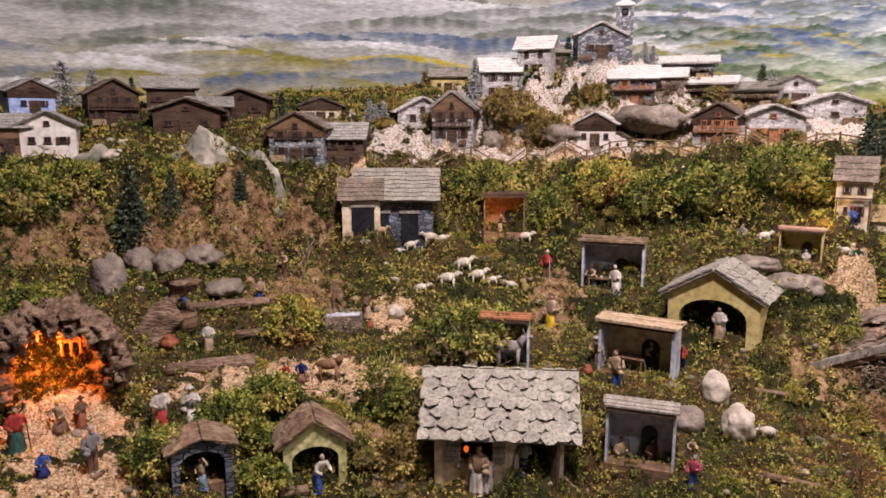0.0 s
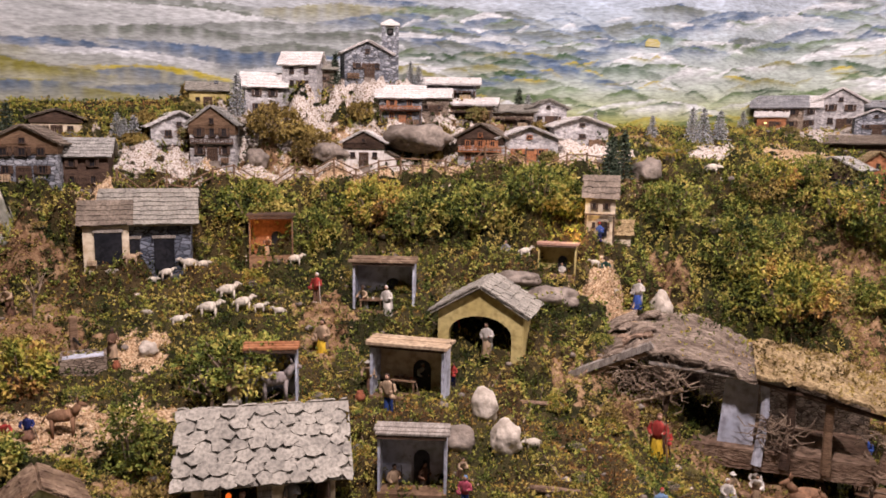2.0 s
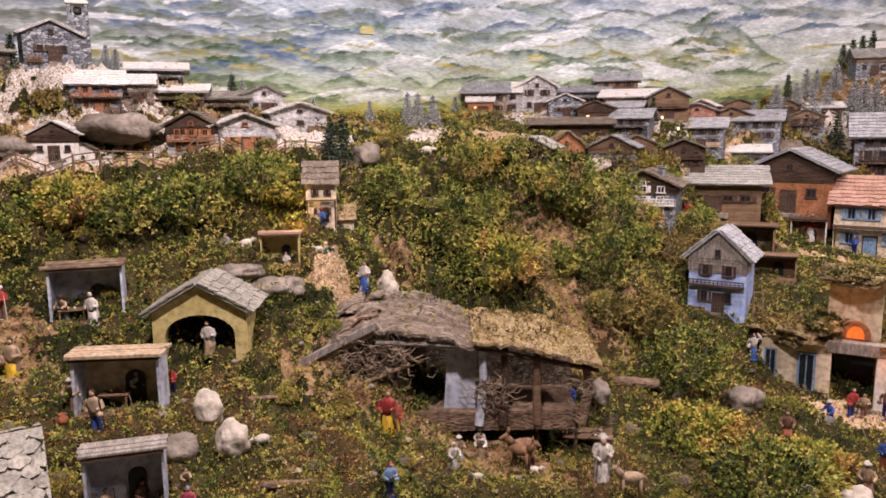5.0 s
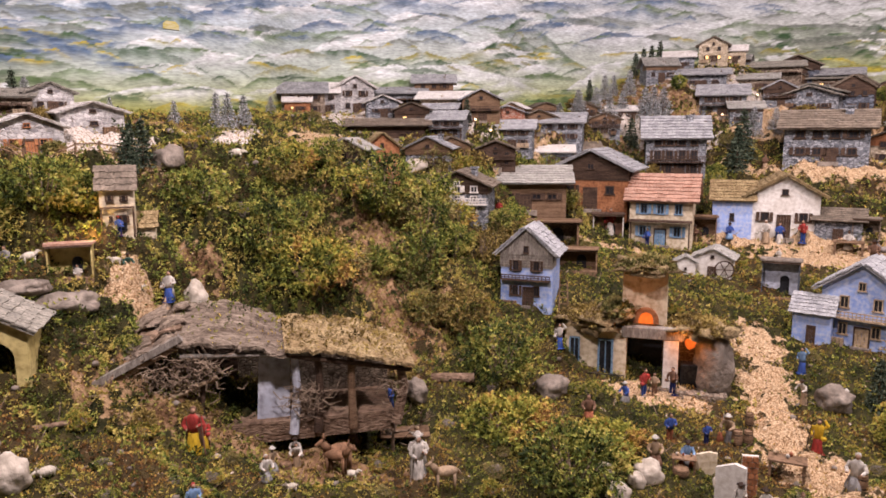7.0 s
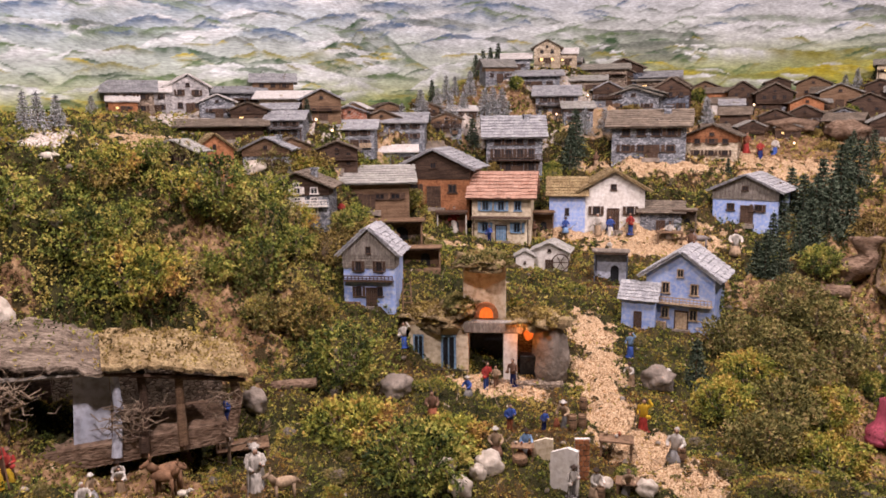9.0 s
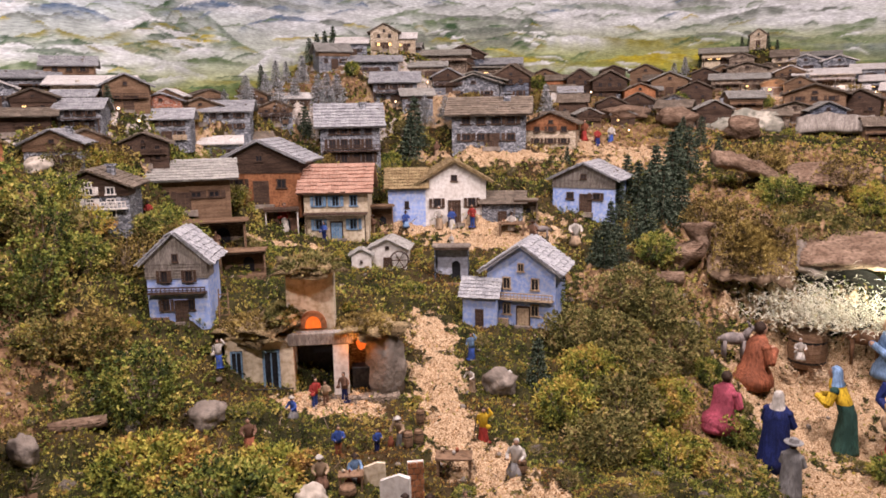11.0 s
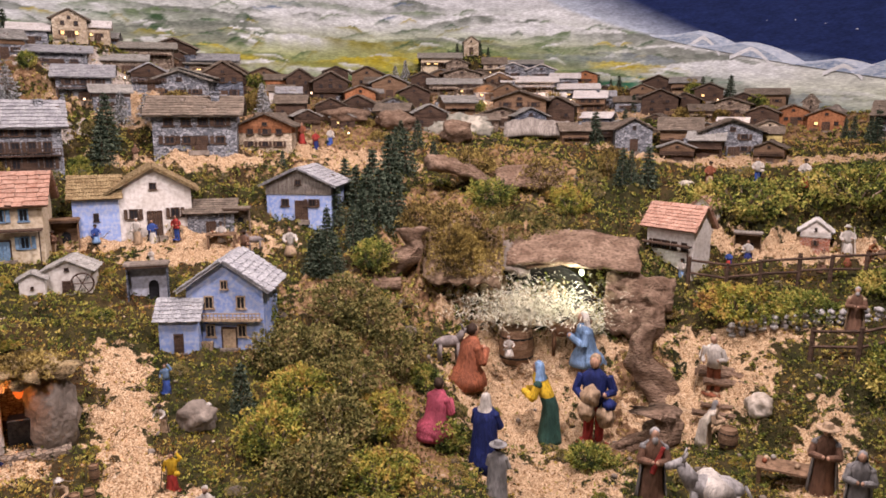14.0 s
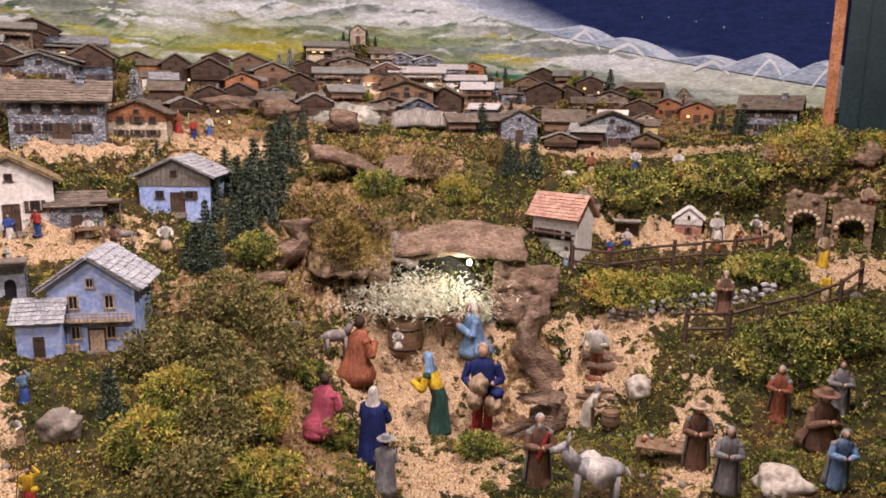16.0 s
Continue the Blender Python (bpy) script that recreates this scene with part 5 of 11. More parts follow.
# figurines: one plain mesh each
def figure(x, y, yaw, h, kind="stand", low="cloth_brown", up="cloth_tan", head="hair", label="", lift=0.0, group="figurines", turn=0.0):
    """A carved figurine, with robe or legs, arms in one of a few postures, head and headdress."""
    bm = bmesh.new()
    s = h
    seated = kind in ("sit", "kneel")
    hip = 0.30 if seated else 0.47
    lean = 0.20 if kind == "bend" else (0.06 if seated else 0.02)

    def ring(z, rx, ry, cx=0.0, cy=0.0, n=18):
        return [bm.verts.new((s * (cx + rx * math.cos(2 * math.pi * i / n)), s * (cy + ry * math.sin(2 * math.pi * i / n)), s * z)) for i in range(n)]

    def loft(rings, mi, fold=0.0):
        fs = []
        for a, b in zip(rings, rings[1:]):
            n = len(a)
            for i in range(n):
                fs.append(bm.faces.new((a[i], a[(i + 1) % n], b[(i + 1) % n], b[i])))
        fs.append(bm.faces.new(rings[0][::-1]))
        fs.append(bm.faces.new(rings[-1]))
        for f in fs:
            f.material_index, f.smooth = mi, True

    if kind == "man":
        for q in (-1, 1):
            rod(bm, (s * q * 0.06, s * 0.01 * q, 0.0), (s * q * 0.05, 0, s * 0.5), s * 0.035, s * 0.062, 8, 0)
            box(bm, s * (q * 0.06 - 0.035), s * (q * 0.06 + 0.035), -s * 0.09, s * 0.03, 0, s * 0.035, 3)
    elif seated:
        loft([ring(0, 0.19, 0.20, 0, -0.05), ring(0.10, 0.18, 0.19, 0, -0.05), ring(0.22, 0.14, 0.16, 0, -0.03), ring(hip, 0.12, 0.10)], 0)
    else:
        w = 0.17 if kind == "stand" else 0.14
        loft([ring(0, w, w * 0.85), ring(0.06, w * 0.97, w * 0.82), ring(0.28, w * 0.78, w * 0.66), ring(hip, 0.115, 0.09)], 0)
    top = hip + (0.33 if not seated else 0.36)
    loft([ring(hip - 0.03, 0.118, 0.095), ring(hip + 0.1, 0.105, 0.085, 0, -lean * 0.3), ring(top - 0.06, 0.145, 0.09, 0, -lean * 0.8), ring(top, 0.085, 0.07, 0, -lean), ring(top + 0.03, 0.045, 0.045, 0, -lean)], 1)
    hc = (0, -s * (lean + 0.015), s * (top + 0.10))
    blob(bm, hc, (s * 0.054, s * 0.060, s * 0.072), 1, 0.08, 2, 2)
    hm = 3
    blob(bm, (hc[0], hc[1] + s * 0.018, hc[2] + s * 0.022), (s * 0.062, s * 0.060, s * 0.068), 2, 0.15, 2, hm)
    if head in ("beard",):
        blob(bm, (hc[0], hc[1] - s * 0.045, hc[2] - s * 0.05), (s * 0.04, s * 0.03, s * 0.05), 3, 0.1, 1, hm)
    sh = s * (top - 0.05)
    for q in (-1, 1):
        a = Vector((q * s * 0.13, -s * lean * 0.8, sh))
        if kind == "arms" and q == 1:
            e, hnd = a + Vector((q * s * 0.09, -s * 0.02, s * 0.08)), a + Vector((-q * s * 0.01, -s * 0.05, s * 0.24))
        elif kind in ("bend", "sit"):
            e, hnd = a + Vector((q * s * 0.06, -s * 0.06, -s * 0.13)), a + Vector((q * s * 0.0, -s * 0.2, -s * 0.17))
        elif kind == "kneel":
            e, hnd = a + Vector((q * s * 0.05, -s * 0.05, -s * 0.14)), Vector((q * s * 0.015, a.y - s * 0.16, sh - s * 0.04))
        else:
            e, hnd = a + Vector((q * s * 0.06, -s * 0.01, -s * 0.15)), a + Vector((q * -s * 0.02, -s * 0.13, -s * 0.18 + q * s * 0.03))
        rod(bm, a, e, s * 0.048, s * 0.042, 8, 1)
        rod(bm, e, hnd, s * 0.042, s * 0.030, 8, 1)
        blob(bm, hnd, (s * 0.026, s * 0.026, s * 0.03), 4, 0.1, 1, 2)
    if kind == "stand":
        # a cloak that falls from the shoulders
        rings = [ring(0.10, 0.175, 0.12, 0, 0.045), ring(0.4, 0.15, 0.10, 0, 0.035), ring(top - 0.05, 0.15, 0.09, 0, 0.015 - lean), ring(top + 0.02, 0.07, 0.055, 0, 0.01 - lean)]
        loft(rings, 3 if head not in ("hair", "beard") else 1)
    pr = random.Random(int(abs(x * 7919 + y * 104729) * 10))
    if not seated and pr.random() < 0.45:
        q = pr.choice((-1, 1))
        rod(bm, (q * s * 0.24, -s * 0.12, 0), (q * s * 0.16, -s * 0.10, s * pr.uniform(0.7, 1.02)), s * 0.014, s * 0.011, 5, 3)
    if pr.random() < 0.4:
        blob(bm, (pr.choice((-1, 1)) * s * 0.16, -s * 0.12, s * (hip + 0.02)), (s * 0.09, s * 0.08, s * 0.07), pr.random() * 9, 0.3, 1, 1)
    if pr.random() < 0.35 and head != "beard" and s < 0.2:
        rings = [ring(top + 0.135, 0.12, 0.12, 0, -lean - 0.01), ring(top + 0.15, 0.07, 0.07, 0, -lean - 0.01), ring(top + 0.205, 0.045, 0.045, 0, -lean - 0.01)]
        loft(rings, 3)
    blob(bm, (0, 0, 0), (s * 0.22, s * 0.2, s * 0.03), pr.random() * 9, 0.3, 1, 0)
    swing = pr.uniform(-0.05, 0.05)
    for v in bm.verts:
        a = math.atan2(v.co.y, v.co.x)
        f = v.co.z / s
        k = 0.020 * math.sin(a * 7 + f * 5 + x * 40) * (1 - f) + 0.014 * noise.noise(v.co * (16 / s) + Vector((x * 9, y * 9, 0)))
        v.co.x += s * k * math.cos(a) + swing * s * f * f
        v.co.y += s * k * math.sin(a)
    ob = part("figurine", bm, (low, up, "skin", head))
    ob.matrix_world = pose(x, y, land(x, y) - 0.004 + lift, 0, 0, yaw + turn)
    words = {"stand": "standing robed figurine", "man": "standing figurine with bare legs", "arms": "standing figurine with one raised arm", "kneel": "kneeling figurine", "sit": "seated figurine", "bend": "figurine bending forward"}
    nm = lambda m: m.replace("cloth_", "").replace("_", " ")
    return tagged(ob, label or "painted " + words[kind] + " in " + nm(up) + " and " + nm(low), "figurine", group)


def robed(x, y, yaw, h, robe, cloak, hood, posture="stand", label="", lift=0.0, wrap=1.0, hat="", sash=""):
    """A large carved figurine: a pleated robe, a cloak over the shoulders, sleeves, head and headdress."""
    bm = bmesh.new()
    low = posture == "kneel"
    lean = {"bow": 0.16, "kneel": 0.05}.get(posture, 0.02)
    hh = h / (0.72 if low else 1.0)
    drop = 0.28 if low else 0.0
    n = 32

    def skin_of(rows, mi, folds, a0=0.0, a1=2 * math.pi, cap=True):
        """Rings from below upwards: height, half widths, offset back; pleated towards the hem."""
        rings = []
        for z, rx, ry, oy in rows:
            ring = []
            for i in range(n + (0 if a1 - a0 > 6.2 else 1)):
                t = a0 + (a1 - a0) * i / n
                k = 1 + folds * (1.0 - min(max((z - 0.1) / 0.75, 0), 1)) * (math.sin(t * 9 + x * 31 + z * 3) + 0.6 * math.sin(t * 5 + y * 17 - z * 4)) + 0.03 * noise.noise(Vector((math.cos(t) * 2, math.sin(t) * 2, z * 5 + x * 7)))
                ring.append(bm.verts.new((hh * rx * k * math.cos(t), hh * (oy + ry * k * math.sin(t)), hh * max(z - drop, 0))))
            rings.append(ring)
        closed = a1 - a0 > 6.2
        for a, b in zip(rings, rings[1:]):
            m = len(a)
            for i in range(m if closed else m - 1):
                f = bm.faces.new((a[i], a[(i + 1) % m], b[(i + 1) % m], b[i]))
                f.material_index, f.smooth = mi, True
        if closed and cap:
            for r in (rings[0][::-1], rings[-1]):
                bm.faces.new(r).material_index = mi
        return rings

    if low:
        skin_of([(0.28, 0.20, 0.24, 0.03), (0.33, 0.20, 0.24, 0.03), (0.42, 0.17, 0.19, 0.0), (0.52, 0.13, 0.12, -0.01), (0.62, 0.125, 0.105, -lean * 0.4), (0.74, 0.14, 0.10, -lean * 0.8), (0.82, 0.085, 0.07, -lean), (0.86, 0.045, 0.045, -lean)], 0, 0.03)
    else:
        skin_of([(0.0, 0.165, 0.15, 0.0), (0.04, 0.16, 0.145, 0.0), (0.22, 0.135, 0.12, 0.0), (0.45, 0.115, 0.095, 0.0), (0.58, 0.115, 0.09, -lean * 0.3), (0.74, 0.135, 0.09, -lean * 0.8), (0.82, 0.08, 0.065, -lean), (0.86, 0.045, 0.045, -lean)], 0, 0.035)
    if wrap:
        a0, a1 = -0.15 * math.pi * wrap, math.pi * (1 + 0.15 * wrap)
        foot = 0.29 if low else 0.03
        b = 1.25 if low else 1.0
        rows = [(foot, 0.20 * b, 0.17 * b, 0.03), (foot + 0.12, 0.185 * b, 0.16 * b, 0.025), (0.5, 0.155, 0.125, 0.01), (0.66, 0.155, 0.115, 0.01 - lean * 0.6), (0.77, 0.145, 0.10, 0.008 - lean * 0.9), (0.835, 0.075, 0.062, -lean)]
        outer = skin_of(rows, 1, 0.04, a0, a1, False)
        inner = skin_of([(z, rx * 0.93, ry * 0.93, oy) for z, rx, ry, oy in rows], 1, 0.04, a0, a1, False)
        for i in range(n):
            bm.faces.new((outer[0][i], inner[0][i], inner[0][i + 1], outer[0][i + 1])).material_index = 1
        for side in (0, -1):
            for p, q, r, w in zip(outer, outer[1:], inner, inner[1:]):
                bm.faces.new((p[side], q[side], w[side], r[side])).material_index = 1
    if not wrap:
        for f in bm.faces:
            if f.calc_center_median().z > hh * (0.54 - drop):
                f.material_index = 1
    top = 0.86 - drop
    hc = Vector((0, -hh * (lean + 0.012), hh * (top + 0.055)))
    blob(bm, hc, (hh * 0.052, hh * 0.060, hh * 0.075), 1, 0.06, 3, 2)
    blob(bm, hc + Vector((0, -hh * 0.058, -hh * 0.005)), (hh * 0.010, hh * 0.014, hh * 0.014), 2, 0.05, 1, 2)
    blob(bm, hc + Vector((0, hh * 0.016, hh * 0.014)), (hh * 0.062, hh * 0.062, hh * 0.074), 2, 0.12, 3, 3)
    if hood in ("cloth_white", "cloth_sky", "cloth_navy", "cloth_grey", "cloth_green"):
        skin_of([(0.78, 0.115, 0.085, 0.02 - lean), (0.84, 0.075, 0.07, 0.012 - lean), (0.92, 0.066, 0.066, 0.010 - lean), (0.975, 0.05, 0.05, 0.01 - lean), (0.99, 0.02, 0.02, 0.01 - lean)], 3, 0.02, -0.12 * math.pi, 1.12 * math.pi, False)
    if hood == "beard":
        blob(bm, hc + Vector((0, -hh * 0.048, -hh * 0.060)), (hh * 0.04, hh * 0.028, hh * 0.055), 3, 0.2, 2, 3)
    if hat:
        for z, r0, r1 in ((0.045, 0.15, 0.145), (0.055, 0.08, 0.06)):
            rod(bm, hc + Vector((0, 0, hh * z)), hc + Vector((0, 0, hh * (z + (0.012 if r0 > 0.1 else 0.06)))), hh * r0, hh * r1, 20, 4)
    sh = hh * (0.74 - drop)
    for q in (-1, 1):
        a = Vector((q * hh * 0.125, -hh * lean * 0.8, sh))
        e = a + Vector((q * hh * 0.045, -hh * 0.045, -hh * 0.16))
        hnd = Vector((q * hh * 0.03, -hh * (0.17 + lean), sh - hh * (0.06 if low else 0.13)))
        rod(bm, a, e, hh * 0.048, hh * 0.05, 10, 0 if wrap else 1)
        rod(bm, e, hnd, hh * 0.052, hh * 0.038, 10, 0 if wrap else 1)
        blob(bm, hnd, (hh * 0.024, hh * 0.028, hh * 0.030), 4, 0.1, 2, 2)
        blob(bm, a, (hh * 0.055, hh * 0.055, hh * 0.05), 5, 0.05, 2, 1 if wrap else 0)
    if sash:
        rod(bm, (hh * 0.10, -hh * (lean + 0.055), sh + hh * 0.03), (-hh * 0.02, -hh * 0.115, sh - hh * 0.30), hh * 0.03, hh * 0.035, 8, 4)
    ob = part("figurine", bm, (robe, cloak, "skin", hood, sash or hat or hood))
    ob.matrix_world = pose(x, y, land(x, y) - 0.006 + lift, 0, 0, yaw)
    return tagged(ob, label, "figurine", "figurines")


def beast(x, y, yaw, length, kind="sheep", coat="wool", turn=0.0, lift=0.0, group="animal figurines"):
    """A carved sheep, donkey, ox or horse."""
    bm = bmesh.new()
    s = length
    leg = {"sheep": 0.30, "lamb": 0.1}.get(kind, 0.48)
    fat = {"sheep": 0.23, "lamb": 0.24}.get(kind, 0.19)
    blob(bm, (0, 0, s * (leg + fat)), (s * 0.42, s * fat, s * fat), 3, 0.18 if coat == "wool" else 0.06, 2, 0, 5.0 if coat == "wool" else 1.5)
    for px in (-0.27, 0.27):
        for py in (-0.10, 0.10):
            rod(bm, (s * (px + jit(0.02)), s * py, 0), (s * px, s * py, s * (leg + fat * 0.8)), s * 0.035, s * 0.06, 6, 0)
    nz = leg + fat + (0.22 if kind == "sheep" else 0.30)
    if kind == "lamb":
        nz = 0.42
    rod(bm, (s * 0.30, 0, s * (leg + fat * 1.2)), (s * 0.48, 0, s * nz), s * 0.14, s * 0.085, 8, 0)
    rod(bm, (s * 0.44, 0, s * (nz + 0.03)), (s * 0.68, 0, s * (nz - 0.07)), s * 0.085, s * 0.05, 8, 0)
    for q in (-1, 1):
        rod(bm, (s * 0.45, s * q * 0.05, s * (nz + 0.05)), (s * 0.40, s * q * (0.14 if kind == "sheep" else 0.08), s * (nz + (0.04 if kind == "sheep" else 0.22))), s * 0.03, s * 0.012, 5, 0)
    rod(bm, (-s * 0.40, 0, s * (leg + fat * 1.3)), (-s * 0.52, 0, s * (leg + fat * 0.2)), s * 0.03, s * 0.02, 5, 0)
    ob = part({"ox": "cattle_figurine", "lamb": "sheep_figurine"}.get(kind, kind + "_figurine"), bm, coat, smooth=True)
    ob.matrix_world = pose(x, y, land(x, y) - 0.003 + lift, 0, 0, yaw + 90 + turn)
    words = {"sheep": "small standing sheep figurine with cream fleece", "lamb": "small lying sheep figurine with cream fleece", "donkey": "grey standing donkey figurine", "ox": "brown standing ox figurine", "horse": "pale grey pack horse figurine"}
    return tagged(ob, words[kind], kind if kind != "lamb" else "sheep", group)


def crown_mesh(name, seed, rows=11, snowy=False, wide=0.23):
    """Spruce branches in drooping whorls, of many small needles' sprays, one metre high."""
    rng = np.random.default_rng(seed)
    p, d = [], []
    for r in range(rows):
        f = r / rows
        z = 0.10 + 0.90 * f
        reach = wide * (1 - f) ** 0.9 * rng.uniform(0.85, 1.15) + 0.014
        n = int(7 + 10 * (1 - f))
        for i in range(n):
            a = 6.283 * (i + rng.uniform(-0.3, 0.3)) / n + r
            rr = reach * rng.uniform(0.75, 1.12)
            for k in (0.2, 0.35, 0.5, 0.64, 0.76, 0.88, 1.0):
                p.append((math.cos(a) * rr * k, math.sin(a) * rr * k, z - rr * k * 0.42 + 0.02 * k * k))
                d.append((math.cos(a), math.sin(a), -0.15))
    for r in range(30):
        p.append((0, 0, 0.55 + 0.45 * r / 30))
        d.append((rng.normal(), rng.normal(), 0.8))
    p, d = np.array(p), np.array(d)
    ob = leaves(name, "", "", p, d, np.full(len(p), 0.026), "snowy_needle" if snowy else "spruce_needle", 3, 2.0, 0.55, seed)
    me = ob.data
    bpy.data.objects.remove(ob)
    return me


CROWNS = {False: [crown_mesh("crown", 20 + i, wide=0.20 + 0.02 * i) for i in range(4)], True: [crown_mesh("crown", 40 + i, snowy=True, wide=0.28 + 0.03 * i) for i in range(3)]}


def trunk_mesh():
    bm = bmesh.new()
    rod(bm, (0, 0, -0.04), (0, 0, 0.9), 0.03, 0.006, 7)
    me = bpy.data.meshes.new("trunk")
    bm.to_mesh(me)
    bm.free()
    me.materials.append(MATS["bark"])
    return me


TRUNK = trunk_mesh()


def spruce(x, y, h, snowy=False, group="model spruces", sink=0.01):
    k = RNG.randrange(12)
    top = thing("spruce_tree", x, y, land(x, y) - sink, RNG.uniform(0, 360), "small model spruce dusted with snow" if snowy else "small dark green model spruce", "tree", group)
    wide = RNG.uniform(0.9, 1.15)
    for name, me in (("trunk", TRUNK), ("crown", CROWNS[snowy][k % len(CROWNS[snowy])])):
        ob = new(name, me)
        ob.parent = top
        ob.scale = (h * wide, h * wide, h)
    return top


def bush(x, y, w, h, material="hedge_leaf", label="round leafy shrub on the slope", seed=1, n=0, lift=0.0, size=0.0, name="shrub"):
    """A shrub: twigs and a ragged crown of leaves with gaps."""
    rng = np.random.default_rng(seed)
    n = n or int(min(1100, 350 + 2200 * w))
    z = land(x, y) + lift - h * 0.12
    top = thing(name, x, y, z, 0, label, "shrub")
    bm = bmesh.new()
    for i in range(9):
        a = rng.uniform(0, 6.28)
        rod(bm, (0, 0, -0.02), (w * 0.38 * math.cos(a) * rng.uniform(0.3, 1), w * 0.38 * math.sin(a) * rng.uniform(0.3, 1), h * rng.uniform(0.5, 0.85)), w * 0.018, w * 0.006, 5)
    part("stem", bm, "twig", top)
    v = rng.normal(0, 1, (n, 3))
    v /= np.linalg.norm(v, axis=1)[:, None]
    rad = rng.uniform(0.55, 1.0, n) * np.array([1 + 0.35 * noise.noise(Vector(q) * 2.2 + Vector((seed, 0, 0))) for q in v])
    p = np.stack([v[:, 0] * w / 2 * rad, v[:, 1] * w / 2 * rad, h * 0.5 + v[:, 2] * h * 0.5 * rad], -1)
    ob = leaves("crown", "", "", p, v, np.full(n, size or 0.0045 + w * 0.010), material, 5, 1.7, 0.9, seed)
    del ob["category" if "category" in ob else "kind"]
    for key in ("label", "kind", "category"):
        if key in ob:
            del ob[key]
    ob.parent = top
    return top


def stone(x, y, yaw, w, h, material="pale_rock", label="rounded pale stone standing in the moss", d=None, seed=None, name="stone", sink=0.15, lift=0.0):
    bm = bmesh.new()
    blob(bm, (0, 0, 0), (w / 2, (d or w * 0.8) / 2, h * 0.55), seed if seed is not None else RNG.random() * 60, 0.45, 3, 0, 1.6)
    for v in bm.verts:
        v.co += v.co.normalized() * 0.03 * w * noise.noise(v.co * (7 / w))
    ob = part(name, bm, material, smooth=True)
    ob.matrix_world = pose(x, y, land(x, y) + h * (0.5 - sink) + lift, 0, 0, yaw)
    return tagged(ob, label, "stone")


def fence(points, h, name="fence", label="low rustic wooden fence along the path", wood="brown_wood", rails=(0.45, 0.9), gap=None):
    """Posts along a line in plan, with rails between them."""
    x0, y0 = points[0]
    top = thing(name, x0, y0, land(x0, y0), 0, label, "fence")
    inv = top.matrix_world.inverted()
    spots = []
    for (ax, ay), (bx, by) in zip(points, points[1:]):
        n = max(1, round(math.hypot(bx - ax, by - ay) / (gap or h * 1.5)))
        spots += [(ax + (bx - ax) * i / n, ay + (by - ay) * i / n) for i in range(n)]
    spots.append(points[-1])
    feet = [inv @ Vector((px, py, land(px, py))) for px, py in spots]
    for f in feet:
        bm = bmesh.new()
        rod(bm, f + Vector((0, 0, -0.02)), f + Vector((jit(h * 0.05), jit(h * 0.05), h * RNG.uniform(0.95, 1.1))), h * 0.085, h * 0.07, 6)
        part("post", bm, wood, top)
    for a, b in zip(feet, feet[1:]):
        for k in rails:
            bm = bmesh.new()
            rod(bm, a + Vector((0, 0, h * k + jit(h * 0.03))), b + Vector((0, 0, h * k + jit(h * 0.03))), h * 0.05, h * 0.05, 5)
            part("rail", bm, wood, top)
    return top


def log(x, y, yaw, length, r, wood="bark", lift=0.0, label="weathered log lying in the moss", name="log", tilt=0.0):
    bm = bmesh.new()
    n = 10
    rings = []
    for i in range(n + 1):
        u = -length / 2 + length * i / n
        q = r * (1 + 0.25 * noise.noise(Vector((u * 12, x * 5, y * 5))))
        rings.append([bm.verts.new((u, q * math.cos(t) + r * 0.4 * noise.noise(Vector((u * 6, 1, x))), q * math.sin(t) * (1 + 0.15 * noise.noise(Vector((u * 30, t, 2)))))) for t in [2 * math.pi * k / 10 for k in range(10)]])
    for a, b in zip(rings, rings[1:]):
        for k in range(10):
            bm.faces.new((a[k], a[(k + 1) % 10], b[(k + 1) % 10], b[k]))
    bm.faces.new(rings[0][::-1]), bm.faces.new(rings[-1])
    bmesh.ops.recalc_face_normals(bm, faces=bm.faces[:])
    ob = part(name, bm, wood, smooth=True)
    ob.matrix_world = pose(x, y, land(x, y) + r * 0.7 + lift, 0, tilt, yaw)
    return tagged(ob, label, "log")


def tub(x, y, yaw, r, h, wood="brown_wood", lift=0.0, label="small wooden barrel with iron hoops", name="barrel", fill=""):
    top = thing(name, x, y, land(x, y) - 0.003 + lift, yaw, label, "barrel" if name == "barrel" else name.replace("_", " "))
    bm = bmesh.new()
    prev = None
    n = 14
    rings = []
    for z, k in ((0, 0.84), (0.25, 0.96), (0.5, 1.0), (0.75, 0.96), (1, 0.84), (1, 0.74), (0.92, 0.74)):
        rings.append([bm.verts.new((r * k * math.cos(2 * math.pi * i / n), r * k * math.sin(2 * math.pi * i / n), h * z)) for i in range(n)])
    for a, b in zip(rings, rings[1:]):
        for i in range(n):
            bm.faces.new((a[i], a[(i + 1) % n], b[(i + 1) % n], b[i]))
    bm.faces.new(rings[0][::-1]), bm.faces.new(rings[-1])
    part("cask", bm, wood, top)
    for z in (0.2, 0.78):
        bm = bmesh.new()
        g = bmesh.ops.create_cone(bm, cap_ends=False, segments=14, radius1=r * 0.97, radius2=r * 0.97, depth=h * 0.06, matrix=Matrix.Translation((0, 0, h * z)))
        part("hoop", bm, "iron", top)
    return top


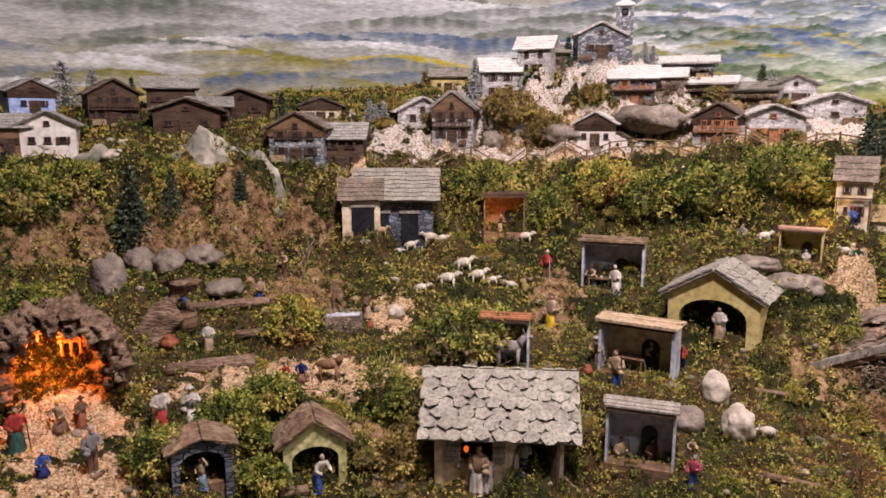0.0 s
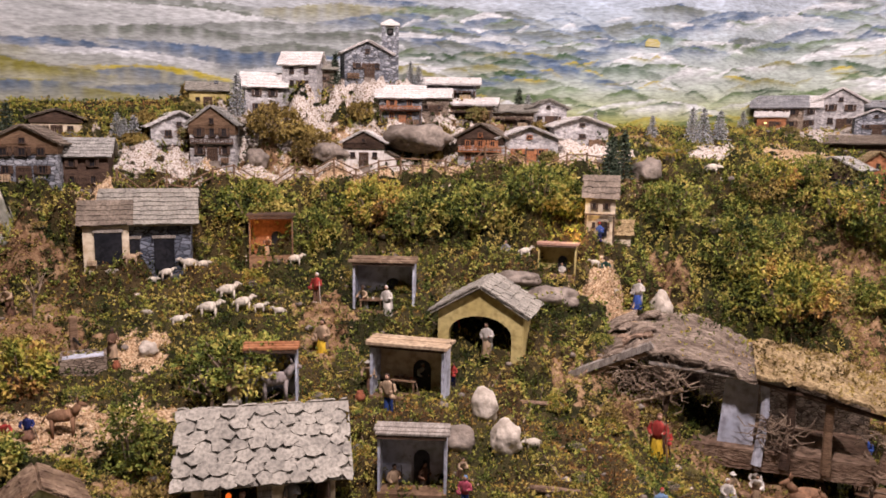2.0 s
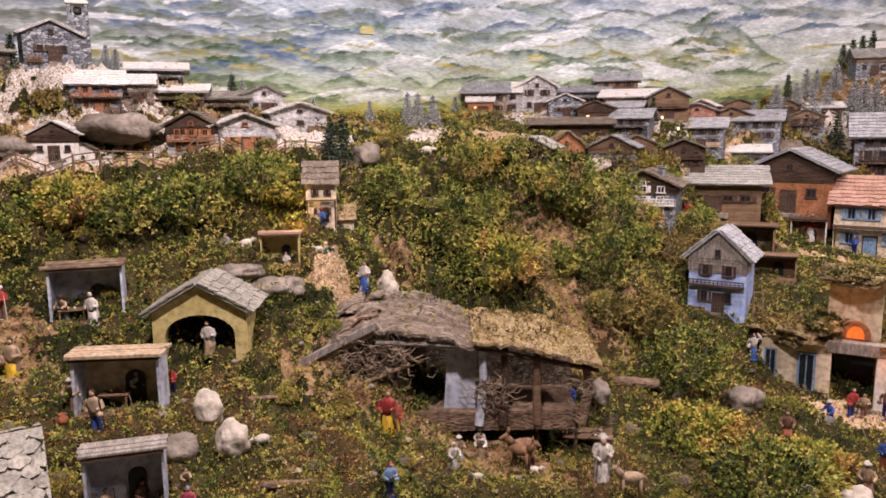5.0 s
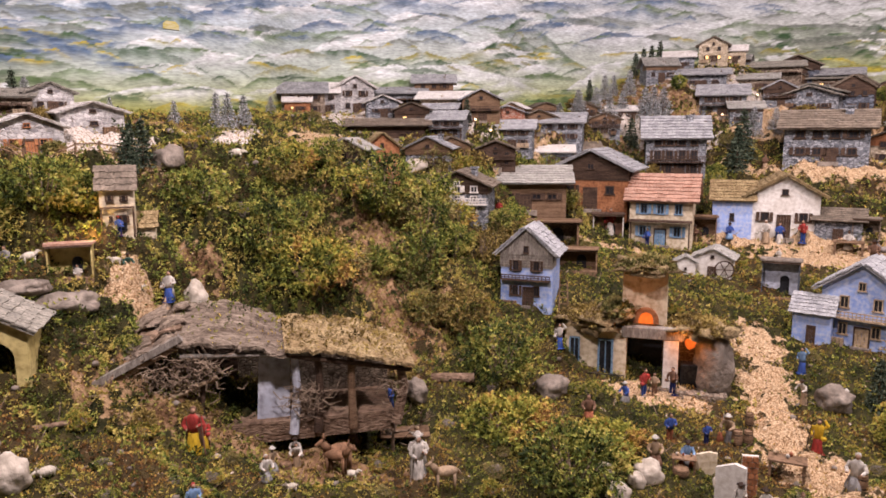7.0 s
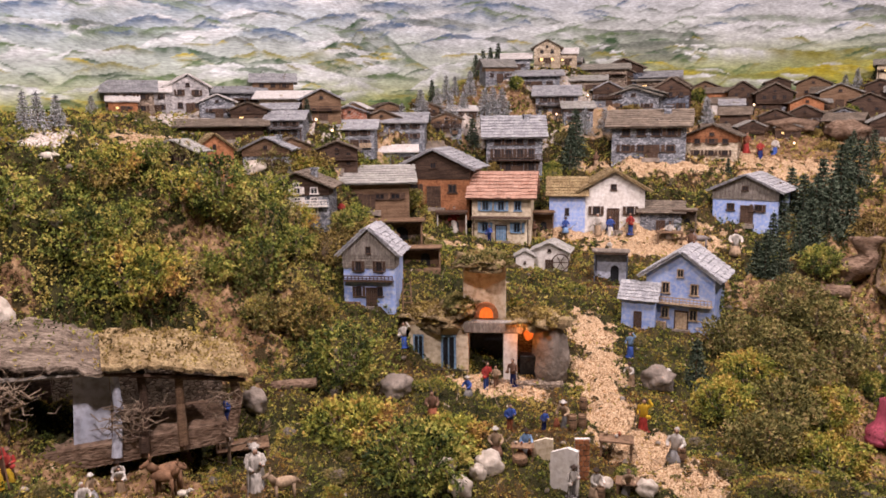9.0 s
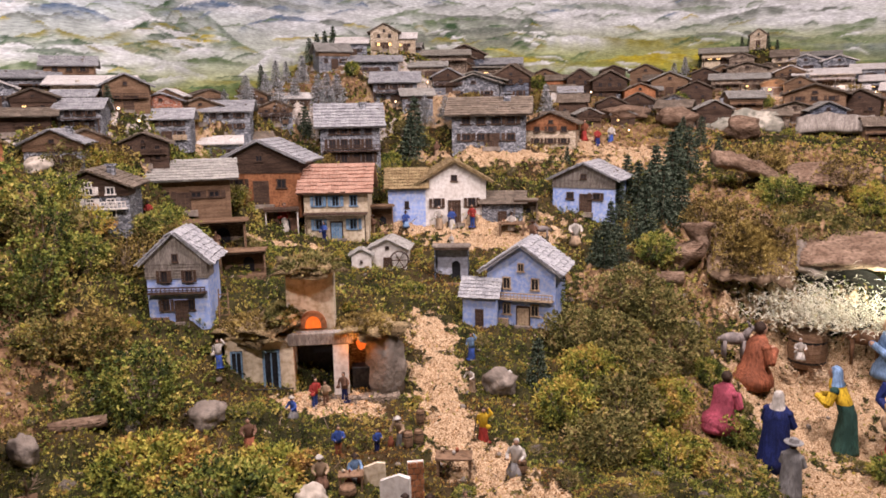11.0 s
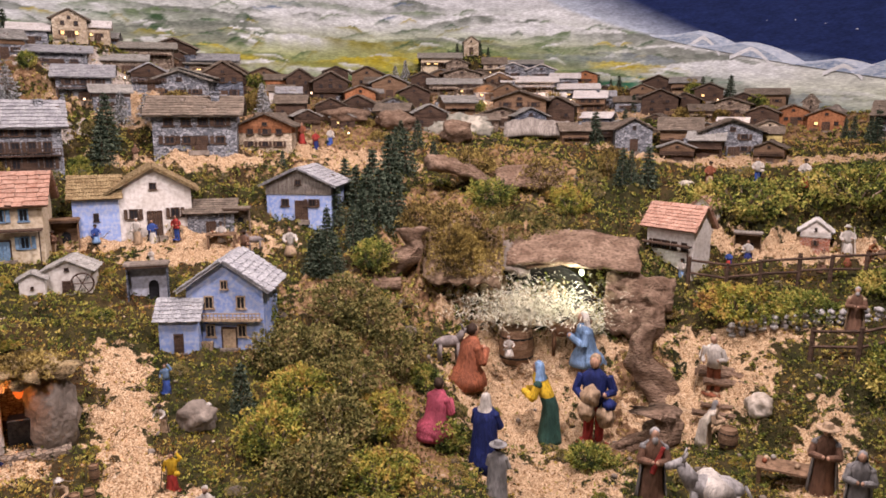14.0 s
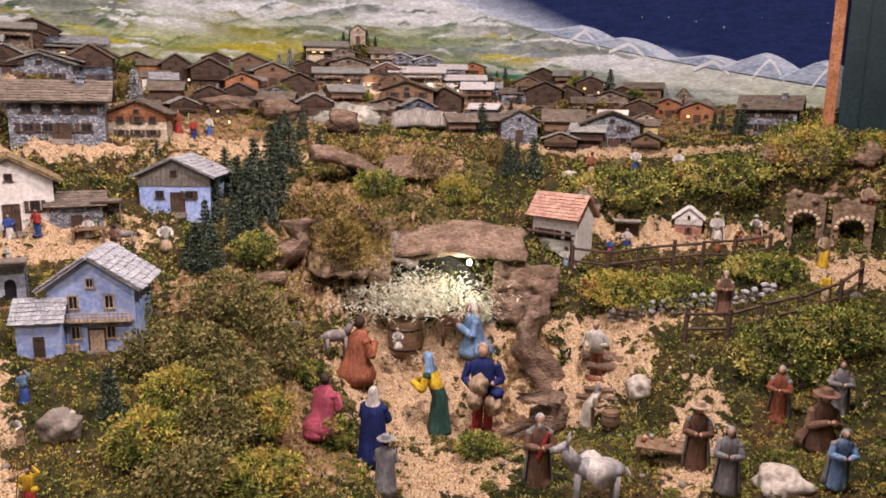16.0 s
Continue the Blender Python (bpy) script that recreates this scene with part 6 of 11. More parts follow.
# ---- larger things of their own kind ----
def stone_roof_house(x, y, yaw, w, h):
    """The cream house under a big roof of irregular slabs, with a window opening, shutters and an open door."""
    top = thing("slab_roofed_house", x, y, land(x, y) - 0.01, yaw, "cream plaster house with irregular pale stone slab roof", "house")
    e, d, th = h * 0.62, w * 0.62, w * 0.045
    wl, wr, zl, zh = -w * 0.30, -w * 0.05, e * 0.40, e * 0.86
    dl, dr, dh = w * 0.17, w * 0.38, e * 0.88
    bm = bmesh.new()
    for a, b, c, f in ((-w / 2, wl, -0.05, e), (wl, wr, -0.05, zl), (wl, wr, zh, e), (wr, dl, -0.05, e), (dl, dr, dh, e), (dr, w / 2, -0.05, e)):
        box(bm, a, b, 0, th, c, f)
    part("front_wall", bm, "plaster_cream", top)
    for s in (-1, 1):
        bm = bmesh.new()
        a, b = sorted((s * w / 2, s * (w / 2 - th)))
        box(bm, a, b, th, d, -0.05, e)
        q = [bm.verts.new((a if s < 0 else b, k, z)) for k, z in ((0, e), (d, e), (d / 2, h * 0.98))]
        bm.faces.new(q)
        part("side_wall", bm, "plaster_cream", top)
    bm = bmesh.new()
    box(bm, -w / 2 + th, w / 2 - th, d - th, d, -0.05, e)
    part("back_wall", bm, "dark_wood", top)
    bm = bmesh.new()
    box(bm, -w / 2 + th, w / 2 - th, th, d - th, -0.05, 0.003)
    part("floor_board", bm, "brown_wood", top)
    for a, b in ((wl - w * 0.11, wl - 0.002), (wr + 0.002, wr + w * 0.10)):
        bm = bmesh.new()
        for i in range(5):
            zz = zl + (zh - zl) * i / 5
            box(bm, a, b, -0.008, -0.001, zz, zz + (zh - zl) / 5 * 0.85)
        part("shutter", bm, "grey_wood", top)
    bm = bmesh.new()
    box(bm, wl - 0.005, wr + 0.005, -0.012, 0.006, zl - 0.008, zl)
    part("window_sill", bm, "grey_wood", top)
    bm = bmesh.new()
    box(bm, 0, w * 0.13, -0.004, 0.002, 0, dh, turn=pose(dr, 0, 0, 0, 0, -55))
    part("door", bm, "dark_wood", top)
    bm = bmesh.new()
    blob(bm, (wl + 0.012, th + 0.02, zl + 0.014), (0.007, 0.007, 0.009), 1, 0.2, 1)
    part("ember_pot", bm, "ember", top)
    gable_roof(w, d, e, h, w * 0.1, False, 0.006, 6, 9, "slate_pale", top, pieces=True, stones=0.034)
    return top


def bark_hut(x, y, yaw, w, h):
    """The long hut: a sloping roof of bark plates, a mound of layered bark, a low mossy roof, crooked posts."""
    top = thing("bark_hut", x, y, land(x, y) + 0.018, yaw, "long rustic hut with bark roof, crooked posts and twigs", "hut")
    d = w * 0.36
    sx = w / 585.0

    def at(px, up):
        return (px - 292) * sx, up * sx

    bm = bmesh.new()
    box(bm, -w * 0.34, w * 0.48, d * 0.62, d * 0.67, -0.05, h * 0.50)
    part("back_wall", bm, "rubble_brown", top)
    bm = bmesh.new()
    a, z = at(262, 108)
    box(bm, a - 0.045, a + 0.045, d * 0.605, d * 0.625, 0, z, bevel=0.002)
    part("doorway", bm, "dark_wood", top)
    bm = bmesh.new()
    box(bm, -w * 0.34, w * 0.46, 0.0, d * 0.62, -0.05, 0.004)
    part("floor_board", bm, "bark", top)
    # sloping roof of overlapping bark plates
    (xa, za), (xb, zb) = at(-50, 28), at(205, 164)
    slope = math.degrees(math.atan2(zb - za, xb - xa))
    for r in range(6):
        for c in range(5):
            f, g = (r + 0.5 + jit(0.25)) / 6, (c + 0.45 + jit(0.2)) / 5
            if g > 0.35 + 0.9 * (1 - abs(f - 0.55)):
                continue
            bm = bmesh.new()
            nx, ny = 8, 5
            lw, lh = RNG.uniform(0.07, 0.11), RNG.uniform(0.05, 0.075)
            k = RNG.random() * 40
            rows = {}
            for side in (0, 1):
                for i in range(nx + 1):
                    for j in range(ny + 1):
                        u, v = i / nx - 0.5, j / ny - 0.5
                        e = 1 + 0.35 * noise.noise(Vector((u * 4, v * 3, k)))
                        rows[side, i, j] = bm.verts.new((u * lw * e, v * lh * e, 0.006 * side + 0.010 * noise.noise(Vector((u * 2.5, v * 9, k))) - 0.012 * (2 * u) ** 2))
            for i in range(nx):
                for j in range(ny):
                    bm.faces.new((rows[1, i, j], rows[1, i + 1, j], rows[1, i + 1, j + 1], rows[1, i, j + 1]))
                    bm.faces.new((rows[0, i, j], rows[0, i, j + 1], rows[0, i + 1, j + 1], rows[0, i + 1, j]))
                for j, fl in ((0, 1), (ny, -1)):
                    q = [rows[0, i, j], rows[0, i + 1, j], rows[1, i + 1, j], rows[1, i, j]]
                    bm.faces.new(q if fl > 0 else q[::-1])
            bm.transform(pose(xa + (xb - xa) * f, -0.015 + d * 0.72 * g, za + (zb - za) * f + 0.010 + 0.05 * g + 0.004 * (c % 2), 6 + jit(6), -slope + jit(7), jit(35)))
            part("bark_plate", bm, "bark_grey" if (r + c) % 3 else "bark", top)
    for dy, dz, mt in ((-0.03, 0.0, "grey_wood"), (-0.022, -0.016, "brown_wood")):
        bm = bmesh.new()
        prism(bm, [(xa - 0.02, za + dz), (xb + 0.01, zb + dz), (xb, zb + dz + 0.014), (xa - 0.025, za + dz + 0.016)], dy, dy + 0.022)
        for v in bm.verts:
            v.co.z += 0.004 * noise.noise(v.co * 30)
        part("barge_board", bm, mt, top)
    bm = bmesh.new()
    prism(bm, [(xa, za - 0.004), (xb, zb - 0.004), (xb, zb + 0.006), (xa, za + 0.006)], 0.0, d * 0.7)
    part("roof_deck", bm, "dark_wood", top)

    def sheet(name, x0, z0, x1, z1, y0, deep, rise, hump, material, seed, fringe):
        """A warped roof of layered bark between two points of its front edge."""
        b = bmesh.new()
        nx, ny = 34, 18
        g = {}
        for side in (0, 1):
            for i in range(nx + 1):
                for j in range(ny + 1):
                    f, v = i / nx, j / ny
                    layer = 0.007 * ((v * 7 + 1.2 * noise.noise(Vector((f * 5, v * 2, seed)))) % 1.0)
                    zz = z0 + (z1 - z0) * f + hump * math.sin(math.pi * min(max(f * 1.05, 0), 1)) * (0.25 + 0.75 * v) + rise * v + layer + 0.012 * noise.noise(Vector((f * 6, v * 4, seed)))
                    yy = y0 + deep * v + (0.014 * noise.noise(Vector((f * 16, seed, 4))) if j == 0 else 0)
                    g[side, i, j] = b.verts.new((x0 + (x1 - x0) * f, yy, zz + side * 0.009))
        for i in range(nx):
            for j in range(ny):
                b.faces.new((g[1, i, j], g[1, i + 1, j], g[1, i + 1, j + 1], g[1, i, j + 1]))
                b.faces.new((g[0, i, j], g[0, i, j + 1], g[0, i + 1, j + 1], g[0, i + 1, j]))
            b.faces.new((g[0, i, 0], g[0, i + 1, 0], g[1, i + 1, 0], g[1, i, 0]))
        for j in range(ny):
            b.faces.new((g[0, 0, j], g[1, 0, j], g[1, 0, j + 1], g[0, 0, j + 1]))
            b.faces.new((g[0, nx, j], g[0, nx, j + 1], g[1, nx, j + 1], g[1, nx, j]))
        ob = part(name, b, material, top)
        if fringe:
            rg = np.random.default_rng(seed)
            f, v = rg.random(fringe), rg.random(fringe) ** 0.7
            pp = np.stack([x0 + (x1 - x0) * f, y0 + deep * v, z0 + (z1 - z0) * f + hump * np.sin(np.pi * f) * (0.25 + 0.75 * v) + rise * v + 0.014], -1)
            tuft = leaves("moss_tuft", "", "", pp, np.tile([0.1, -0.3, 0.8], (fringe, 1)), np.full(fringe, 0.0045), "dry_leaf" if seed % 2 else "moss_leaf", 3, 1.8, 0.7, seed)
            for key in ("label", "kind", "category"):
                if key in tuft:
                    del tuft[key]
            tuft.parent = top
        return ob

    (x0, z0), (x1, z1) = at(192, 152), at(375, 122)
    sheet("bark_mound", x0, z0, x1, z1, -0.03, d * 0.62, 0.045, 0.035, "bark_grey", 4, 160)
    (x2, z2), (x3, z3) = at(372, 132), at(596, 84)
    sheet("mossy_roof", x2, z2, x3, z3, -0.035, d * 0.60, 0.035, 0.022, "thatch", 7, 700)
    for px, up, r0, mt, bent in ((88, 96, 9, "grey_wood", -12), (428, 112, 8, "dark_wood", 3), (486, 104, 8, "brown_wood", 0), (572, 86, 10, "bark", 8), (232, 140, 6, "dark_wood", 4), (388, 118, 8, "plaster_grey", 4)):
        a, z = at(px, up)
        bm = bmesh.new()
        q = bent * sx
        rod(bm, (a - q * 1.2, -0.01, -0.03), (a + q, 0.005, z * 0.5), r0 * sx * 1.05, r0 * sx * 0.85, 8)
        rod(bm, (a + q, 0.005, z * 0.48), (a, 0.0, z + 0.012), r0 * sx * 0.88, r0 * sx * 0.8, 8)
        part("post", bm, mt, top)
    for (pa, ua), (pb, ub), mt in (((205, 136), (420, 122), "grey_wood"), ((372, 124), (592, 78), "dark_wood"), ((150, 50), (262, 96), "pale_wood")):
        a, b = at(pa, ua), at(pb, ub)
        bm = bmesh.new()
        rod(bm, (a[0], -0.014, a[1]), (b[0], -0.014, b[1]), 0.007, 0.006, 7)
        part("beam", bm, mt, top)
    a, z = at(352, 118)
    bm = bmesh.new()
    prism(bm, [(a - sx * 30, 0), (a + sx * 26, 0), (a + sx * 30, z), (a - sx * 22, z)], 0.03, 0.04)
    part("plaster_panel", bm, "plaster_grey", top)
    bm = bmesh.new()
    a, z = at(140, 72)
    for q in (-1, 1):
        rod(bm, (a + q * sx * 17, -0.005, 0), (a + q * sx * 15, 0.03, z), 0.0028, 0.0028, 5)
    for i in range(4):
        rod(bm, (a - sx * 16, 0.008 * i, z * (0.2 + 0.2 * i)), (a + sx * 16, 0.008 * i, z * (0.2 + 0.2 * i)), 0.0022, 0.0022, 5)
    part("ladder", bm, "pale_wood", top)
    bm = bmesh.new()
    tr = random.Random(3)
    for cx, cz, sp, k in ((185, 100, 62, 230), (235, 118, 30, 90), (405, 42, 30, 90), (130, 70, 36, 60), (560, 50, 24, 40)):
        for i in range(k):
            a, z = at(cx + tr.gauss(0, sp * 0.55), max(4, cz + tr.gauss(0, sp * 0.35)))
            t = tr.uniform(0, 6.28)
            l = tr.uniform(0.02, 0.06)
            yy = tr.uniform(-0.035, 0.03)
            mid = Vector((a + l * 0.5 * math.cos(t), yy - 0.006, max(z + l * 0.5 * math.sin(t), 0)))
            rod(bm, (a, yy, z), mid, 0.0016, 0.0013, 4)
            rod(bm, mid, (a + l * math.cos(t + 0.5), yy + tr.uniform(-0.02, 0.02), max(z + l * 0.8 * math.sin(t + 0.5), 0)), 0.0013, 0.0006, 4)
    tagged(part("twig_tangle", bm, "twig", top), kind="stuff")
    bm = bmesh.new()
    a, z = at(200, 40)
    rod(bm, (a - 0.07, d * 0.25, z * 0.5), (a + 0.08, d * 0.25, z * 0.5), z * 0.45, z * 0.42, 12)
    part("feed_trough", bm, "grey_wood", top)
    return top


def ruined_farm(x, y, yaw, w, h):
    """The ruined farmhouse: cream block with blue-framed windows, tower with an oven, beam, hearth and grey rock."""
    top = thing("ruined_farmhouse", x, y, land(x, y) - 0.01, yaw, "ruined cream farmhouse with mossy roof, oven and open hearth", "house")
    s = w / 280.0
    X = lambda v: (v - 140) * s

    def block(name, a, b, z0, z1, y0, y1, m, bevel=0.003):
        bm = bmesh.new()
        box(bm, X(a), X(b), y0, y1, z0 * s, z1 * s, bevel=bevel)
        return part(name, bm, m, top)

    block("main_wall", 5, 108, -40, 100, 0, 0.17, "plaster_cream")
    block("tower_wall", 98, 172, 90, 198, 0.06, 0.17, "plaster_cream")
    block("rear_wall", 108, 240, -40, 95, 0.14, 0.17, "rubble_brown")
    block("lintel_beam", 100, 200, 84, 104, -0.005, 0.03, "grey_wood")
    block("pier", 168, 192, -40, 86, 0.0, 0.03, "plaster_white")
    block("terrace", 100, 270, -60, 2, -0.04, 0.14, "rubble_brown")
    for cx, q in ((74, 13), (22, 9)):
        win = window(top, X(cx), 14 * s, q * 2 * s, 66 * s, "bluish_trim")
    bm = bmesh.new()
    box(bm, X(44), X(108), -0.035, 0, 0, 0.004)
    for i in range(12):
        a = X(46) + (X(106) - X(46)) * i / 11
        rod(bm, (a, -0.033, 0), (a, -0.033, 22 * s), 0.0012, 0.0012, 4)
    rod(bm, (X(44), -0.033, 22 * s), (X(108), -0.033, 22 * s), 0.002, 0.002, 5)
    part("balcony_rail", bm, "iron", top)
    # open doorway closed with a black sheet that paints the shade within
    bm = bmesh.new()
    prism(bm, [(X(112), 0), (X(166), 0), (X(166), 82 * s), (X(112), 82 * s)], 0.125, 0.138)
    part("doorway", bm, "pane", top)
    bm = bmesh.new()
    a = [(X(138) + 12 * s * math.cos(t), 108 * s + 15 * s * math.sin(t)) for t in [math.pi * i / 10 for i in range(11)]]
    prism(bm, [(X(150), 104 * s)] + a + [(X(126), 104 * s)], 0.052, 0.0605)
    part("oven_mouth", bm, "ember", top)
    for i in range(11):
        bm = bmesh.new()
        t = math.pi * i / 10
        box(bm, -4 * s, 4 * s, 0.046, 0.0595, -3.5 * s, 3.5 * s, turn=Matrix.Translation((X(138) + 17 * s * math.cos(t), 0, 108 * s + 20 * s * math.sin(t))) @ Matrix.Rotation(-t, 4, "Y"))
        part("brick", bm, "orange_wood", top)
    for (cx, cz, rx, rz, k) in ((55, 104, 60, 16, 1), (136, 200, 42, 13, 2), (222, 98, 48, 14, 3), (92, 122, 26, 14, 4)):
        bm = bmesh.new()
        blob(bm, (X(cx), 0.08, cz * s), (rx * s, 0.10, rz * s), k, 1.1, 3, 0, 5)
        heap = part("mossy_roof", bm, "thatch", top)
        rg = np.random.default_rng(k)
        n = 700
        v = rg.normal(0, 1, (n, 3))
        v /= np.linalg.norm(v, axis=1)[:, None]
        v[:, 2] = np.abs(v[:, 2])
        pp = v * np.array([rx * s, 0.10, rz * s * 1.3]) * rg.uniform(0.8, 1.12, (n, 1)) + np.array([X(cx), 0.08, cz * s])
        tuft = leaves("moss_tuft", "", "", pp, v, np.full(n, 0.007), "dry_leaf" if k % 2 else "lichen_leaf", 4, 1.6, 0.8, k)
        for key in ("label", "kind", "category"):
            if key in tuft:
                del tuft[key]
        tuft.parent = top
    bm = bmesh.new()
    blob(bm, (X(250), 0.06, 30 * s), (32 * s, 0.08, 66 * s), 6, 0.35, 3, 0, 3)
    part("grey_rock", bm, "rock", top)
    bm = bmesh.new()
    blob(bm, (X(212), 0.10, 70 * s), (9 * s, 0.02, 11 * s), 7, 0.5, 2, 0, 3)
    part("hearth_fire", bm, "ember", top)
    block("hearth_hood", 196, 230, 86, 100, 0.02, 0.14, "rubble_brown")
    block("stove", 196, 228, 0, 40, 0.03, 0.08, "iron")
    return top


def ruin_arches(x, y, yaw, w, h):
    """A brown ruin: two arched openings of crumbling cork masonry, with blocks along the top."""
    top = thing("arched_ruin", x, y, land(x, y) - 0.01, yaw, "crumbling brown cork ruin with two arched openings", "ruin")
    for side, k in ((-1, 1.0), (1, 0.9)):
        bm = bmesh.new()
        prism(bm, [(px + side * w * 0.27, pz) for px, pz in arch_outline(w * 0.46, h * 0.86 * k, h * 0.92 * k, w * 0.28, h * 0.66 * k)], 0, w * 0.16)
        part("arch", bm, "cork", top)
        bm = bmesh.new()
        box(bm, side * w * 0.27 - w * 0.2, side * w * 0.27 + w * 0.2, w * 0.36, w * 0.40, -0.05, h * 0.8 * k)
        part("back_wall", bm, "rubble_brown", top)
        for i in range(9):
            bm = bmesh.new()
            t = math.pi * i / 8
            c = (side * w * 0.27 + w * 0.17 * math.cos(t), -0.004, h * 0.42 * k + w * 0.14 * math.sin(t))
            blob(bm, c, (w * 0.035, w * 0.03, w * 0.035), i + side, 0.5, 1)
            part("voussoir", bm, "pale_wood", top)
    for i in range(16):
        bm = bmesh.new()
        q = w * RNG.uniform(0.035, 0.06)
        blob(bm, (w * (i / 15 - 0.5), w * RNG.uniform(0, 0.14), h * (0.86 + 0.06 * math.sin(i))), (q, q, q * 0.8), i * 1.7, 0.6, 2)
        part("block", bm, "cork", top)
    return top


def fire_grotto(x, y, yaw, w, h):
    """The grotto in the rock, with a lamp and its orange glow painted inside."""
    top = thing("fire_grotto", x, y, land(x, y) - 0.01, yaw, "rocky grotto with a lamp inside and its orange glow painted on the lining", "grotto")
    for i in range(13):
        bm = bmesh.new()
        t = math.pi * (-0.08 + 1.16 * i / 12)
        blob(bm, (w * 0.72 * math.cos(t), 0.03 + jit(0.02), h * 0.40 + h * 0.72 * math.sin(t)), (w * 0.2, 0.09, w * 0.2), i, 0.9, 3, 0, 3)
        part("rock", bm, "bark", top)
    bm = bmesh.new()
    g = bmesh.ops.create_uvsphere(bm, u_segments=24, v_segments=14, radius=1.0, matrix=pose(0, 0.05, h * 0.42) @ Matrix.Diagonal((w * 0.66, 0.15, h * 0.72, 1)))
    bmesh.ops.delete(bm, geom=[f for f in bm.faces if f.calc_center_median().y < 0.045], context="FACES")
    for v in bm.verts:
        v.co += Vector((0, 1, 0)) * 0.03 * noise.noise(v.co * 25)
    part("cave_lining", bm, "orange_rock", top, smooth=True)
    bm = bmesh.new()
    for i in range(3):
        rod(bm, (w * (0.1 + 0.12 * i), 0.06, h * 0.5), (w * (0.1 + 0.12 * i), 0.06, h * 0.75), 0.004, 0.004, 5)
    rod(bm, (w * 0.05, 0.06, h * 0.72), (w * 0.45, 0.06, h * 0.68), 0.004, 0.004, 5)
    part("wooden_grate", bm, "orange_wood", top)
    q = top.matrix_world @ Vector((-w * 0.05, 0.03, h * 0.70))
    point_lamp("grotto_lamp", q.x, q.y, q.z, 2.0, (1.0, 0.26, 0.05), 0.012)
    return top


def straw_heap(x, y, yaw, w, h, n=900, material="straw", name="straw", lift=0.0, label="heap of pale tangled straw"):
    rng = random.Random(n)
    bm = bmesh.new()
    for i in range(n):
        a, b, c = rng.gauss(0, 0.26) * w, rng.gauss(0, 0.14) * w, abs(rng.gauss(0, 0.45)) * h
        t, u, l = rng.uniform(0, 6.28), rng.uniform(-0.6, 0.9), rng.uniform(0.02, 0.05)
        p = Vector((a, b, c))
        q = p + Vector((math.cos(t) * l, math.sin(t) * l * 0.6, u * l * 0.6))
        m = (p + q) / 2 + Vector((0, 0, l * 0.15))
        s = Vector((-math.sin(t), math.cos(t), 0)) * 0.0016
        vs = [bm.verts.new(v) for v in (p - s, p + s, m + s, m - s, q + s * 0.5, q - s * 0.5)]
        bm.faces.new(vs[:4]), bm.faces.new((vs[3], vs[2], vs[4], vs[5]))
    ob = part(name, bm, material)
    ob.matrix_world = pose(x, y, land(x, y) + lift, 0, 0, yaw)
    return tagged(ob, label, "straw", kind="stuff")


def bark_slab(x, y, z, yaw, w, d, th, tilt=0.0, roll=0.0, material="bark", label="broad weathered bark slab roofing the cave", seed=1, rough=0.25):
    bm = bmesh.new()
    nx, ny = 22, 10
    g = {}
    for side in (0, 1):
        for i in range(nx + 1):
            for j in range(ny + 1):
                u, v = i / nx - 0.5, j / ny - 0.5
                e = 1 + rough * noise.noise(Vector((u * 5, seed, v * 2)))
                z0 = th * (0.5 if side else -0.5) * (1 - 0.7 * (2 * abs(v)) ** 4) + th * 0.5 * noise.noise(Vector((u * 5, v * 22, seed))) - w * 0.05 * (2 * u) ** 2
                vv = v * d * e + (0.03 * d * noise.noise(Vector((u * 22, seed, 1))) if j in (0, ny) else 0)
                g[side, i, j] = bm.verts.new((u * w * (1 + 0.1 * noise.noise(Vector((v * 6, seed, 3)))), vv, z0))
    for i in range(nx):
        for j in range(ny):
            bm.faces.new((g[1, i, j], g[1, i + 1, j], g[1, i + 1, j + 1], g[1, i, j + 1]))
            bm.faces.new((g[0, i, j], g[0, i, j + 1], g[0, i + 1, j + 1], g[0, i + 1, j]))
    for i in range(nx):
        for j, fl in ((0, 1), (ny, -1)):
            q = [g[0, i, j], g[0, i + 1, j], g[1, i + 1, j], g[1, i, j]]
            bm.faces.new(q if fl > 0 else q[::-1])
    for j in range(ny):
        for i, fl in ((0, -1), (nx, 1)):
            q = [g[0, i, j], g[0, i, j + 1], g[1, i, j + 1], g[1, i, j]]
            bm.faces.new(q if fl > 0 else q[::-1])
    ob = part("bark_slab", bm, material, smooth=True)
    ob.matrix_world = pose(x, y, z, tilt, roll, yaw)
    return tagged(ob, label, "bark")


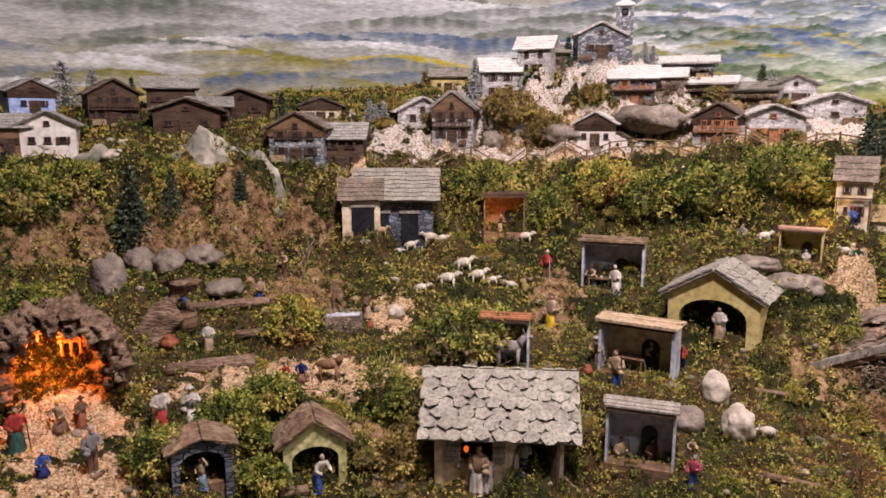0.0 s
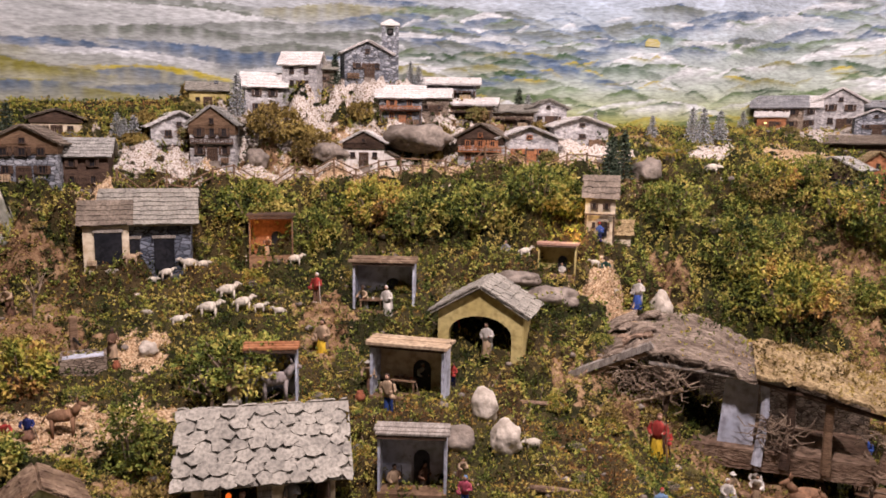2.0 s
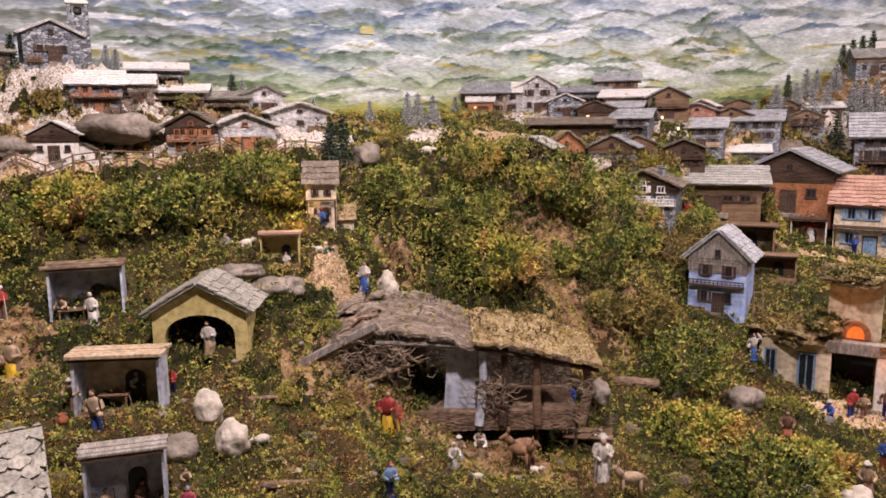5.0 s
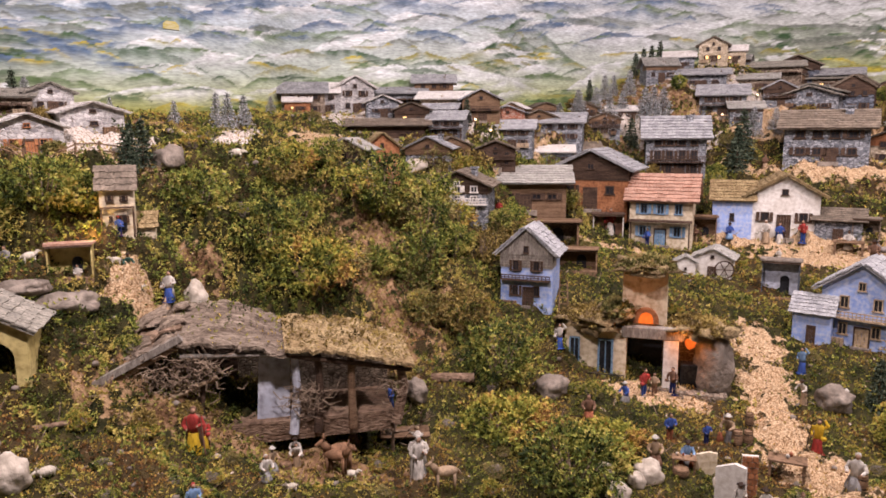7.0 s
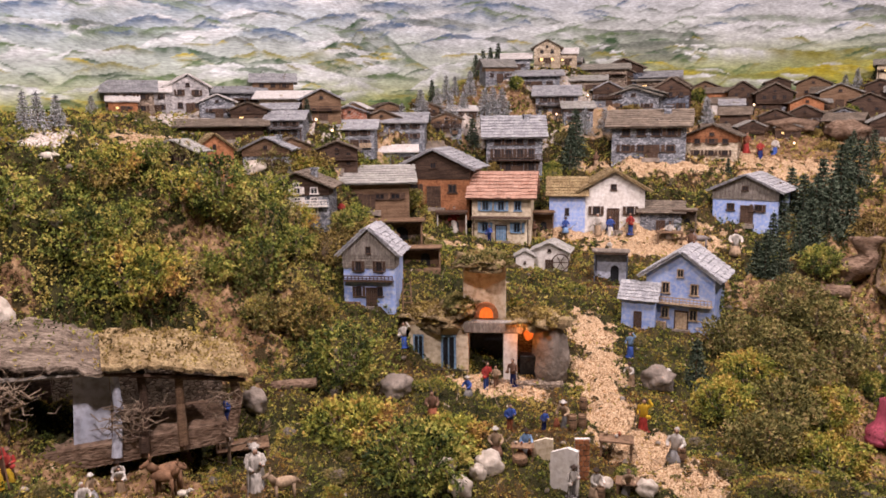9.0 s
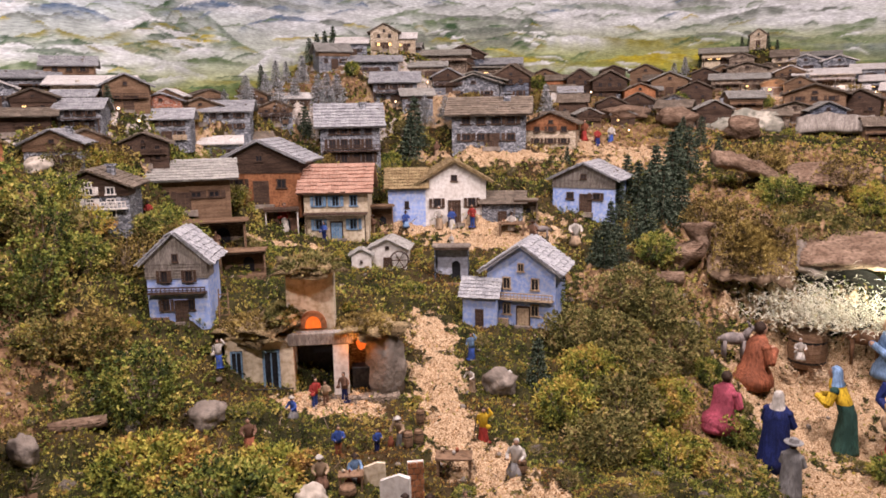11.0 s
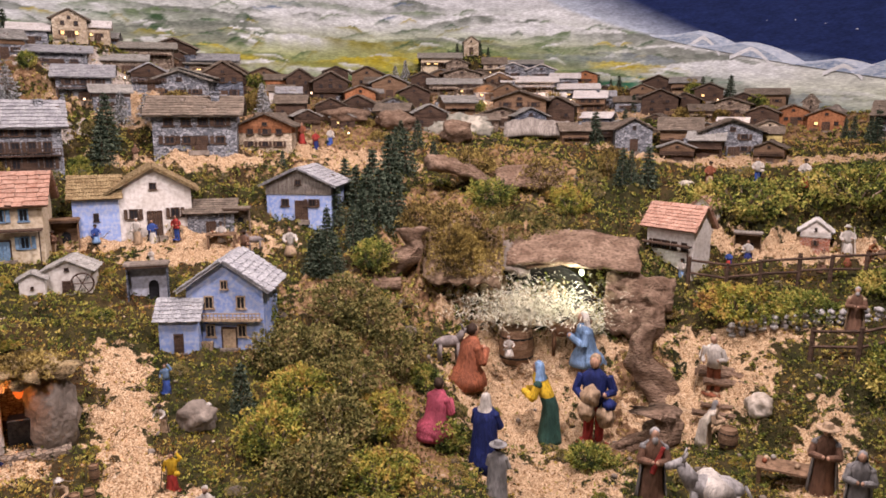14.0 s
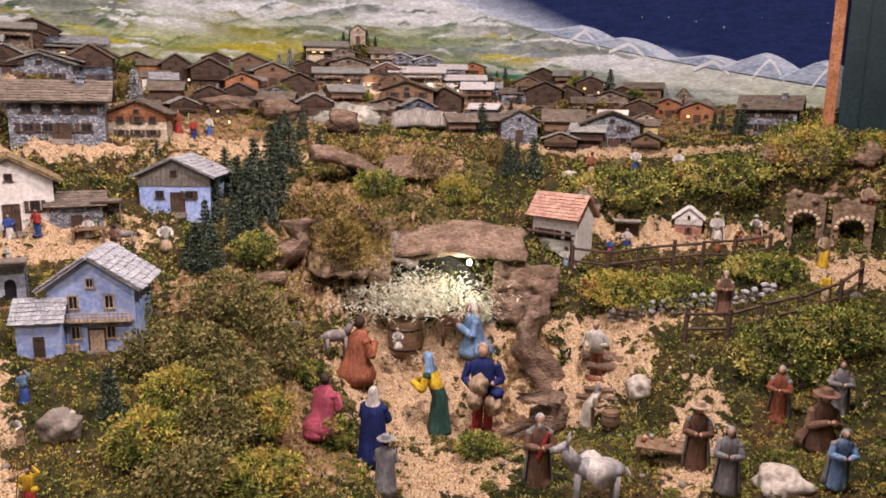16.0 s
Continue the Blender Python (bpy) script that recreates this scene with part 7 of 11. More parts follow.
def root_stump(x, y, yaw, w, h, label="gnarled weathered root standing upright", seed=1):
    bm = bmesh.new()
    n, m = 26, 18
    rings = []
    for j in range(n + 1):
        f = j / n
        bend = 0.34 * w * math.sin(f * 4 + seed) + 0.2 * w * noise.noise(Vector((f * 4, seed, 1)))
        q = w * 0.40 * (0.85 + 0.5 * noise.noise(Vector((f * 3.5, seed, 7))) + 0.35 * (1 - f) ** 2)
        ring = []
        for i in range(m):
            t = 2 * math.pi * i / m
            r = q * (1 + 0.75 * noise.noise(Vector((math.cos(t) * 1.6, math.sin(t) * 1.6, f * 3 + seed * 4))) + 0.35 * noise.noise(Vector((math.cos(t) * 5, math.sin(t) * 5, f * 2.5))))
            ring.append(bm.verts.new((bend + r * math.cos(t), r * 0.7 * math.sin(t), -0.03 + (h + 0.03) * f + 0.02 * noise.noise(Vector((t, seed, f * 3))))))
        rings.append(ring)
    for a, b in zip(rings, rings[1:]):
        for i in range(m):
            bm.faces.new((a[i], a[(i + 1) % m], b[(i + 1) % m], b[i]))
    bm.faces.new(rings[-1]), bm.faces.new(rings[0][::-1])
    ob = part("root_stump", bm, "bark", smooth=True)
    ob.matrix_world = pose(x, y, land(x, y), 0, 0, yaw)
    return tagged(ob, label, "root")


def rock_face(x, y, yaw, w, h, material="painted_rock", seed=1, label="tall crumpled painted rock face", peak=0.5):
    """A crumpled sheet of rock, as a thick uneven slab with a ragged crest."""
    bm = bmesh.new()
    nx, nz = 18, 12
    front = []
    for i in range(nx + 1):
        col = []
        u = i / nx - 0.5
        crest = h * (0.25 + 0.75 * max(0, 1 - abs(u - (peak - 0.5)) * 1.9)) * (1 + 0.25 * noise.noise(Vector((u * 9, seed, 0))))
        for j in range(nz + 1):
            f = j / nz
            col.append(bm.verts.new((u * w, -0.02 + 0.10 * f + 0.16 * abs(noise.noise(Vector((u * 3 + f, f * 2.5 - u, seed)))) + 0.05 * abs(noise.noise(Vector((u * 9, f * 7, seed)))), -0.04 + (crest + 0.04) * f)))
        front.append(col)
    for a, b in zip(front, front[1:]):
        for j in range(nz):
            bm.faces.new((a[j], b[j], b[j + 1], a[j + 1]))
    back = [(bm.verts.new((c[0].co.x, 0.16, -0.04)), bm.verts.new((c[-1].co.x, 0.16, c[-1].co.z * 0.96))) for c in front]
    for (c, b), (c2, b2) in zip(zip(front, back), zip(front[1:], back[1:])):
        bm.faces.new((c[-1], c2[-1], b2[1], b[1]))
        bm.faces.new((b[0], b[1], b2[1], b2[0]))
    ob = part("rock_face", bm, material, smooth=True)
    ob.matrix_world = pose(x, y, land(x, y) - 0.01, 0, 0, yaw)
    return tagged(ob, label, "rock")


def basin(x, y, yaw, w, h):
    """The square water trough with a pump post."""
    top = thing("water_trough", x, y, land(x, y) - 0.004, yaw, "square dark wooden water trough with a pump post", "trough")
    bm = bmesh.new()
    d = w * 0.8
    for a, b, c, e in ((-w / 2, w / 2, 0, w * 0.06), (-w / 2, w / 2, d - w * 0.06, d), (-w / 2, -w / 2 + w * 0.06, w * 0.06, d - w * 0.06), (w / 2 - w * 0.06, w / 2, w * 0.06, d - w * 0.06)):
        box(bm, a, b, c, e, -0.02, h)
    part("basin", bm, "rubble_brown", top)
    bm = bmesh.new()
    box(bm, -w / 2 + w * 0.06, w / 2 - w * 0.06, w * 0.06, d - w * 0.06, 0, h * 0.85)
    part("water", bm, "plaster_grey", top)
    bm = bmesh.new()
    box(bm, -w * 0.28, -w * 0.10, d, d + w * 0.16, -0.02, h * 2.7, bevel=0.002)
    part("post", bm, "brown_wood", top)
    bm = bmesh.new()
    rod(bm, (-w * 0.19, d, h * 1.6), (-w * 0.05, d * 0.6, h * 1.4), 0.004, 0.003, 6)
    part("spout", bm, "iron", top)
    return top


def rubble_wall(points, h, size, material="rubble_snowy", label="low dry wall of pale grey stones"):
    """A dry stone wall, each stone a part."""
    x0, y0 = points[0]
    top = thing("dry_stone_wall", x0, y0, land(x0, y0), 0, label, "wall")
    inv = top.matrix_world.inverted()
    for (ax, ay), (bx, by) in zip(points, points[1:]):
        n = max(2, int(math.hypot(bx - ax, by - ay) / size))
        for i in range(n):
            f = (i + 0.5) / n
            px, py = ax + (bx - ax) * f, ay + (by - ay) * f
            for k in range(max(1, int(h / size / 0.7))):
                bm = bmesh.new()
                c = inv @ Vector((px + jit(size * 0.2), py + jit(size * 0.2), land(px, py) + size * (0.3 + 0.62 * k)))
                blob(bm, c, (size * RNG.uniform(0.45, 0.68), size * RNG.uniform(0.4, 0.6), size * RNG.uniform(0.32, 0.48)), RNG.random() * 80, 0.5, 1, 0, 1.4)
                part("block", bm, material, top)
    return top


def wheel(x, y, yaw, r, lift=0.0):
    top = thing("wooden_wheel", x, y, land(x, y) + lift, yaw, "dark spoked wooden wheel leaning on a wall", "wheel")
    bm = bmesh.new()
    for i in range(16):
        a, b = 2 * math.pi * i / 16, 2 * math.pi * (i + 1) / 16
        rod(bm, (r * math.cos(a), 0, r + r * math.sin(a)), (r * math.cos(b), 0, r + r * math.sin(b)), r * 0.09, r * 0.09, 5)
    part("rim", bm, "dark_wood", top)
    for i in range(6):
        a = math.pi * i / 3
        bm = bmesh.new()
        rod(bm, (0, 0, r), (r * math.cos(a), 0, r + r * math.sin(a)), r * 0.06, r * 0.05, 5)
        part("spoke", bm, "dark_wood", top)
    return top


def ladder(x, y, yaw, w, h, lift=0.0):
    top = thing("ladder", x, y, land(x, y) + lift, yaw, "small wooden ladder leaning on a house", "ladder")
    for s in (-1, 1):
        bm = bmesh.new()
        rod(bm, (s * w / 2, 0, 0), (s * w * 0.42, h * 0.25, h), w * 0.08, w * 0.07, 5)
        part("side_rail", bm, "brown_wood", top)
    for i in range(6):
        f = (i + 0.6) / 6.4
        bm = bmesh.new()
        rod(bm, (-w * 0.47, h * 0.25 * f, h * f), (w * 0.47, h * 0.25 * f, h * f), w * 0.05, w * 0.05, 5)
        part("rung", bm, "brown_wood", top)
    return top


def bare_tree(x, y, h, seed=1):
    top = thing("bare_tree", x, y, land(x, y) - 0.005, 0, "small bare twig tree without leaves", "tree")
    rng = random.Random(seed)
    bm = bmesh.new()

    def grow(p, d, l, r, n):
        q = p + d * l
        rod(bm, p, q, r, r * 0.7, 5)
        if n:
            for k in range(3 if n > 1 else 2):
                grow(q, (d + Vector((rng.gauss(0, 0.5), rng.gauss(0, 0.5), rng.gauss(0.1, 0.3)))).normalized(), l * rng.uniform(0.55, 0.85), r * 0.6, n - 1)

    grow(Vector((0, 0, 0)), Vector((0.05, 0, 1)), h * 0.36, h * 0.035, 3)
    part("limb", bm, "twig", top)
    return top


def table(x, y, yaw, w, h, cloth="", label="small rough wooden table"):
    top = thing("table", x, y, land(x, y) - 0.002, yaw, label, "table")
    bm = bmesh.new()
    box(bm, -w / 2, w / 2, -w * 0.28, w * 0.28, h * 0.9, h, bevel=0.0008)
    part("tabletop", bm, cloth or "brown_wood", top)
    for sx in (-1, 1):
        for sy in (-1, 1):
            bm = bmesh.new()
            cx, cy = sx * w * 0.43, sy * w * 0.22
            box(bm, cx - w * 0.035, cx + w * 0.035, cy - w * 0.035, cy + w * 0.035, -0.01, h * 0.9)
            part("leg", bm, "brown_wood", top)
    for i in range(4):
        bm = bmesh.new()
        blob(bm, (jit(w * 0.35), jit(w * 0.18), h * 1.12), (w * 0.06, w * 0.06, h * 0.14), i, 0.15, 1)
        part("loaf" if i % 2 else "bowl", bm, ("cloth_tan", "cloth_white", "cloth_rust", "pale_wood")[i], top)
    return top


def hanging_sheet(x, y, yaw, w, h, lift, label="white cloth hung out below a window"):
    bm = bmesh.new()
    nx, nz = 12, 12
    g = [[bm.verts.new((w * (i / nx - 0.5) * (1 + 0.08 * (1 - j / nz)), -0.004 - 0.006 * math.sin(i * 1.7) * (1 - j / nz) - 0.01 * (1 - j / nz), h * j / nz)) for j in range(nz + 1)] for i in range(nx + 1)]
    for a, b in zip(g, g[1:]):
        for j in range(nz):
            bm.faces.new((a[j], b[j], b[j + 1], a[j + 1]))
    bmesh.ops.solidify(bm, geom=bm.faces[:], thickness=0.0012)
    ob = part("white_sheet", bm, "cloth_white", smooth=True)
    ob.matrix_world = pose(x, y, land(x, y) + lift, 0, 0, yaw)
    return tagged(ob, label, "cloth")


def brick_panel(x, y, yaw, w, h):
    """A leaning bit of brick wall, brick by brick, beside a plastered slab."""
    top = thing("brick_panel", x, y, land(x, y) - 0.004, yaw, "small leaning panel of red bricks", "wall")
    bm = bmesh.new()
    box(bm, -w / 2, w / 2, 0.002, 0.012, -0.01, h)
    part("mortar", bm, "plaster_white", top)
    rows = 8
    for r in range(rows):
        for c in range(3):
            bm = bmesh.new()
            x0 = -w / 2 + (c - 0.5 * (r % 2)) * w / 2.5
            a, b = max(x0, -w / 2), min(x0 + w / 2.5 - 0.002, w / 2)
            if b - a > 0.004:
                box(bm, a, b, -0.002, 0.006, h * r / rows + 0.001, h * (r + 1) / rows - 0.002)
                part("brick", bm, "orange_wood", top)
            else:
                bm.free()
    return top


def plaster_slab(x, y, yaw, w, h, label="upright slab of white plaster wall", material="plaster_white"):
    bm = bmesh.new()
    prism(bm, [(-w / 2, -0.01), (w / 2, -0.01), (w * 0.46, h * 0.96), (w * 0.1, h), (-w / 2, h * 0.82)], 0, w * 0.16)
    ob = part("plaster_slab", bm, material)
    ob.matrix_world = pose(x, y, land(x, y) - 0.003, 0, 0, yaw)
    return tagged(ob, label, "wall")


def jar(x, y, r, h, material="cloth_rust", label="small clay jar standing on the ground"):
    bm = bmesh.new()
    n = 12
    rings = [[bm.verts.new((r * k * math.cos(2 * math.pi * i / n), r * k * math.sin(2 * math.pi * i / n), h * z)) for i in range(n)] for z, k in ((0, 0.5), (0.2, 0.85), (0.45, 1), (0.7, 0.8), (0.85, 0.5), (1, 0.62), (0.97, 0.45), (0.7, 0.4))]
    for a, b in zip(rings, rings[1:]):
        for i in range(n):
            bm.faces.new((a[i], a[(i + 1) % n], b[(i + 1) % n], b[i]))
    bm.faces.new(rings[0][::-1]), bm.faces.new(rings[-1])
    ob = part("clay_jar", bm, material, smooth=True)
    ob.matrix_world = pose(x, y, land(x, y) - 0.002, 0, 0, 0)
    return tagged(ob, label, "jar")


# ---- the things, placed on the land ----
BUSH = {"hedge_leaf": "dark green leafy shrub on the slope", "moss_leaf": "yellowish green mossy shrub on the slope", "dry_leaf": "dry brown lichen shrub on the slope", "lichen_leaf": "pale olive lichen shrub on the slope"}


def bell_tower(x, y, yaw, w, h):
    top = thing("bell_tower", x, y, ground(x, y), yaw, "square grey stone bell tower beside the church", "tower")
    bm = bmesh.new()
    box(bm, -w / 2, w / 2, 0, w, -0.05, h * 0.72)
    part("shaft", bm, "rubble_grey", top)
    for px in (-1, 1):
        for py in (0, 1):
            bm = bmesh.new()
            cx, cy = px * w * 0.4, w * (0.1 + 0.8 * py)
            box(bm, cx - w * 0.1, cx + w * 0.1, cy - w * 0.1, cy + w * 0.1, h * 0.72, h * 0.88)
            part("corner_pillar", bm, "rubble_grey", top)
    bm = bmesh.new()
    box(bm, -w * 0.2, w * 0.2, w * 0.3, w * 0.7, h * 0.74, h * 0.85, bevel=w * 0.08)
    part("bell", bm, "iron", top)
    bm = bmesh.new()
    box(bm, -w * 0.56, w * 0.56, -w * 0.06, w * 1.06, h * 0.88, h * 0.91)
    g = bmesh.ops.create_cone(bm, cap_ends=True, segments=4, radius1=w * 0.8, radius2=0.002, depth=h * 0.09, matrix=Matrix.Translation((0, w / 2, h * 0.955)) @ Matrix.Rotation(math.pi / 4, 4, "Z"))
    part("roof", bm, "snow_roof", top)
    return top


house(-1.385, 2.521, 43.8, 0.143, 0.119, wall="plaster_blue", roof="slate", stack=1, wood="dark_wood", timber="dark_wood")
house(-1.328, 2.255, 30.5, 0.121, 0.121, wall="brown_wood", roof="slate", front=False)
house(-1.226, 2.299, 20.1, 0.159, 0.130, wall="plaster_white", roof="slate", cols=3, gate=0)
house(-1.143, 2.596, 33.8, 0.166, 0.154, wall="dark_wood", roof="slate_brown", cols=3, rows=2, rail=1)
house(-1.042, 2.869, 20.0, 0.178, 0.130, wall="dark_wood", roof="slate", front=False, cols=3)
house(-0.895, 2.598, 14.0, 0.222, 0.127, wall="dark_wood", roof="slate_brown", cols=3)
house(-0.844, 2.695, 17.4, 0.143, 0.102, wall="dark_wood", roof="slate", front=False)
house(-0.761, 2.815, 3.1, 0.188, 0.115, wall="dark_wood", roof="slate_brown", cols=3)
house(-0.461, 2.810, 9.3, 0.154, 0.090, wall="plaster_cream", roof="slate_brown", cols=3, timber="dark_wood")
house(-0.505, 2.542, -3.8, 0.187, 0.164, wall="rubble_grey", roof="slate_brown", cols=3, rows=2, timber="brown_wood")
house(-0.353, 2.584, -2.2, 0.147, 0.159, wall="dark_wood", roof="slate", front=False, rows=2)
house(-0.077, 2.819, 13.6, 0.189, 0.159, wall="rubble_snowy", roof="snow_roof", cols=2, rows=2)
house(0.020, 2.954, -0.4, 0.129, 0.094, wall="plaster_yellow", roof="slate_pale", front=False, cols=3, stack=1)
house(0.033, 2.713, -10.7, 0.149, 0.187, wall="rubble_snowy", roof="slate", cols=3, rows=2, timber="brown_wood", rail=1)
house(0.220, 2.878, 0.6, 0.139, 0.157, wall="rubble_snowy", roof="snow_roof", front=False, cols=2, rows=2)
house(0.344, 2.866, -21.8, 0.130, 0.147, wall="rubble_snowy", roof="snow_roof", front=False, cols=2, rows=2)
house(0.397, 2.928, -7.7, 0.167, 0.101, wall="rubble_brown", roof="slate_pale", front=False, cols=3)
house(0.605, 2.902, -1.8, 0.174, 0.139, wall="rubble_grey", roof="snow_roof", cols=2, label="small model church with grey stone walls and snowy roof", name="model_church")
house(0.705, 2.775, -14.3, 0.159, 0.143, wall="rubble_grey", roof="snow_roof", front=False, cols=2, rows=2, rail=1, wood="orange_wood")
house(0.923, 2.850, -17.9, 0.197, 0.090, wall="rubble_grey", roof="snow_roof", front=False, cols=3)
house(0.952, 2.767, -23.0, 0.217, 0.088, wall="rubble_brown", roof="snow_roof", front=False, cols=4)
house(0.829, 2.770, -20.7, 0.117, 0.105, wall="rubble_brown", roof="snow_roof", front=False, cols=2)
house(1.121, 2.713, -30.4, 0.172, 0.086, wall="rubble_brown", roof="slate_pale", front=False, cols=3)
house(1.258, 2.675, -10.2, 0.146, 0.105, wall="rubble_snowy", roof="slate_pale", cols=2)
house(1.335, 2.543, -7.7, 0.205, 0.104, wall="rubble_snowy", roof="snow_roof", cols=1, gate=0)
house(0.936, 2.531, -32.3, 0.162, 0.143, wall="rubble_snowy", roof="slate_brown", cols=3, rows=2, timber="dark_wood", rail=1, wood="orange_wood")
house(1.101, 2.482, -11.9, 0.205, 0.129, wall="rubble_snowy", roof="snow_roof", cols=2, wood="orange_wood")
house(0.539, 2.631, -19.6, 0.141, 0.125, wall="plaster_white", roof="snow_roof", cols=3, timber="dark_wood")
house(0.617, 2.618, -21.3, 0.068, 0.060, wall="plaster_white", roof="slate_brown", cols=1, gate=0)
house(2.718, 3.133, -40.2, 0.225, 0.176, wall="rubble_brown", roof="grey_roof", front=False, cols=3, rows=2)
house(2.669, 3.122, -39.7, 0.132, 0.090, wall="orange_wood", roof="snow_roof", front=False, cols=2, lit=1)
house(2.881, 3.135, -41.9, 0.131, 0.168, wall="rubble_snowy", roof="snow_roof", front=False, cols=2, rows=2)
house(3.025, 3.061, -32.0, 0.213, 0.201, wall="rubble_snowy", roof="snow_roof", cols=2, rows=2)
house(2.921, 2.746, -41.2, 0.168, 0.116, wall="rubble_grey", roof="snow_roof", cols=2)
house(3.265, 2.939, -47.5, 0.266, 0.114, wall="rubble_grey", roof="grey_roof", front=False, cols=3)
house(3.441, 2.846, -50.0, 0.223, 0.146, wall="brown_wood", roof="grey_roof", front=False, cols=3, rows=2)
house(3.327, 2.622, -56.4, 0.337, 0.132, wall="rubble_cream", roof="snow_roof", front=False, cols=4, lit=2)
house(2.758, 2.558, -46.5, 0.370, 0.098, wall="dark_wood", roof="slate_brown", front=False, cols=4)
house(2.099, 2.137, -63.6, 0.161, 0.135, wall="rubble_dark", roof="slate", cols=3, rows=2, timber="dark_wood")
house(2.334, 2.170, -36.3, 0.143, 0.190, wall="orange_wood", roof="thatch", cols=1)
house(2.751, 2.289, -61.7, 0.211, 0.165, wall="rubble_grey", roof="grey_roof", cols=3, timber="brown_wood", stack=1)
house(3.023, 2.408, -63.0, 0.176, 0.132, wall="rubble_grey", roof="grey_roof", front=False, cols=3, rows=2)
house(3.090, 2.150, -54.9, 0.196, 0.132, wall="dark_wood", roof="slate_brown", cols=3, rows=2, rail=1)
house(3.468, 2.346, -55.7, 0.186, 0.116, wall="brick_red", roof="grey_roof", cols=2)
house(3.372, 2.249, -61.0, 0.209, 0.141, wall="rubble_grey", roof="grey_roof", front=False, cols=3, rows=2)
house(3.707, 2.301, -50.0, 0.186, 0.126, wall="brown_wood", roof="slate_brown", cols=2, lit=1)
house(3.756, 2.186, -64.7, 0.231, 0.160, wall="rubble_grey", roof="grey_roof", front=False, cols=3, rows=2)
house(2.616, 2.004, -61.5, 0.266, 0.190, wall="rubble_grey", roof="slate_brown", cols=3, rows=3, timber="dark_wood", rail=1, stack=1, wood="plaster_white")
house(3.112, 1.998, -54.9, 0.407, 0.206, wall="brown_wood", roof="slate", front=False, cols=5, rows=1, lit=1, wood="dark_wood")
house(3.568, 1.890, -75.1, 0.381, 0.304, wall="orange_wood", roof="grey_roof", cols=3, rows=1, timber="dark_wood")
house(4.159, 1.690, -62.4, 0.321, 0.341, wall="rubble_grey", roof="grey_roof", front=False, cols=4, rows=3, rail=1, stack=1)
house(4.525, 1.015, -79.4, 0.411, 0.274, wall="rubble_grey", roof="slate_brown", front=False, cols=4, rows=2, stack=1)
house(4.694, 0.696, -88.8, 0.280, 0.202, wall="rubble_cream", roof="slate_brown", cols=3, rows=2, timber="orange_wood", gate=0)
house(4.726, 1.648, -69.6, 0.266, 0.194, wall="rubble_grey", roof="grey_roof", front=False, cols=3, rows=2)
house(5.024, 1.240, -83.2, 0.313, 0.175, wall="rubble_grey", roof="slate_pale", cols=3)
house(5.241, 1.052, -72.9, 0.230, 0.230, wall="rubble_dark", roof="slate_brown", cols=3, rows=2, timber="dark_wood")
house(4.924, 2.012, -66.5, 0.183, 0.130, wall="rubble_grey", roof="snow_roof", front=False, cols=2)
house(5.008, 1.826, -68.8, 0.175, 0.160, wall="rubble_cream", roof="slate_brown", cols=2, rows=2, lit=2, label="small lit model church with cream walls", name="model_church")
house(5.140, 1.737, -70.2, 0.139, 0.124, wall="rubble_cream", roof="snow_roof", front=False, cols=2, lit=1)
house(5.278, 1.503, -73.1, 0.286, 0.124, wall="rubble_brown", roof="slate_pale", front=False, cols=3)
house(5.844, 1.540, -66.4, 0.290, 0.205, wall="rubble_dark", roof="slate_brown", cols=2, timber="dark_wood")
house(5.931, 1.282, -77.1, 0.271, 0.152, wall="rubble_grey", roof="grey_roof", front=False, cols=3)
house(4.829, 1.845, -67.8, 0.334, 0.134, wall="rubble_grey", roof="grey_roof", front=False, cols=4)
house(5.025, 1.545, -71.8, 0.224, 0.112, wall="rubble_brown", roof="slate", front=False, cols=2)
house(5.522, 0.763, -81.5, 0.152, 0.114, wall="plaster_white", roof="slate_brown", front=False, cols=2)
house(3.635, 2.169, -57.2, 0.217, 0.105, wall="rubble_grey", roof="snow_roof", front=False, cols=3)
house(3.645, 1.537, -71.4, 0.303, 0.344, wall="plaster_cream", roof="red_tile", front=False, cols=3, rows=2, wood="bluish_trim", gate=1, name="model_house", label="model house with cream plaster and a red tiled roof")
house(3.950, 1.292, -70.5, 0.188, 0.266, wall="plaster_blue", roof="thatch", front=False, cols=1, gate=0, label="low white and blue house with a shaggy thatched roof")
house(4.042, 1.070, -68.9, 0.324, 0.312, wall="plaster_white", roof="thatch", cols=3, label="white plastered house with a rounded thatched roof")
house(4.102, 0.835, -77.5, 0.207, 0.154, wall="rubble_grey", roof="slate_brown", front=False, cols=1)
house(2.542, 1.596, -68.9, 0.204, 0.311, wall="plaster_blue", roof="grey_roof", cols=2, rows=2, timber="grey_wood", rail=1, label="tall blue plaster house with wooden balcony and ladder", name="balcony_house")
house(3.335, 0.574, -91.1, 0.282, 0.330, wall="plaster_blue", roof="grey_roof", cols=2, rows=2, rail=1, label="pale blue plastered house with a balcony", name="blue_house", wood="pale_wood")
house(3.281, 0.732, -88.0, 0.140, 0.193, wall="plaster_blue", roof="grey_roof", front=False, cols=1, gate=1, label="pale blue lean-to shed beside a house")
house(3.475, 1.208, -77.2, 0.167, 0.135, wall="plaster_white", roof="slate", cols=1, gate=1, label="tiny white plaster house with wooden wheel")
house(3.382, 1.294, -67.3, 0.085, 0.080, wall="plaster_white", roof="slate", cols=1, gate=0)
house(4.199, 0.442, -97.9, 0.316, 0.246, wall="plaster_blue", roof="grey_roof", cols=2, timber="grey_wood", label="barn with grey timber upper wall and pale blue base", name="model_barn", gate=1)
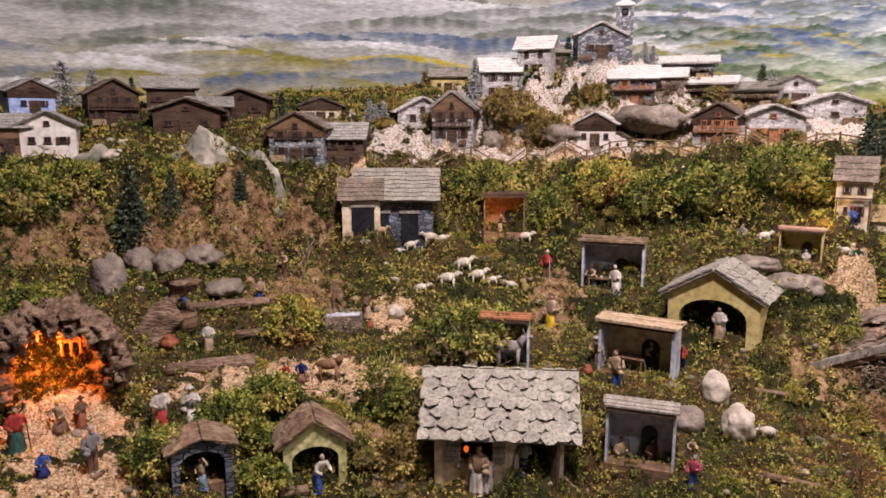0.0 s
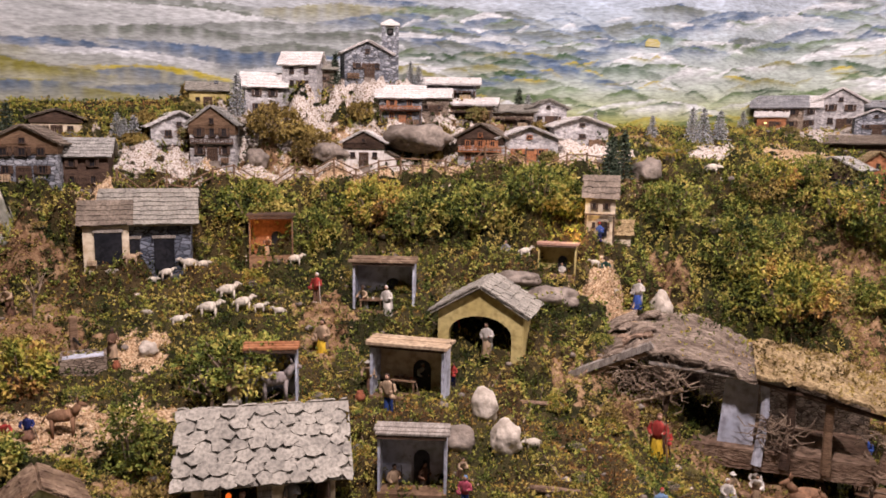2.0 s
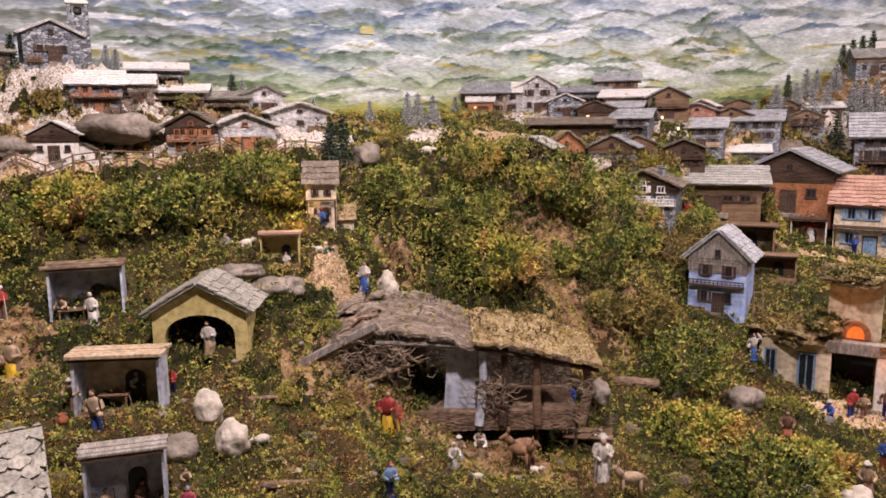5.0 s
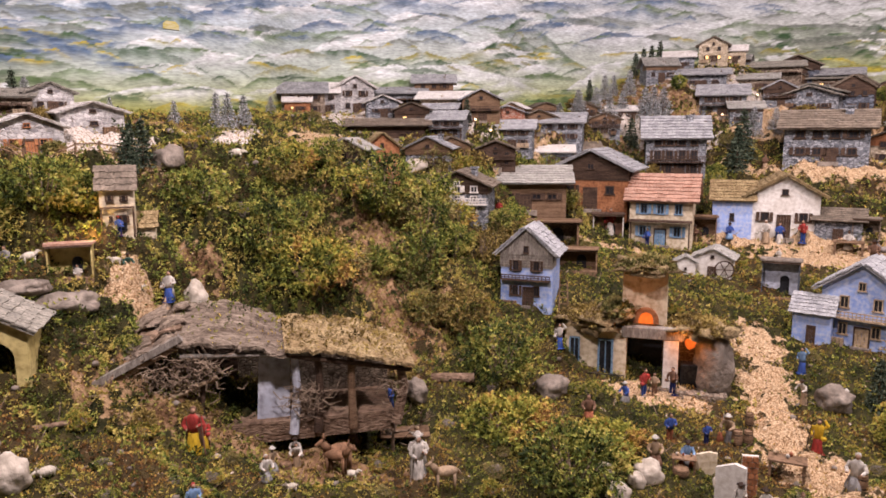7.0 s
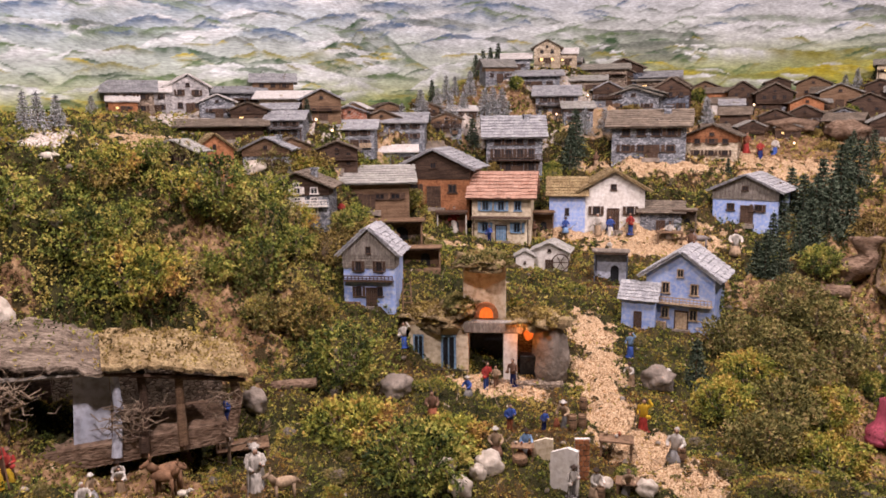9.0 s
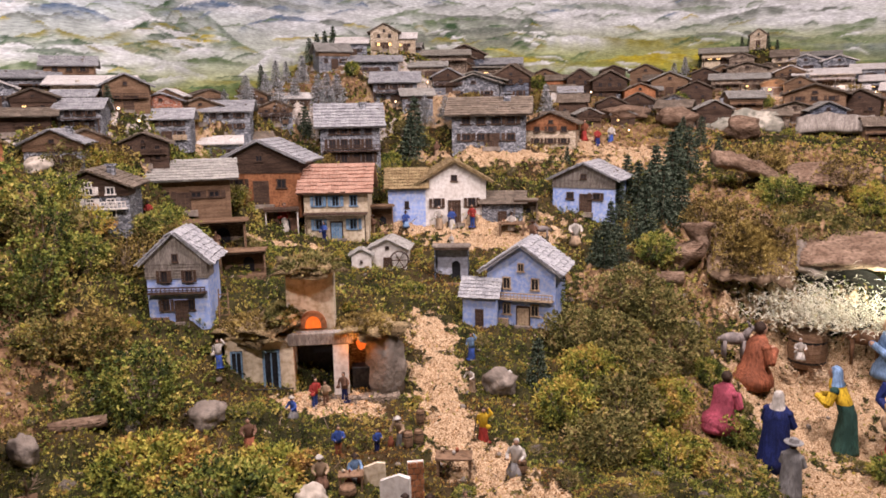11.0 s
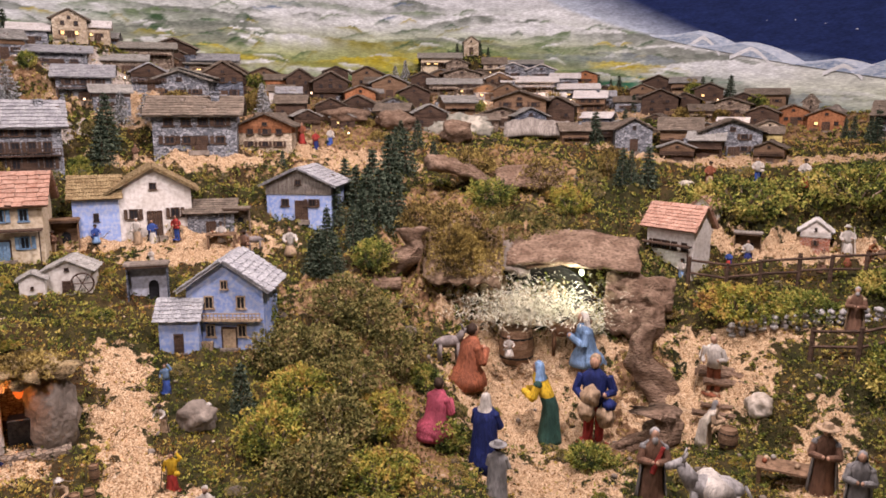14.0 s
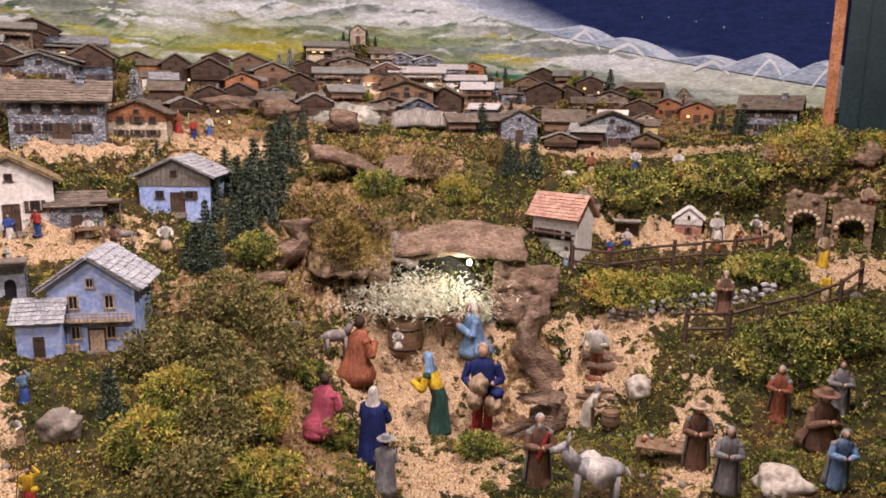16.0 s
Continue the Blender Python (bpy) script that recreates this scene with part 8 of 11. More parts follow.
house(5.790, 0.685, -80.3, 0.181, 0.197, wall="dark_wood", roof="slate_brown", cols=2, rows=2)
house(5.769, 0.477, -74.6, 0.234, 0.204, wall="dark_wood", roof="slate_brown", cols=3, rows=2, rail=1)
house(6.204, 0.267, -93.3, 0.222, 0.164, wall="brown_wood", roof="slate_brown", cols=2)
house(5.869, 0.087, -87.0, 0.240, 0.170, wall="brown_wood", roof="slate", cols=3)
house(5.648, 0.268, -79.8, 0.200, 0.141, wall="orange_wood", roof="slate_brown", cols=2, lit=1)
house(5.731, -0.085, -88.9, 0.204, 0.151, wall="dark_wood", roof="slate_brown", cols=2)
house(5.506, 0.709, -79.5, 0.143, 0.122, wall="plaster_cream", roof="grey_roof", front=False, cols=2, rows=2)
house(5.889, 0.852, -78.7, 0.169, 0.115, wall="orange_wood", roof="slate_brown", front=False, cols=2)
house(5.389, 1.060, -69.1, 0.215, 0.201, wall="dark_wood", roof="slate_brown", cols=3, rows=2, rail=1)
house(5.094, 1.255, -77.8, 0.355, 0.168, wall="rubble_grey", roof="slate_pale", cols=3)
house(5.817, 1.582, -62.9, 0.239, 0.157, wall="dark_wood", roof="slate_brown", cols=2)
house(5.925, 1.305, -74.1, 0.321, 0.115, wall="rubble_brown", roof="slate_pale", front=False, cols=3, lit=1)
house(6.628, -0.517, -93.3, 0.115, 0.141, wall="rubble_cream", roof="slate_brown", cols=1, lit=1, label="tiny lit hilltop church model", name="model_church")
house(6.505, -0.272, -90.9, 0.295, 0.130, wall="plaster_cream", roof="slate_pale", front=False, cols=4, lit=2)
house(6.264, -0.426, -87.5, 0.267, 0.125, wall="rubble_brown", roof="slate_brown", cols=2)
house(6.284, -0.561, -88.9, 0.168, 0.117, wall="rubble_brown", roof="slate_brown", cols=2)
house(6.456, -0.685, -95.0, 0.164, 0.147, wall="rubble_cream", roof="slate_brown", front=False, cols=2, rows=2, lit=2)
house(6.463, -0.825, -86.4, 0.217, 0.130, wall="rubble_grey", roof="snow_roof", cols=2)
house(6.624, -0.941, -97.3, 0.249, 0.107, wall="rubble_dark", roof="slate", front=False, cols=2)
house(6.440, -1.040, -90.6, 0.208, 0.121, wall="rubble_grey", roof="snow_roof", cols=2)
house(6.470, -1.388, -101.9, 0.183, 0.105, wall="orange_wood", roof="slate_brown", cols=2)
house(6.145, -0.915, -97.7, 0.354, 0.132, wall="rubble_snowy", roof="snow_roof", front=False, cols=4, lit=1)
house(6.313, -1.202, -100.4, 0.195, 0.110, wall="rubble_grey", roof="snow_roof", front=False, cols=2)
house(6.107, -1.266, -101.4, 0.263, 0.115, wall="rubble_grey", roof="snow_roof", front=False, cols=3, lit=1)
house(5.963, -1.384, -102.9, 0.201, 0.120, wall="rubble_grey", roof="grey_roof", front=False, cols=3)
house(5.591, -0.776, -105.0, 0.342, 0.186, wall="brown_wood", roof="slate_brown", cols=3, rows=2)
house(5.579, -1.021, -107.8, 0.223, 0.179, wall="dark_wood", roof="slate_brown", cols=3)
house(5.491, -0.654, -95.7, 0.255, 0.124, wall="rubble_brown", roof="slate_brown", cols=2, lit=1)
house(5.117, -1.407, -95.6, 0.218, 0.198, wall="rubble_grey", roof="slate_brown", cols=1)
house(5.119, -1.685, -108.9, 0.226, 0.199, wall="brown_wood", roof="slate_brown", front=False, cols=2)
house(4.967, -1.938, -107.5, 0.325, 0.213, wall="rubble_grey", roof="slate_brown", cols=2, rows=2, d=0.3)
house(5.768, -1.755, -102.3, 0.241, 0.171, wall="dark_wood", roof="slate_brown", cols=2, rows=2)
house(6.208, -1.871, -102.1, 0.210, 0.143, wall="dark_wood", roof="slate_brown", cols=2)
house(6.102, -2.040, -109.1, 0.198, 0.124, wall="brown_wood", roof="slate", front=False, cols=2)
house(5.805, -1.936, -109.1, 0.204, 0.141, wall="dark_wood", roof="slate_brown", cols=2)
house(5.646, -2.187, -117.2, 0.252, 0.137, wall="rubble_brown", roof="slate_brown", cols=2)
house(5.887, -2.132, -110.7, 0.191, 0.127, wall="dark_wood", roof="slate_brown", cols=2, lit=1)
house(5.802, -2.502, -114.6, 0.244, 0.126, wall="brown_wood", roof="slate_brown", front=False, cols=3)
house(5.361, -2.477, -108.4, 0.196, 0.130, wall="orange_wood", roof="slate_brown", cols=2)
house(5.182, -2.595, -118.4, 0.203, 0.140, wall="orange_wood", roof="slate_brown", cols=3, lit=1)
house(5.419, -2.307, -120.4, 0.198, 0.132, wall="dark_wood", roof="slate_brown", cols=2)
house(4.995, -2.186, -115.2, 0.107, 0.114, wall="plaster_yellow", roof="slate_brown", front=False, cols=1, gate=0)
house(5.489, -2.651, -117.4, 0.097, 0.171, wall="rubble_brown", roof="slate_brown", cols=1, rows=2, gate=0, label="small square model bell tower", name="model_tower")
house(4.705, -2.783, -128.2, 0.302, 0.227, wall="rubble_grey", roof="slate_brown", front=False, cols=4, rows=2, stack=1)
house(4.153, -1.335, -140.6, 0.253, 0.286, wall="plaster_white", roof="red_tile", front=False, cols=4, rows=1, gate=0, label="cream plaster house with a red tiled roof", d=0.15, name="red_roofed_house")
house(4.351, -1.556, -142.8, 0.115, 0.162, wall="plaster_white", roof="red_tile", cols=1, gate=0)
house(4.089, -2.006, -118.5, 0.125, 0.163, wall="brick_red", roof="snow_roof", cols=1, gate=0, timber="plaster_white", label="small shrine with brick base and white top", name="shrine")
house(6.442, -0.399, -92.2, 0.172, 0.112, wall="rubble_brown", roof="slate_brown", cols=2)
house(6.154, -0.143, -89.6, 0.180, 0.123, wall="dark_wood", roof="slate_brown", cols=2)
house(6.014, -0.283, -91.1, 0.199, 0.120, wall="rubble_brown", roof="slate", front=False, cols=3)
house(6.074, -1.720, -106.1, 0.172, 0.115, wall="brown_wood", roof="slate_brown", cols=2)
house(5.842, -1.557, -105.1, 0.173, 0.110, wall="rubble_grey", roof="slate_brown", front=False, cols=2)
house(5.784, -2.335, -113.1, 0.165, 0.110, wall="dark_wood", roof="slate_brown", cols=2)
house(6.006, 0.971, -77.7, 0.196, 0.133, wall="brown_wood", roof="slate_brown", cols=2)
house(6.383, 0.511, -83.0, 0.177, 0.118, wall="dark_wood", roof="slate_brown", cols=2)
def crowd(az0, az1, f0, f1, count, walls, roofs, seed):
    """Small houses crowded into the gaps of a town, between two bearings and two depths of the upper land."""
    rng = random.Random(seed)
    spots = [(o.location.x, o.location.y) for o in scene.objects if o.parent is None and o.get("category") in ("house", "tree")]
    made = tries = 0
    while made < count and tries < 4000:
        tries += 1
        az = rng.uniform(az0, az1)
        rr, _ = column(az)
        x, y = plan(az, rr[5] + (rr[7] - rr[5]) * rng.uniform(f0, f1))
        if min(math.hypot(x - a, y - b) for a, b in spots) < 0.15:
            continue
        spots.append((x, y))
        w = rng.uniform(0.13, 0.2)
        front = rng.random() < 0.6
        house(x, y, az + rng.uniform(-18, 18), w, w * rng.uniform(0.55, 0.85), wall=rng.choice(walls), roof=rng.choice(roofs), front=front, cols=rng.choice((2, 3)), rows=rng.choice((1, 1, 2)),
              timber=rng.choice(("", "dark_wood", "brown_wood")), rail=rng.random() < 0.4, stack=rng.random() < 0.3, lit=rng.choice((0, 0, 0, 1)))
        made += 1


crowd(-80, -96, 0.15, 0.85, 16, ("dark_wood", "brown_wood", "rubble_brown", "rubble_grey"), ("slate_brown", "slate_brown", "slate"), 5)
crowd(-96, -116, 0.2, 0.85, 22, ("dark_wood", "rubble_brown", "brown_wood", "rubble_dark", "rubble_cream"), ("slate_brown", "slate_brown", "slate", "snow_roof"), 6)
crowd(-44, -62, 0.0, 0.5, 10, ("rubble_grey", "dark_wood", "brown_wood"), ("grey_roof", "slate_brown", "snow_roof"), 7)
crowd(-64, -80, 0.2, 0.8, 10, ("rubble_grey", "rubble_dark", "brown_wood"), ("grey_roof", "slate_brown", "slate"), 8)
bell_tower(0.693, 2.902, -13.4, 0.065, 0.243)
house(-0.151, 2.356, -0.3, 0.236, 0.229, wall="rubble_dark", roof="slate_pale", front=False, cols=0, gate=0, label="dark stone stable with a pale slab roof", name="stone_stable", pieces=True, wood="dark_wood", pitch=0.34, d=0.2, dark=((-0.22, 0.24, 0.42), (0.18, 0.24, 0.42)))
house(-0.263, 2.338, 2.4, 0.121, 0.176, wall="plaster_cream", roof="slate_brown", front=False, cols=0, gate=0, dark=((0.05, 0.6, 0.52),), label="tan lean-to shed beside the stone stable", name="shed")
house(1.181, 2.101, -29.3, 0.092, 0.184, wall="plaster_cream", roof="slate_brown", front=False, cols=2, rows=2, dark=((0.1, 0.3, 0.25),), gate=0, label="ruined cream house of two storeys", name="ruined_house")
house(1.260, 2.116, -30.8, 0.073, 0.125, wall="plaster_cream", roof="thatch", front=False, cols=1, label="ruined cream annex with straw roof", name="ruined_house")
arch_barn(0.705, 1.860, -33.0, 0.232, 0.215, wall="plaster_yellow", roof="slate_pale", label="yellow plastered barn with an arched opening and slab roof")
arch_barn(-0.277, 1.488, 16.5, 0.136, 0.160, wall="moss_plaster", roof="cork", label="mossy yellow arched grotto stall with cork roof", pieces=False, inner="rubble_dark", rows=4)
arch_barn(-0.492, 1.400, 23.4, 0.120, 0.108, wall="rubble_dark", roof="cork", label="low dark stone arched stall with a cork roof", pieces=False, inner="rubble_dark", rows=4, pitch=0.2)
shelter(0.504, 2.138, -19.3, 0.182, 0.155, wall="plaster_grey", roof="cork", label="open workshop stall with white walls and bark roof")
shelter(0.479, 1.756, -31.3, 0.190, 0.142, wall="plaster_cream", roof="pale_wood", label="open workshop stall with cream walls and plank roof")
shelter(0.422, 1.478, -19.9, 0.145, 0.138, wall="plaster_grey", roof="grey_wood", label="open stall with grey painted walls")
shelter(0.158, 1.810, -11.0, 0.123, 0.140, wall="plaster_grey", roof="orange_wood", label="small animal stall with an orange plank roof")
shelter(0.201, 2.386, -4.8, 0.134, 0.134, wall="orange_wood", roof="dark_wood", label="small glowing stall with brick walls", side="brown_wood")
shelter(1.015, 2.051, -32.3, 0.113, 0.100, wall="plaster_yellow", roof="red_tile", label="small lit yellow stall with tiled roof", side="plaster_yellow")
shelter(3.529, 0.926, -73.9, 0.153, 0.174, wall="plaster_grey", roof="rock", label="small dark shrine with a white figure", side="rubble_dark")
shelter(3.068, 1.812, -57.0, 0.253, 0.126, wall="rubble_brown", roof="brown_wood", label="low brown timber stall with arches", side="brown_wood")
shelter(3.504, 1.749, -61.5, 0.151, 0.133, wall="cloth_brown", roof="dark_wood", label="dark stall with a white cloth", side="cloth_white")
shelter(3.849, 1.403, -68.4, 0.138, 0.138, wall="brown_wood", roof="brown_wood", label="small leaning timber stall", side="brown_wood")
shelter(4.118, 0.718, -79.2, 0.117, 0.117, wall="rubble_brown", roof="slate_brown", label="low stone stall with shingles", side="rubble_brown")
shelter(4.171, -1.721, -114.1, 0.122, 0.127, wall="brown_wood", roof="grey_wood", label="small timber stall beside the path", side="brown_wood")
shelter(2.941, 1.600, -59.0, 0.173, 0.099, wall="brown_wood", roof="brown_wood", label="low timber cart shed", side="brown_wood")
spruce(-1.420, 2.801, 0.183, True)
spruce(-1.348, 2.889, 0.162, True)
spruce(-1.265, 3.047, 0.129, False)
spruce(-1.049, 3.124, 0.094, True)
spruce(-0.602, 2.788, 0.127, False)
spruce(-0.277, 2.826, 0.090, True)
spruce(-0.223, 2.823, 0.129, True)
spruce(-0.255, 2.820, 0.099, True)
spruce(0.122, 2.873, 0.152, True)
spruce(0.485, 2.928, 0.118, False)
spruce(0.772, 2.891, 0.104, True)
spruce(0.803, 2.887, 0.095, True)
spruce(0.919, 2.853, 0.077, False)
spruce(1.175, 2.766, 0.125, False)
spruce(1.209, 2.756, 0.096, True)
spruce(1.268, 2.730, 0.074, True)
spruce(1.463, 2.682, 0.073, True)
spruce(-0.916, 2.142, 0.252, False)
spruce(-0.825, 2.224, 0.139, False)
spruce(-0.646, 2.340, 0.163, False)
spruce(1.349, 2.330, 0.135, False)
spruce(1.377, 2.308, 0.161, False)
spruce(1.325, 2.312, 0.146, False)
spruce(1.662, 2.592, 0.103, True)
spruce(1.835, 2.581, 0.134, True)
spruce(1.890, 2.587, 0.150, True)
spruce(1.949, 2.564, 0.127, True)
spruce(2.438, 3.040, 0.097, True)
spruce(3.226, 2.434, 0.143, False)
spruce(4.333, 2.111, 0.189, True)
spruce(4.410, 2.001, 0.204, True)
spruce(4.446, 1.963, 0.176, True)
spruce(4.502, 1.927, 0.192, True)
spruce(4.087, 2.067, 0.207, True)
spruce(4.022, 2.232, 0.154, True)
spruce(3.887, 2.278, 0.125, True)
spruce(4.181, 2.206, 0.151, True)
spruce(4.411, 2.273, 0.166, True)
spruce(4.528, 2.274, 0.147, True)
spruce(4.509, 2.153, 0.166, True)
spruce(4.530, 2.446, 0.165, False)
spruce(4.930, 2.265, 0.188, False)
spruce(4.951, 2.219, 0.172, False)
spruce(4.974, 2.170, 0.180, False)
spruce(4.912, 2.313, 0.157, False)
spruce(4.203, 1.983, 0.183, False)
spruce(4.430, 1.417, 0.281, False)
spruce(5.265, 0.826, 0.197, True)
spruce(4.687, 1.447, 0.175, True)
spruce(4.781, 1.350, 0.155, True)
spruce(3.420, 2.608, 0.136, True)
spruce(3.678, 2.605, 0.130, True)
spruce(4.369, 1.425, 0.251, False)
spruce(5.332, 0.841, 0.186, True)
spruce(2.961, 0.430, 0.202, False)
spruce(4.545, 0.579, 0.116, False)
spruce(4.488, 0.253, 0.191, False)
spruce(4.293, 0.125, 0.262, False)
spruce(4.556, 0.027, 0.295, False)
spruce(4.211, -0.029, 0.228, False)
spruce(3.853, 0.336, 0.156, False)
spruce(3.814, 0.294, 0.218, False)
spruce(3.820, 0.230, 0.189, False)
spruce(4.025, 0.169, 0.206, False)
spruce(4.206, 0.059, 0.281, False)
spruce(4.116, 0.133, 0.248, False)
spruce(4.253, 0.019, 0.252, False)
spruce(4.718, -0.051, 0.257, False)
spruce(5.037, -0.115, 0.184, False)
spruce(4.798, -0.205, 0.163, False)
spruce(4.213, 0.266, 0.227, False)
spruce(4.462, 0.108, 0.259, False)
spruce(4.379, 0.187, 0.225, False)
spruce(4.040, 0.291, 0.206, False)
spruce(4.762, 0.005, 0.247, False)
spruce(5.088, -0.015, 0.153, False)
spruce(5.398, -1.425, 0.173, False)
spruce(6.310, -1.611, 0.137, False)
spruce(6.055, -2.149, 0.148, False)
spruce(6.046, -2.208, 0.131, False)
spruce(5.973, -2.317, 0.178, False)
spruce(5.839, -1.596, 0.142, False)
spruce(4.980, -2.603, 0.127, False)
spruce(4.926, -2.624, 0.145, False)
spruce(4.772, -2.669, 0.211, False)
spruce(4.797, -2.644, 0.167, False)
spruce(5.261, -1.206, 0.210, False)
spruce(4.647, -1.222, 0.203, False)
spruce(4.625, -1.356, 0.239, False)
spruce(4.663, -1.275, 0.173, False)
spruce(6.457, -0.005, 0.146, True)
spruce(6.450, 0.072, 0.129, True)
spruce(6.640, -0.119, 0.124, False)
spruce(6.673, -0.408, 0.116, False)
spruce(6.666, -0.461, 0.116, False)
spruce(6.659, -0.585, 0.116, False)
spruce(6.655, -0.652, 0.116, False)
spruce(6.675, -0.341, 0.098, False)
spruce(5.831, -0.106, 0.116, False)
spruce(6.302, -1.545, 0.119, False)
figure(2.438, 1.377, -61, 0.094, "arms", "cloth_blue", "cloth_white", "hair")
figure(2.519, 1.080, -29, 0.101, "man", "cloth_blue", "cloth_red", "hair")
figure(2.538, 1.049, -66, 0.083, "man", "cloth_brown", "cloth_tan", "hair")
figure(2.399, 1.088, -104, 0.089, "sit", "cloth_grey", "cloth_blue", "cloth_white")
figure(2.569, 0.996, -101, 0.101, "man", "cloth_navy", "cloth_brown", "hair")
figure(2.778, 0.930, -66, 0.106, "stand", "cloth_blue", "cloth_white", "cloth_white")
figure(3.029, 0.694, -100, 0.101, "arms", "cloth_blue", "cloth_sky", "hair")
figure(2.818, 0.631, -109, 0.093, "bend", "cloth_tan", "cloth_white", "hair")
figure(2.893, 0.516, -113, 0.100, "kneel", "cloth_tan", "cloth_white", "cloth_white")
figure(2.561, 0.523, -91, 0.116, "arms", "cloth_red", "cloth_yellow", "hair")
figure(2.405, 0.386, -90, 0.134, "sit", "cloth_grey", "cloth_white", "cloth_white")
figure(2.438, 0.750, -94, 0.108, "bend", "cloth_grey", "cloth_tan", "cloth_white")
figure(2.148, 0.867, -61, 0.111, "sit", "cloth_brown", "cloth_tan", "cloth_white")
figure(2.286, 0.883, -46, 0.094, "man", "cloth_rust", "cloth_blue", "hair")
figure(2.370, 0.798, -32, 0.075, "man", "cloth_navy", "cloth_blue", "hair")
figure(2.205, 0.797, -44, 0.098, "sit", "cloth_grey", "cloth_sky", "hair")
figure(2.078, 0.600, -37, 0.095, "man", "cloth_grey", "cloth_white", "hair")
figure(2.163, 0.470, -57, 0.092, "bend", "cloth_grey", "cloth_tan", "cloth_brown")
figure(2.114, 0.546, -31, 0.102, "sit", "cloth_tan", "cloth_white", "hair")
figure(2.203, 1.122, -58, 0.109, "sit", "cloth_rust", "cloth_brown", "hair")
figure(1.213, 1.464, 11, 0.080, "sit", "cloth_grey", "cloth_tan", "cloth_white")
figure(1.323, 1.502, -51, 0.072, "bend", "cloth_brown", "cloth_white", "hair")
figure(1.549, 1.272, -54, 0.126, "stand", "cloth_grey", "cloth_white", "cloth_white")
figure(1.719, 1.549, -73, 0.093, "stand", "cloth_navy", "cloth_blue", "hair")
figure(1.642, 1.660, 3, 0.110, "stand", "cloth_grey", "cloth_tan", "cloth_brown")
figure(1.539, 1.615, -58, 0.081, "stand", "cloth_sky", "cloth_blue", "cloth_white")
figure(1.338, 1.647, -8, 0.065, "bend", "cloth_sky", "cloth_white", "hair")
figure(1.534, 1.519, -23, 0.087, "sit", "cloth_brown", "cloth_tan", "hair")
figure(1.086, 1.559, -44, 0.086, "stand", "cloth_yellow", "cloth_red", "cloth_brown")
figure(1.649, 1.464, -19, 0.072, "man", "cloth_grey", "cloth_white", "hair")
figure(3.096, 1.823, -68, 0.085, "stand", "cloth_tan", "cloth_brown", "hair")
figure(2.877, 1.972, -63, 0.082, "man", "cloth_brown", "cloth_red", "hair")
figure(3.554, 1.766, -60, 0.138, "stand", "cloth_white", "cloth_red", "hair")
figure(3.601, 1.584, -96, 0.093, "man", "cloth_navy", "cloth_blue", "hair")
figure(3.829, 1.431, -104, 0.103, "man", "cloth_tan", "cloth_brown", "hair")
figure(3.934, 1.296, -48, 0.097, "sit", "cloth_sky", "cloth_blue", "hair")
figure(3.986, 1.132, -75, 0.115, "stand", "cloth_tan", "cloth_white", "cloth_white")
figure(4.021, 1.076, -63, 0.109, "stand", "cloth_white", "cloth_blue", "hair")
figure(4.043, 0.976, -107, 0.115, "man", "cloth_blue", "cloth_red", "hair")
figure(4.045, 0.773, -75, 0.109, "sit", "cloth_white", "cloth_white", "hair")
figure(3.951, 0.650, -85, 0.126, "man", "cloth_tan", "cloth_brown", "hair")
figure(3.947, 0.444, -72, 0.153, "sit", "cloth_tan", "cloth_white", "hair")
figure(4.867, 0.530, -51, 0.120, "stand", "cloth_red", "cloth_rust", "hair")
figure(4.895, 0.456, -60, 0.106, "stand", "cloth_navy", "cloth_red", "hair")
figure(4.975, 0.388, -64, 0.107, "stand", "cloth_blue", "cloth_white", "hair")
figure(4.797, 0.576, -63, 0.098, "stand", "cloth_yellow", "cloth_tan", "hair")
figure(4.471, 1.303, -48, 0.093, "stand", "cloth_tan", "cloth_brown", "hair")
figure(3.873, 1.033, -104, 0.068, "stand", "cloth_white", "cloth_white", "cloth_white")
figure(3.421, 1.967, -19, 0.093, "man", "cloth_red", "cloth_brown", "hair")
figure(3.642, 1.856, -95, 0.110, "stand", "cloth_white", "cloth_tan", "hair")
figure(-0.530, 2.066, 32, 0.081, "man", "cloth_blue", "cloth_tan", "hair")
figure(-0.608, 1.830, 21, 0.079, "stand", "cloth_tan", "cloth_white", "hair")
figure(-0.215, 2.015, 50, 0.075, "stand", "cloth_tan", "cloth_brown", "hair")
figure(-0.479, 2.181, -17, 0.081, "bend", "cloth_brown", "cloth_tan", "hair")
figure(-0.717, 1.967, 13, 0.054, "sit", "cloth_rust", "cloth_blue", "hair")
figure(-0.396, 1.721, 38, 0.069, "bend", "cloth_tan", "cloth_red", "hair")
figure(-0.351, 1.745, 8, 0.068, "sit", "cloth_brown", "cloth_navy", "hair")
figure(-0.636, 1.559, 44, 0.104, "stand", "cloth_red", "cloth_white", "hair")
figure(-0.581, 1.599, 29, 0.101, "kneel", "cloth_white", "cloth_white", "cloth_white")
figure(-0.717, 1.400, 56, 0.107, "man", "cloth_brown", "cloth_grey", "beard")
figure(-0.892, 1.439, 46, 0.104, "stand", "cloth_green", "cloth_red", "hair")
figure(-0.834, 1.511, -8, 0.086, "sit", "cloth_brown", "cloth_tan", "cloth_yellow")
figure(-0.804, 1.539, 50, 0.070, "stand", "cloth_rust", "cloth_brown", "hair")
figure(-0.799, 1.361, 53, 0.066, "sit", "cloth_navy", "cloth_blue", "cloth_white")
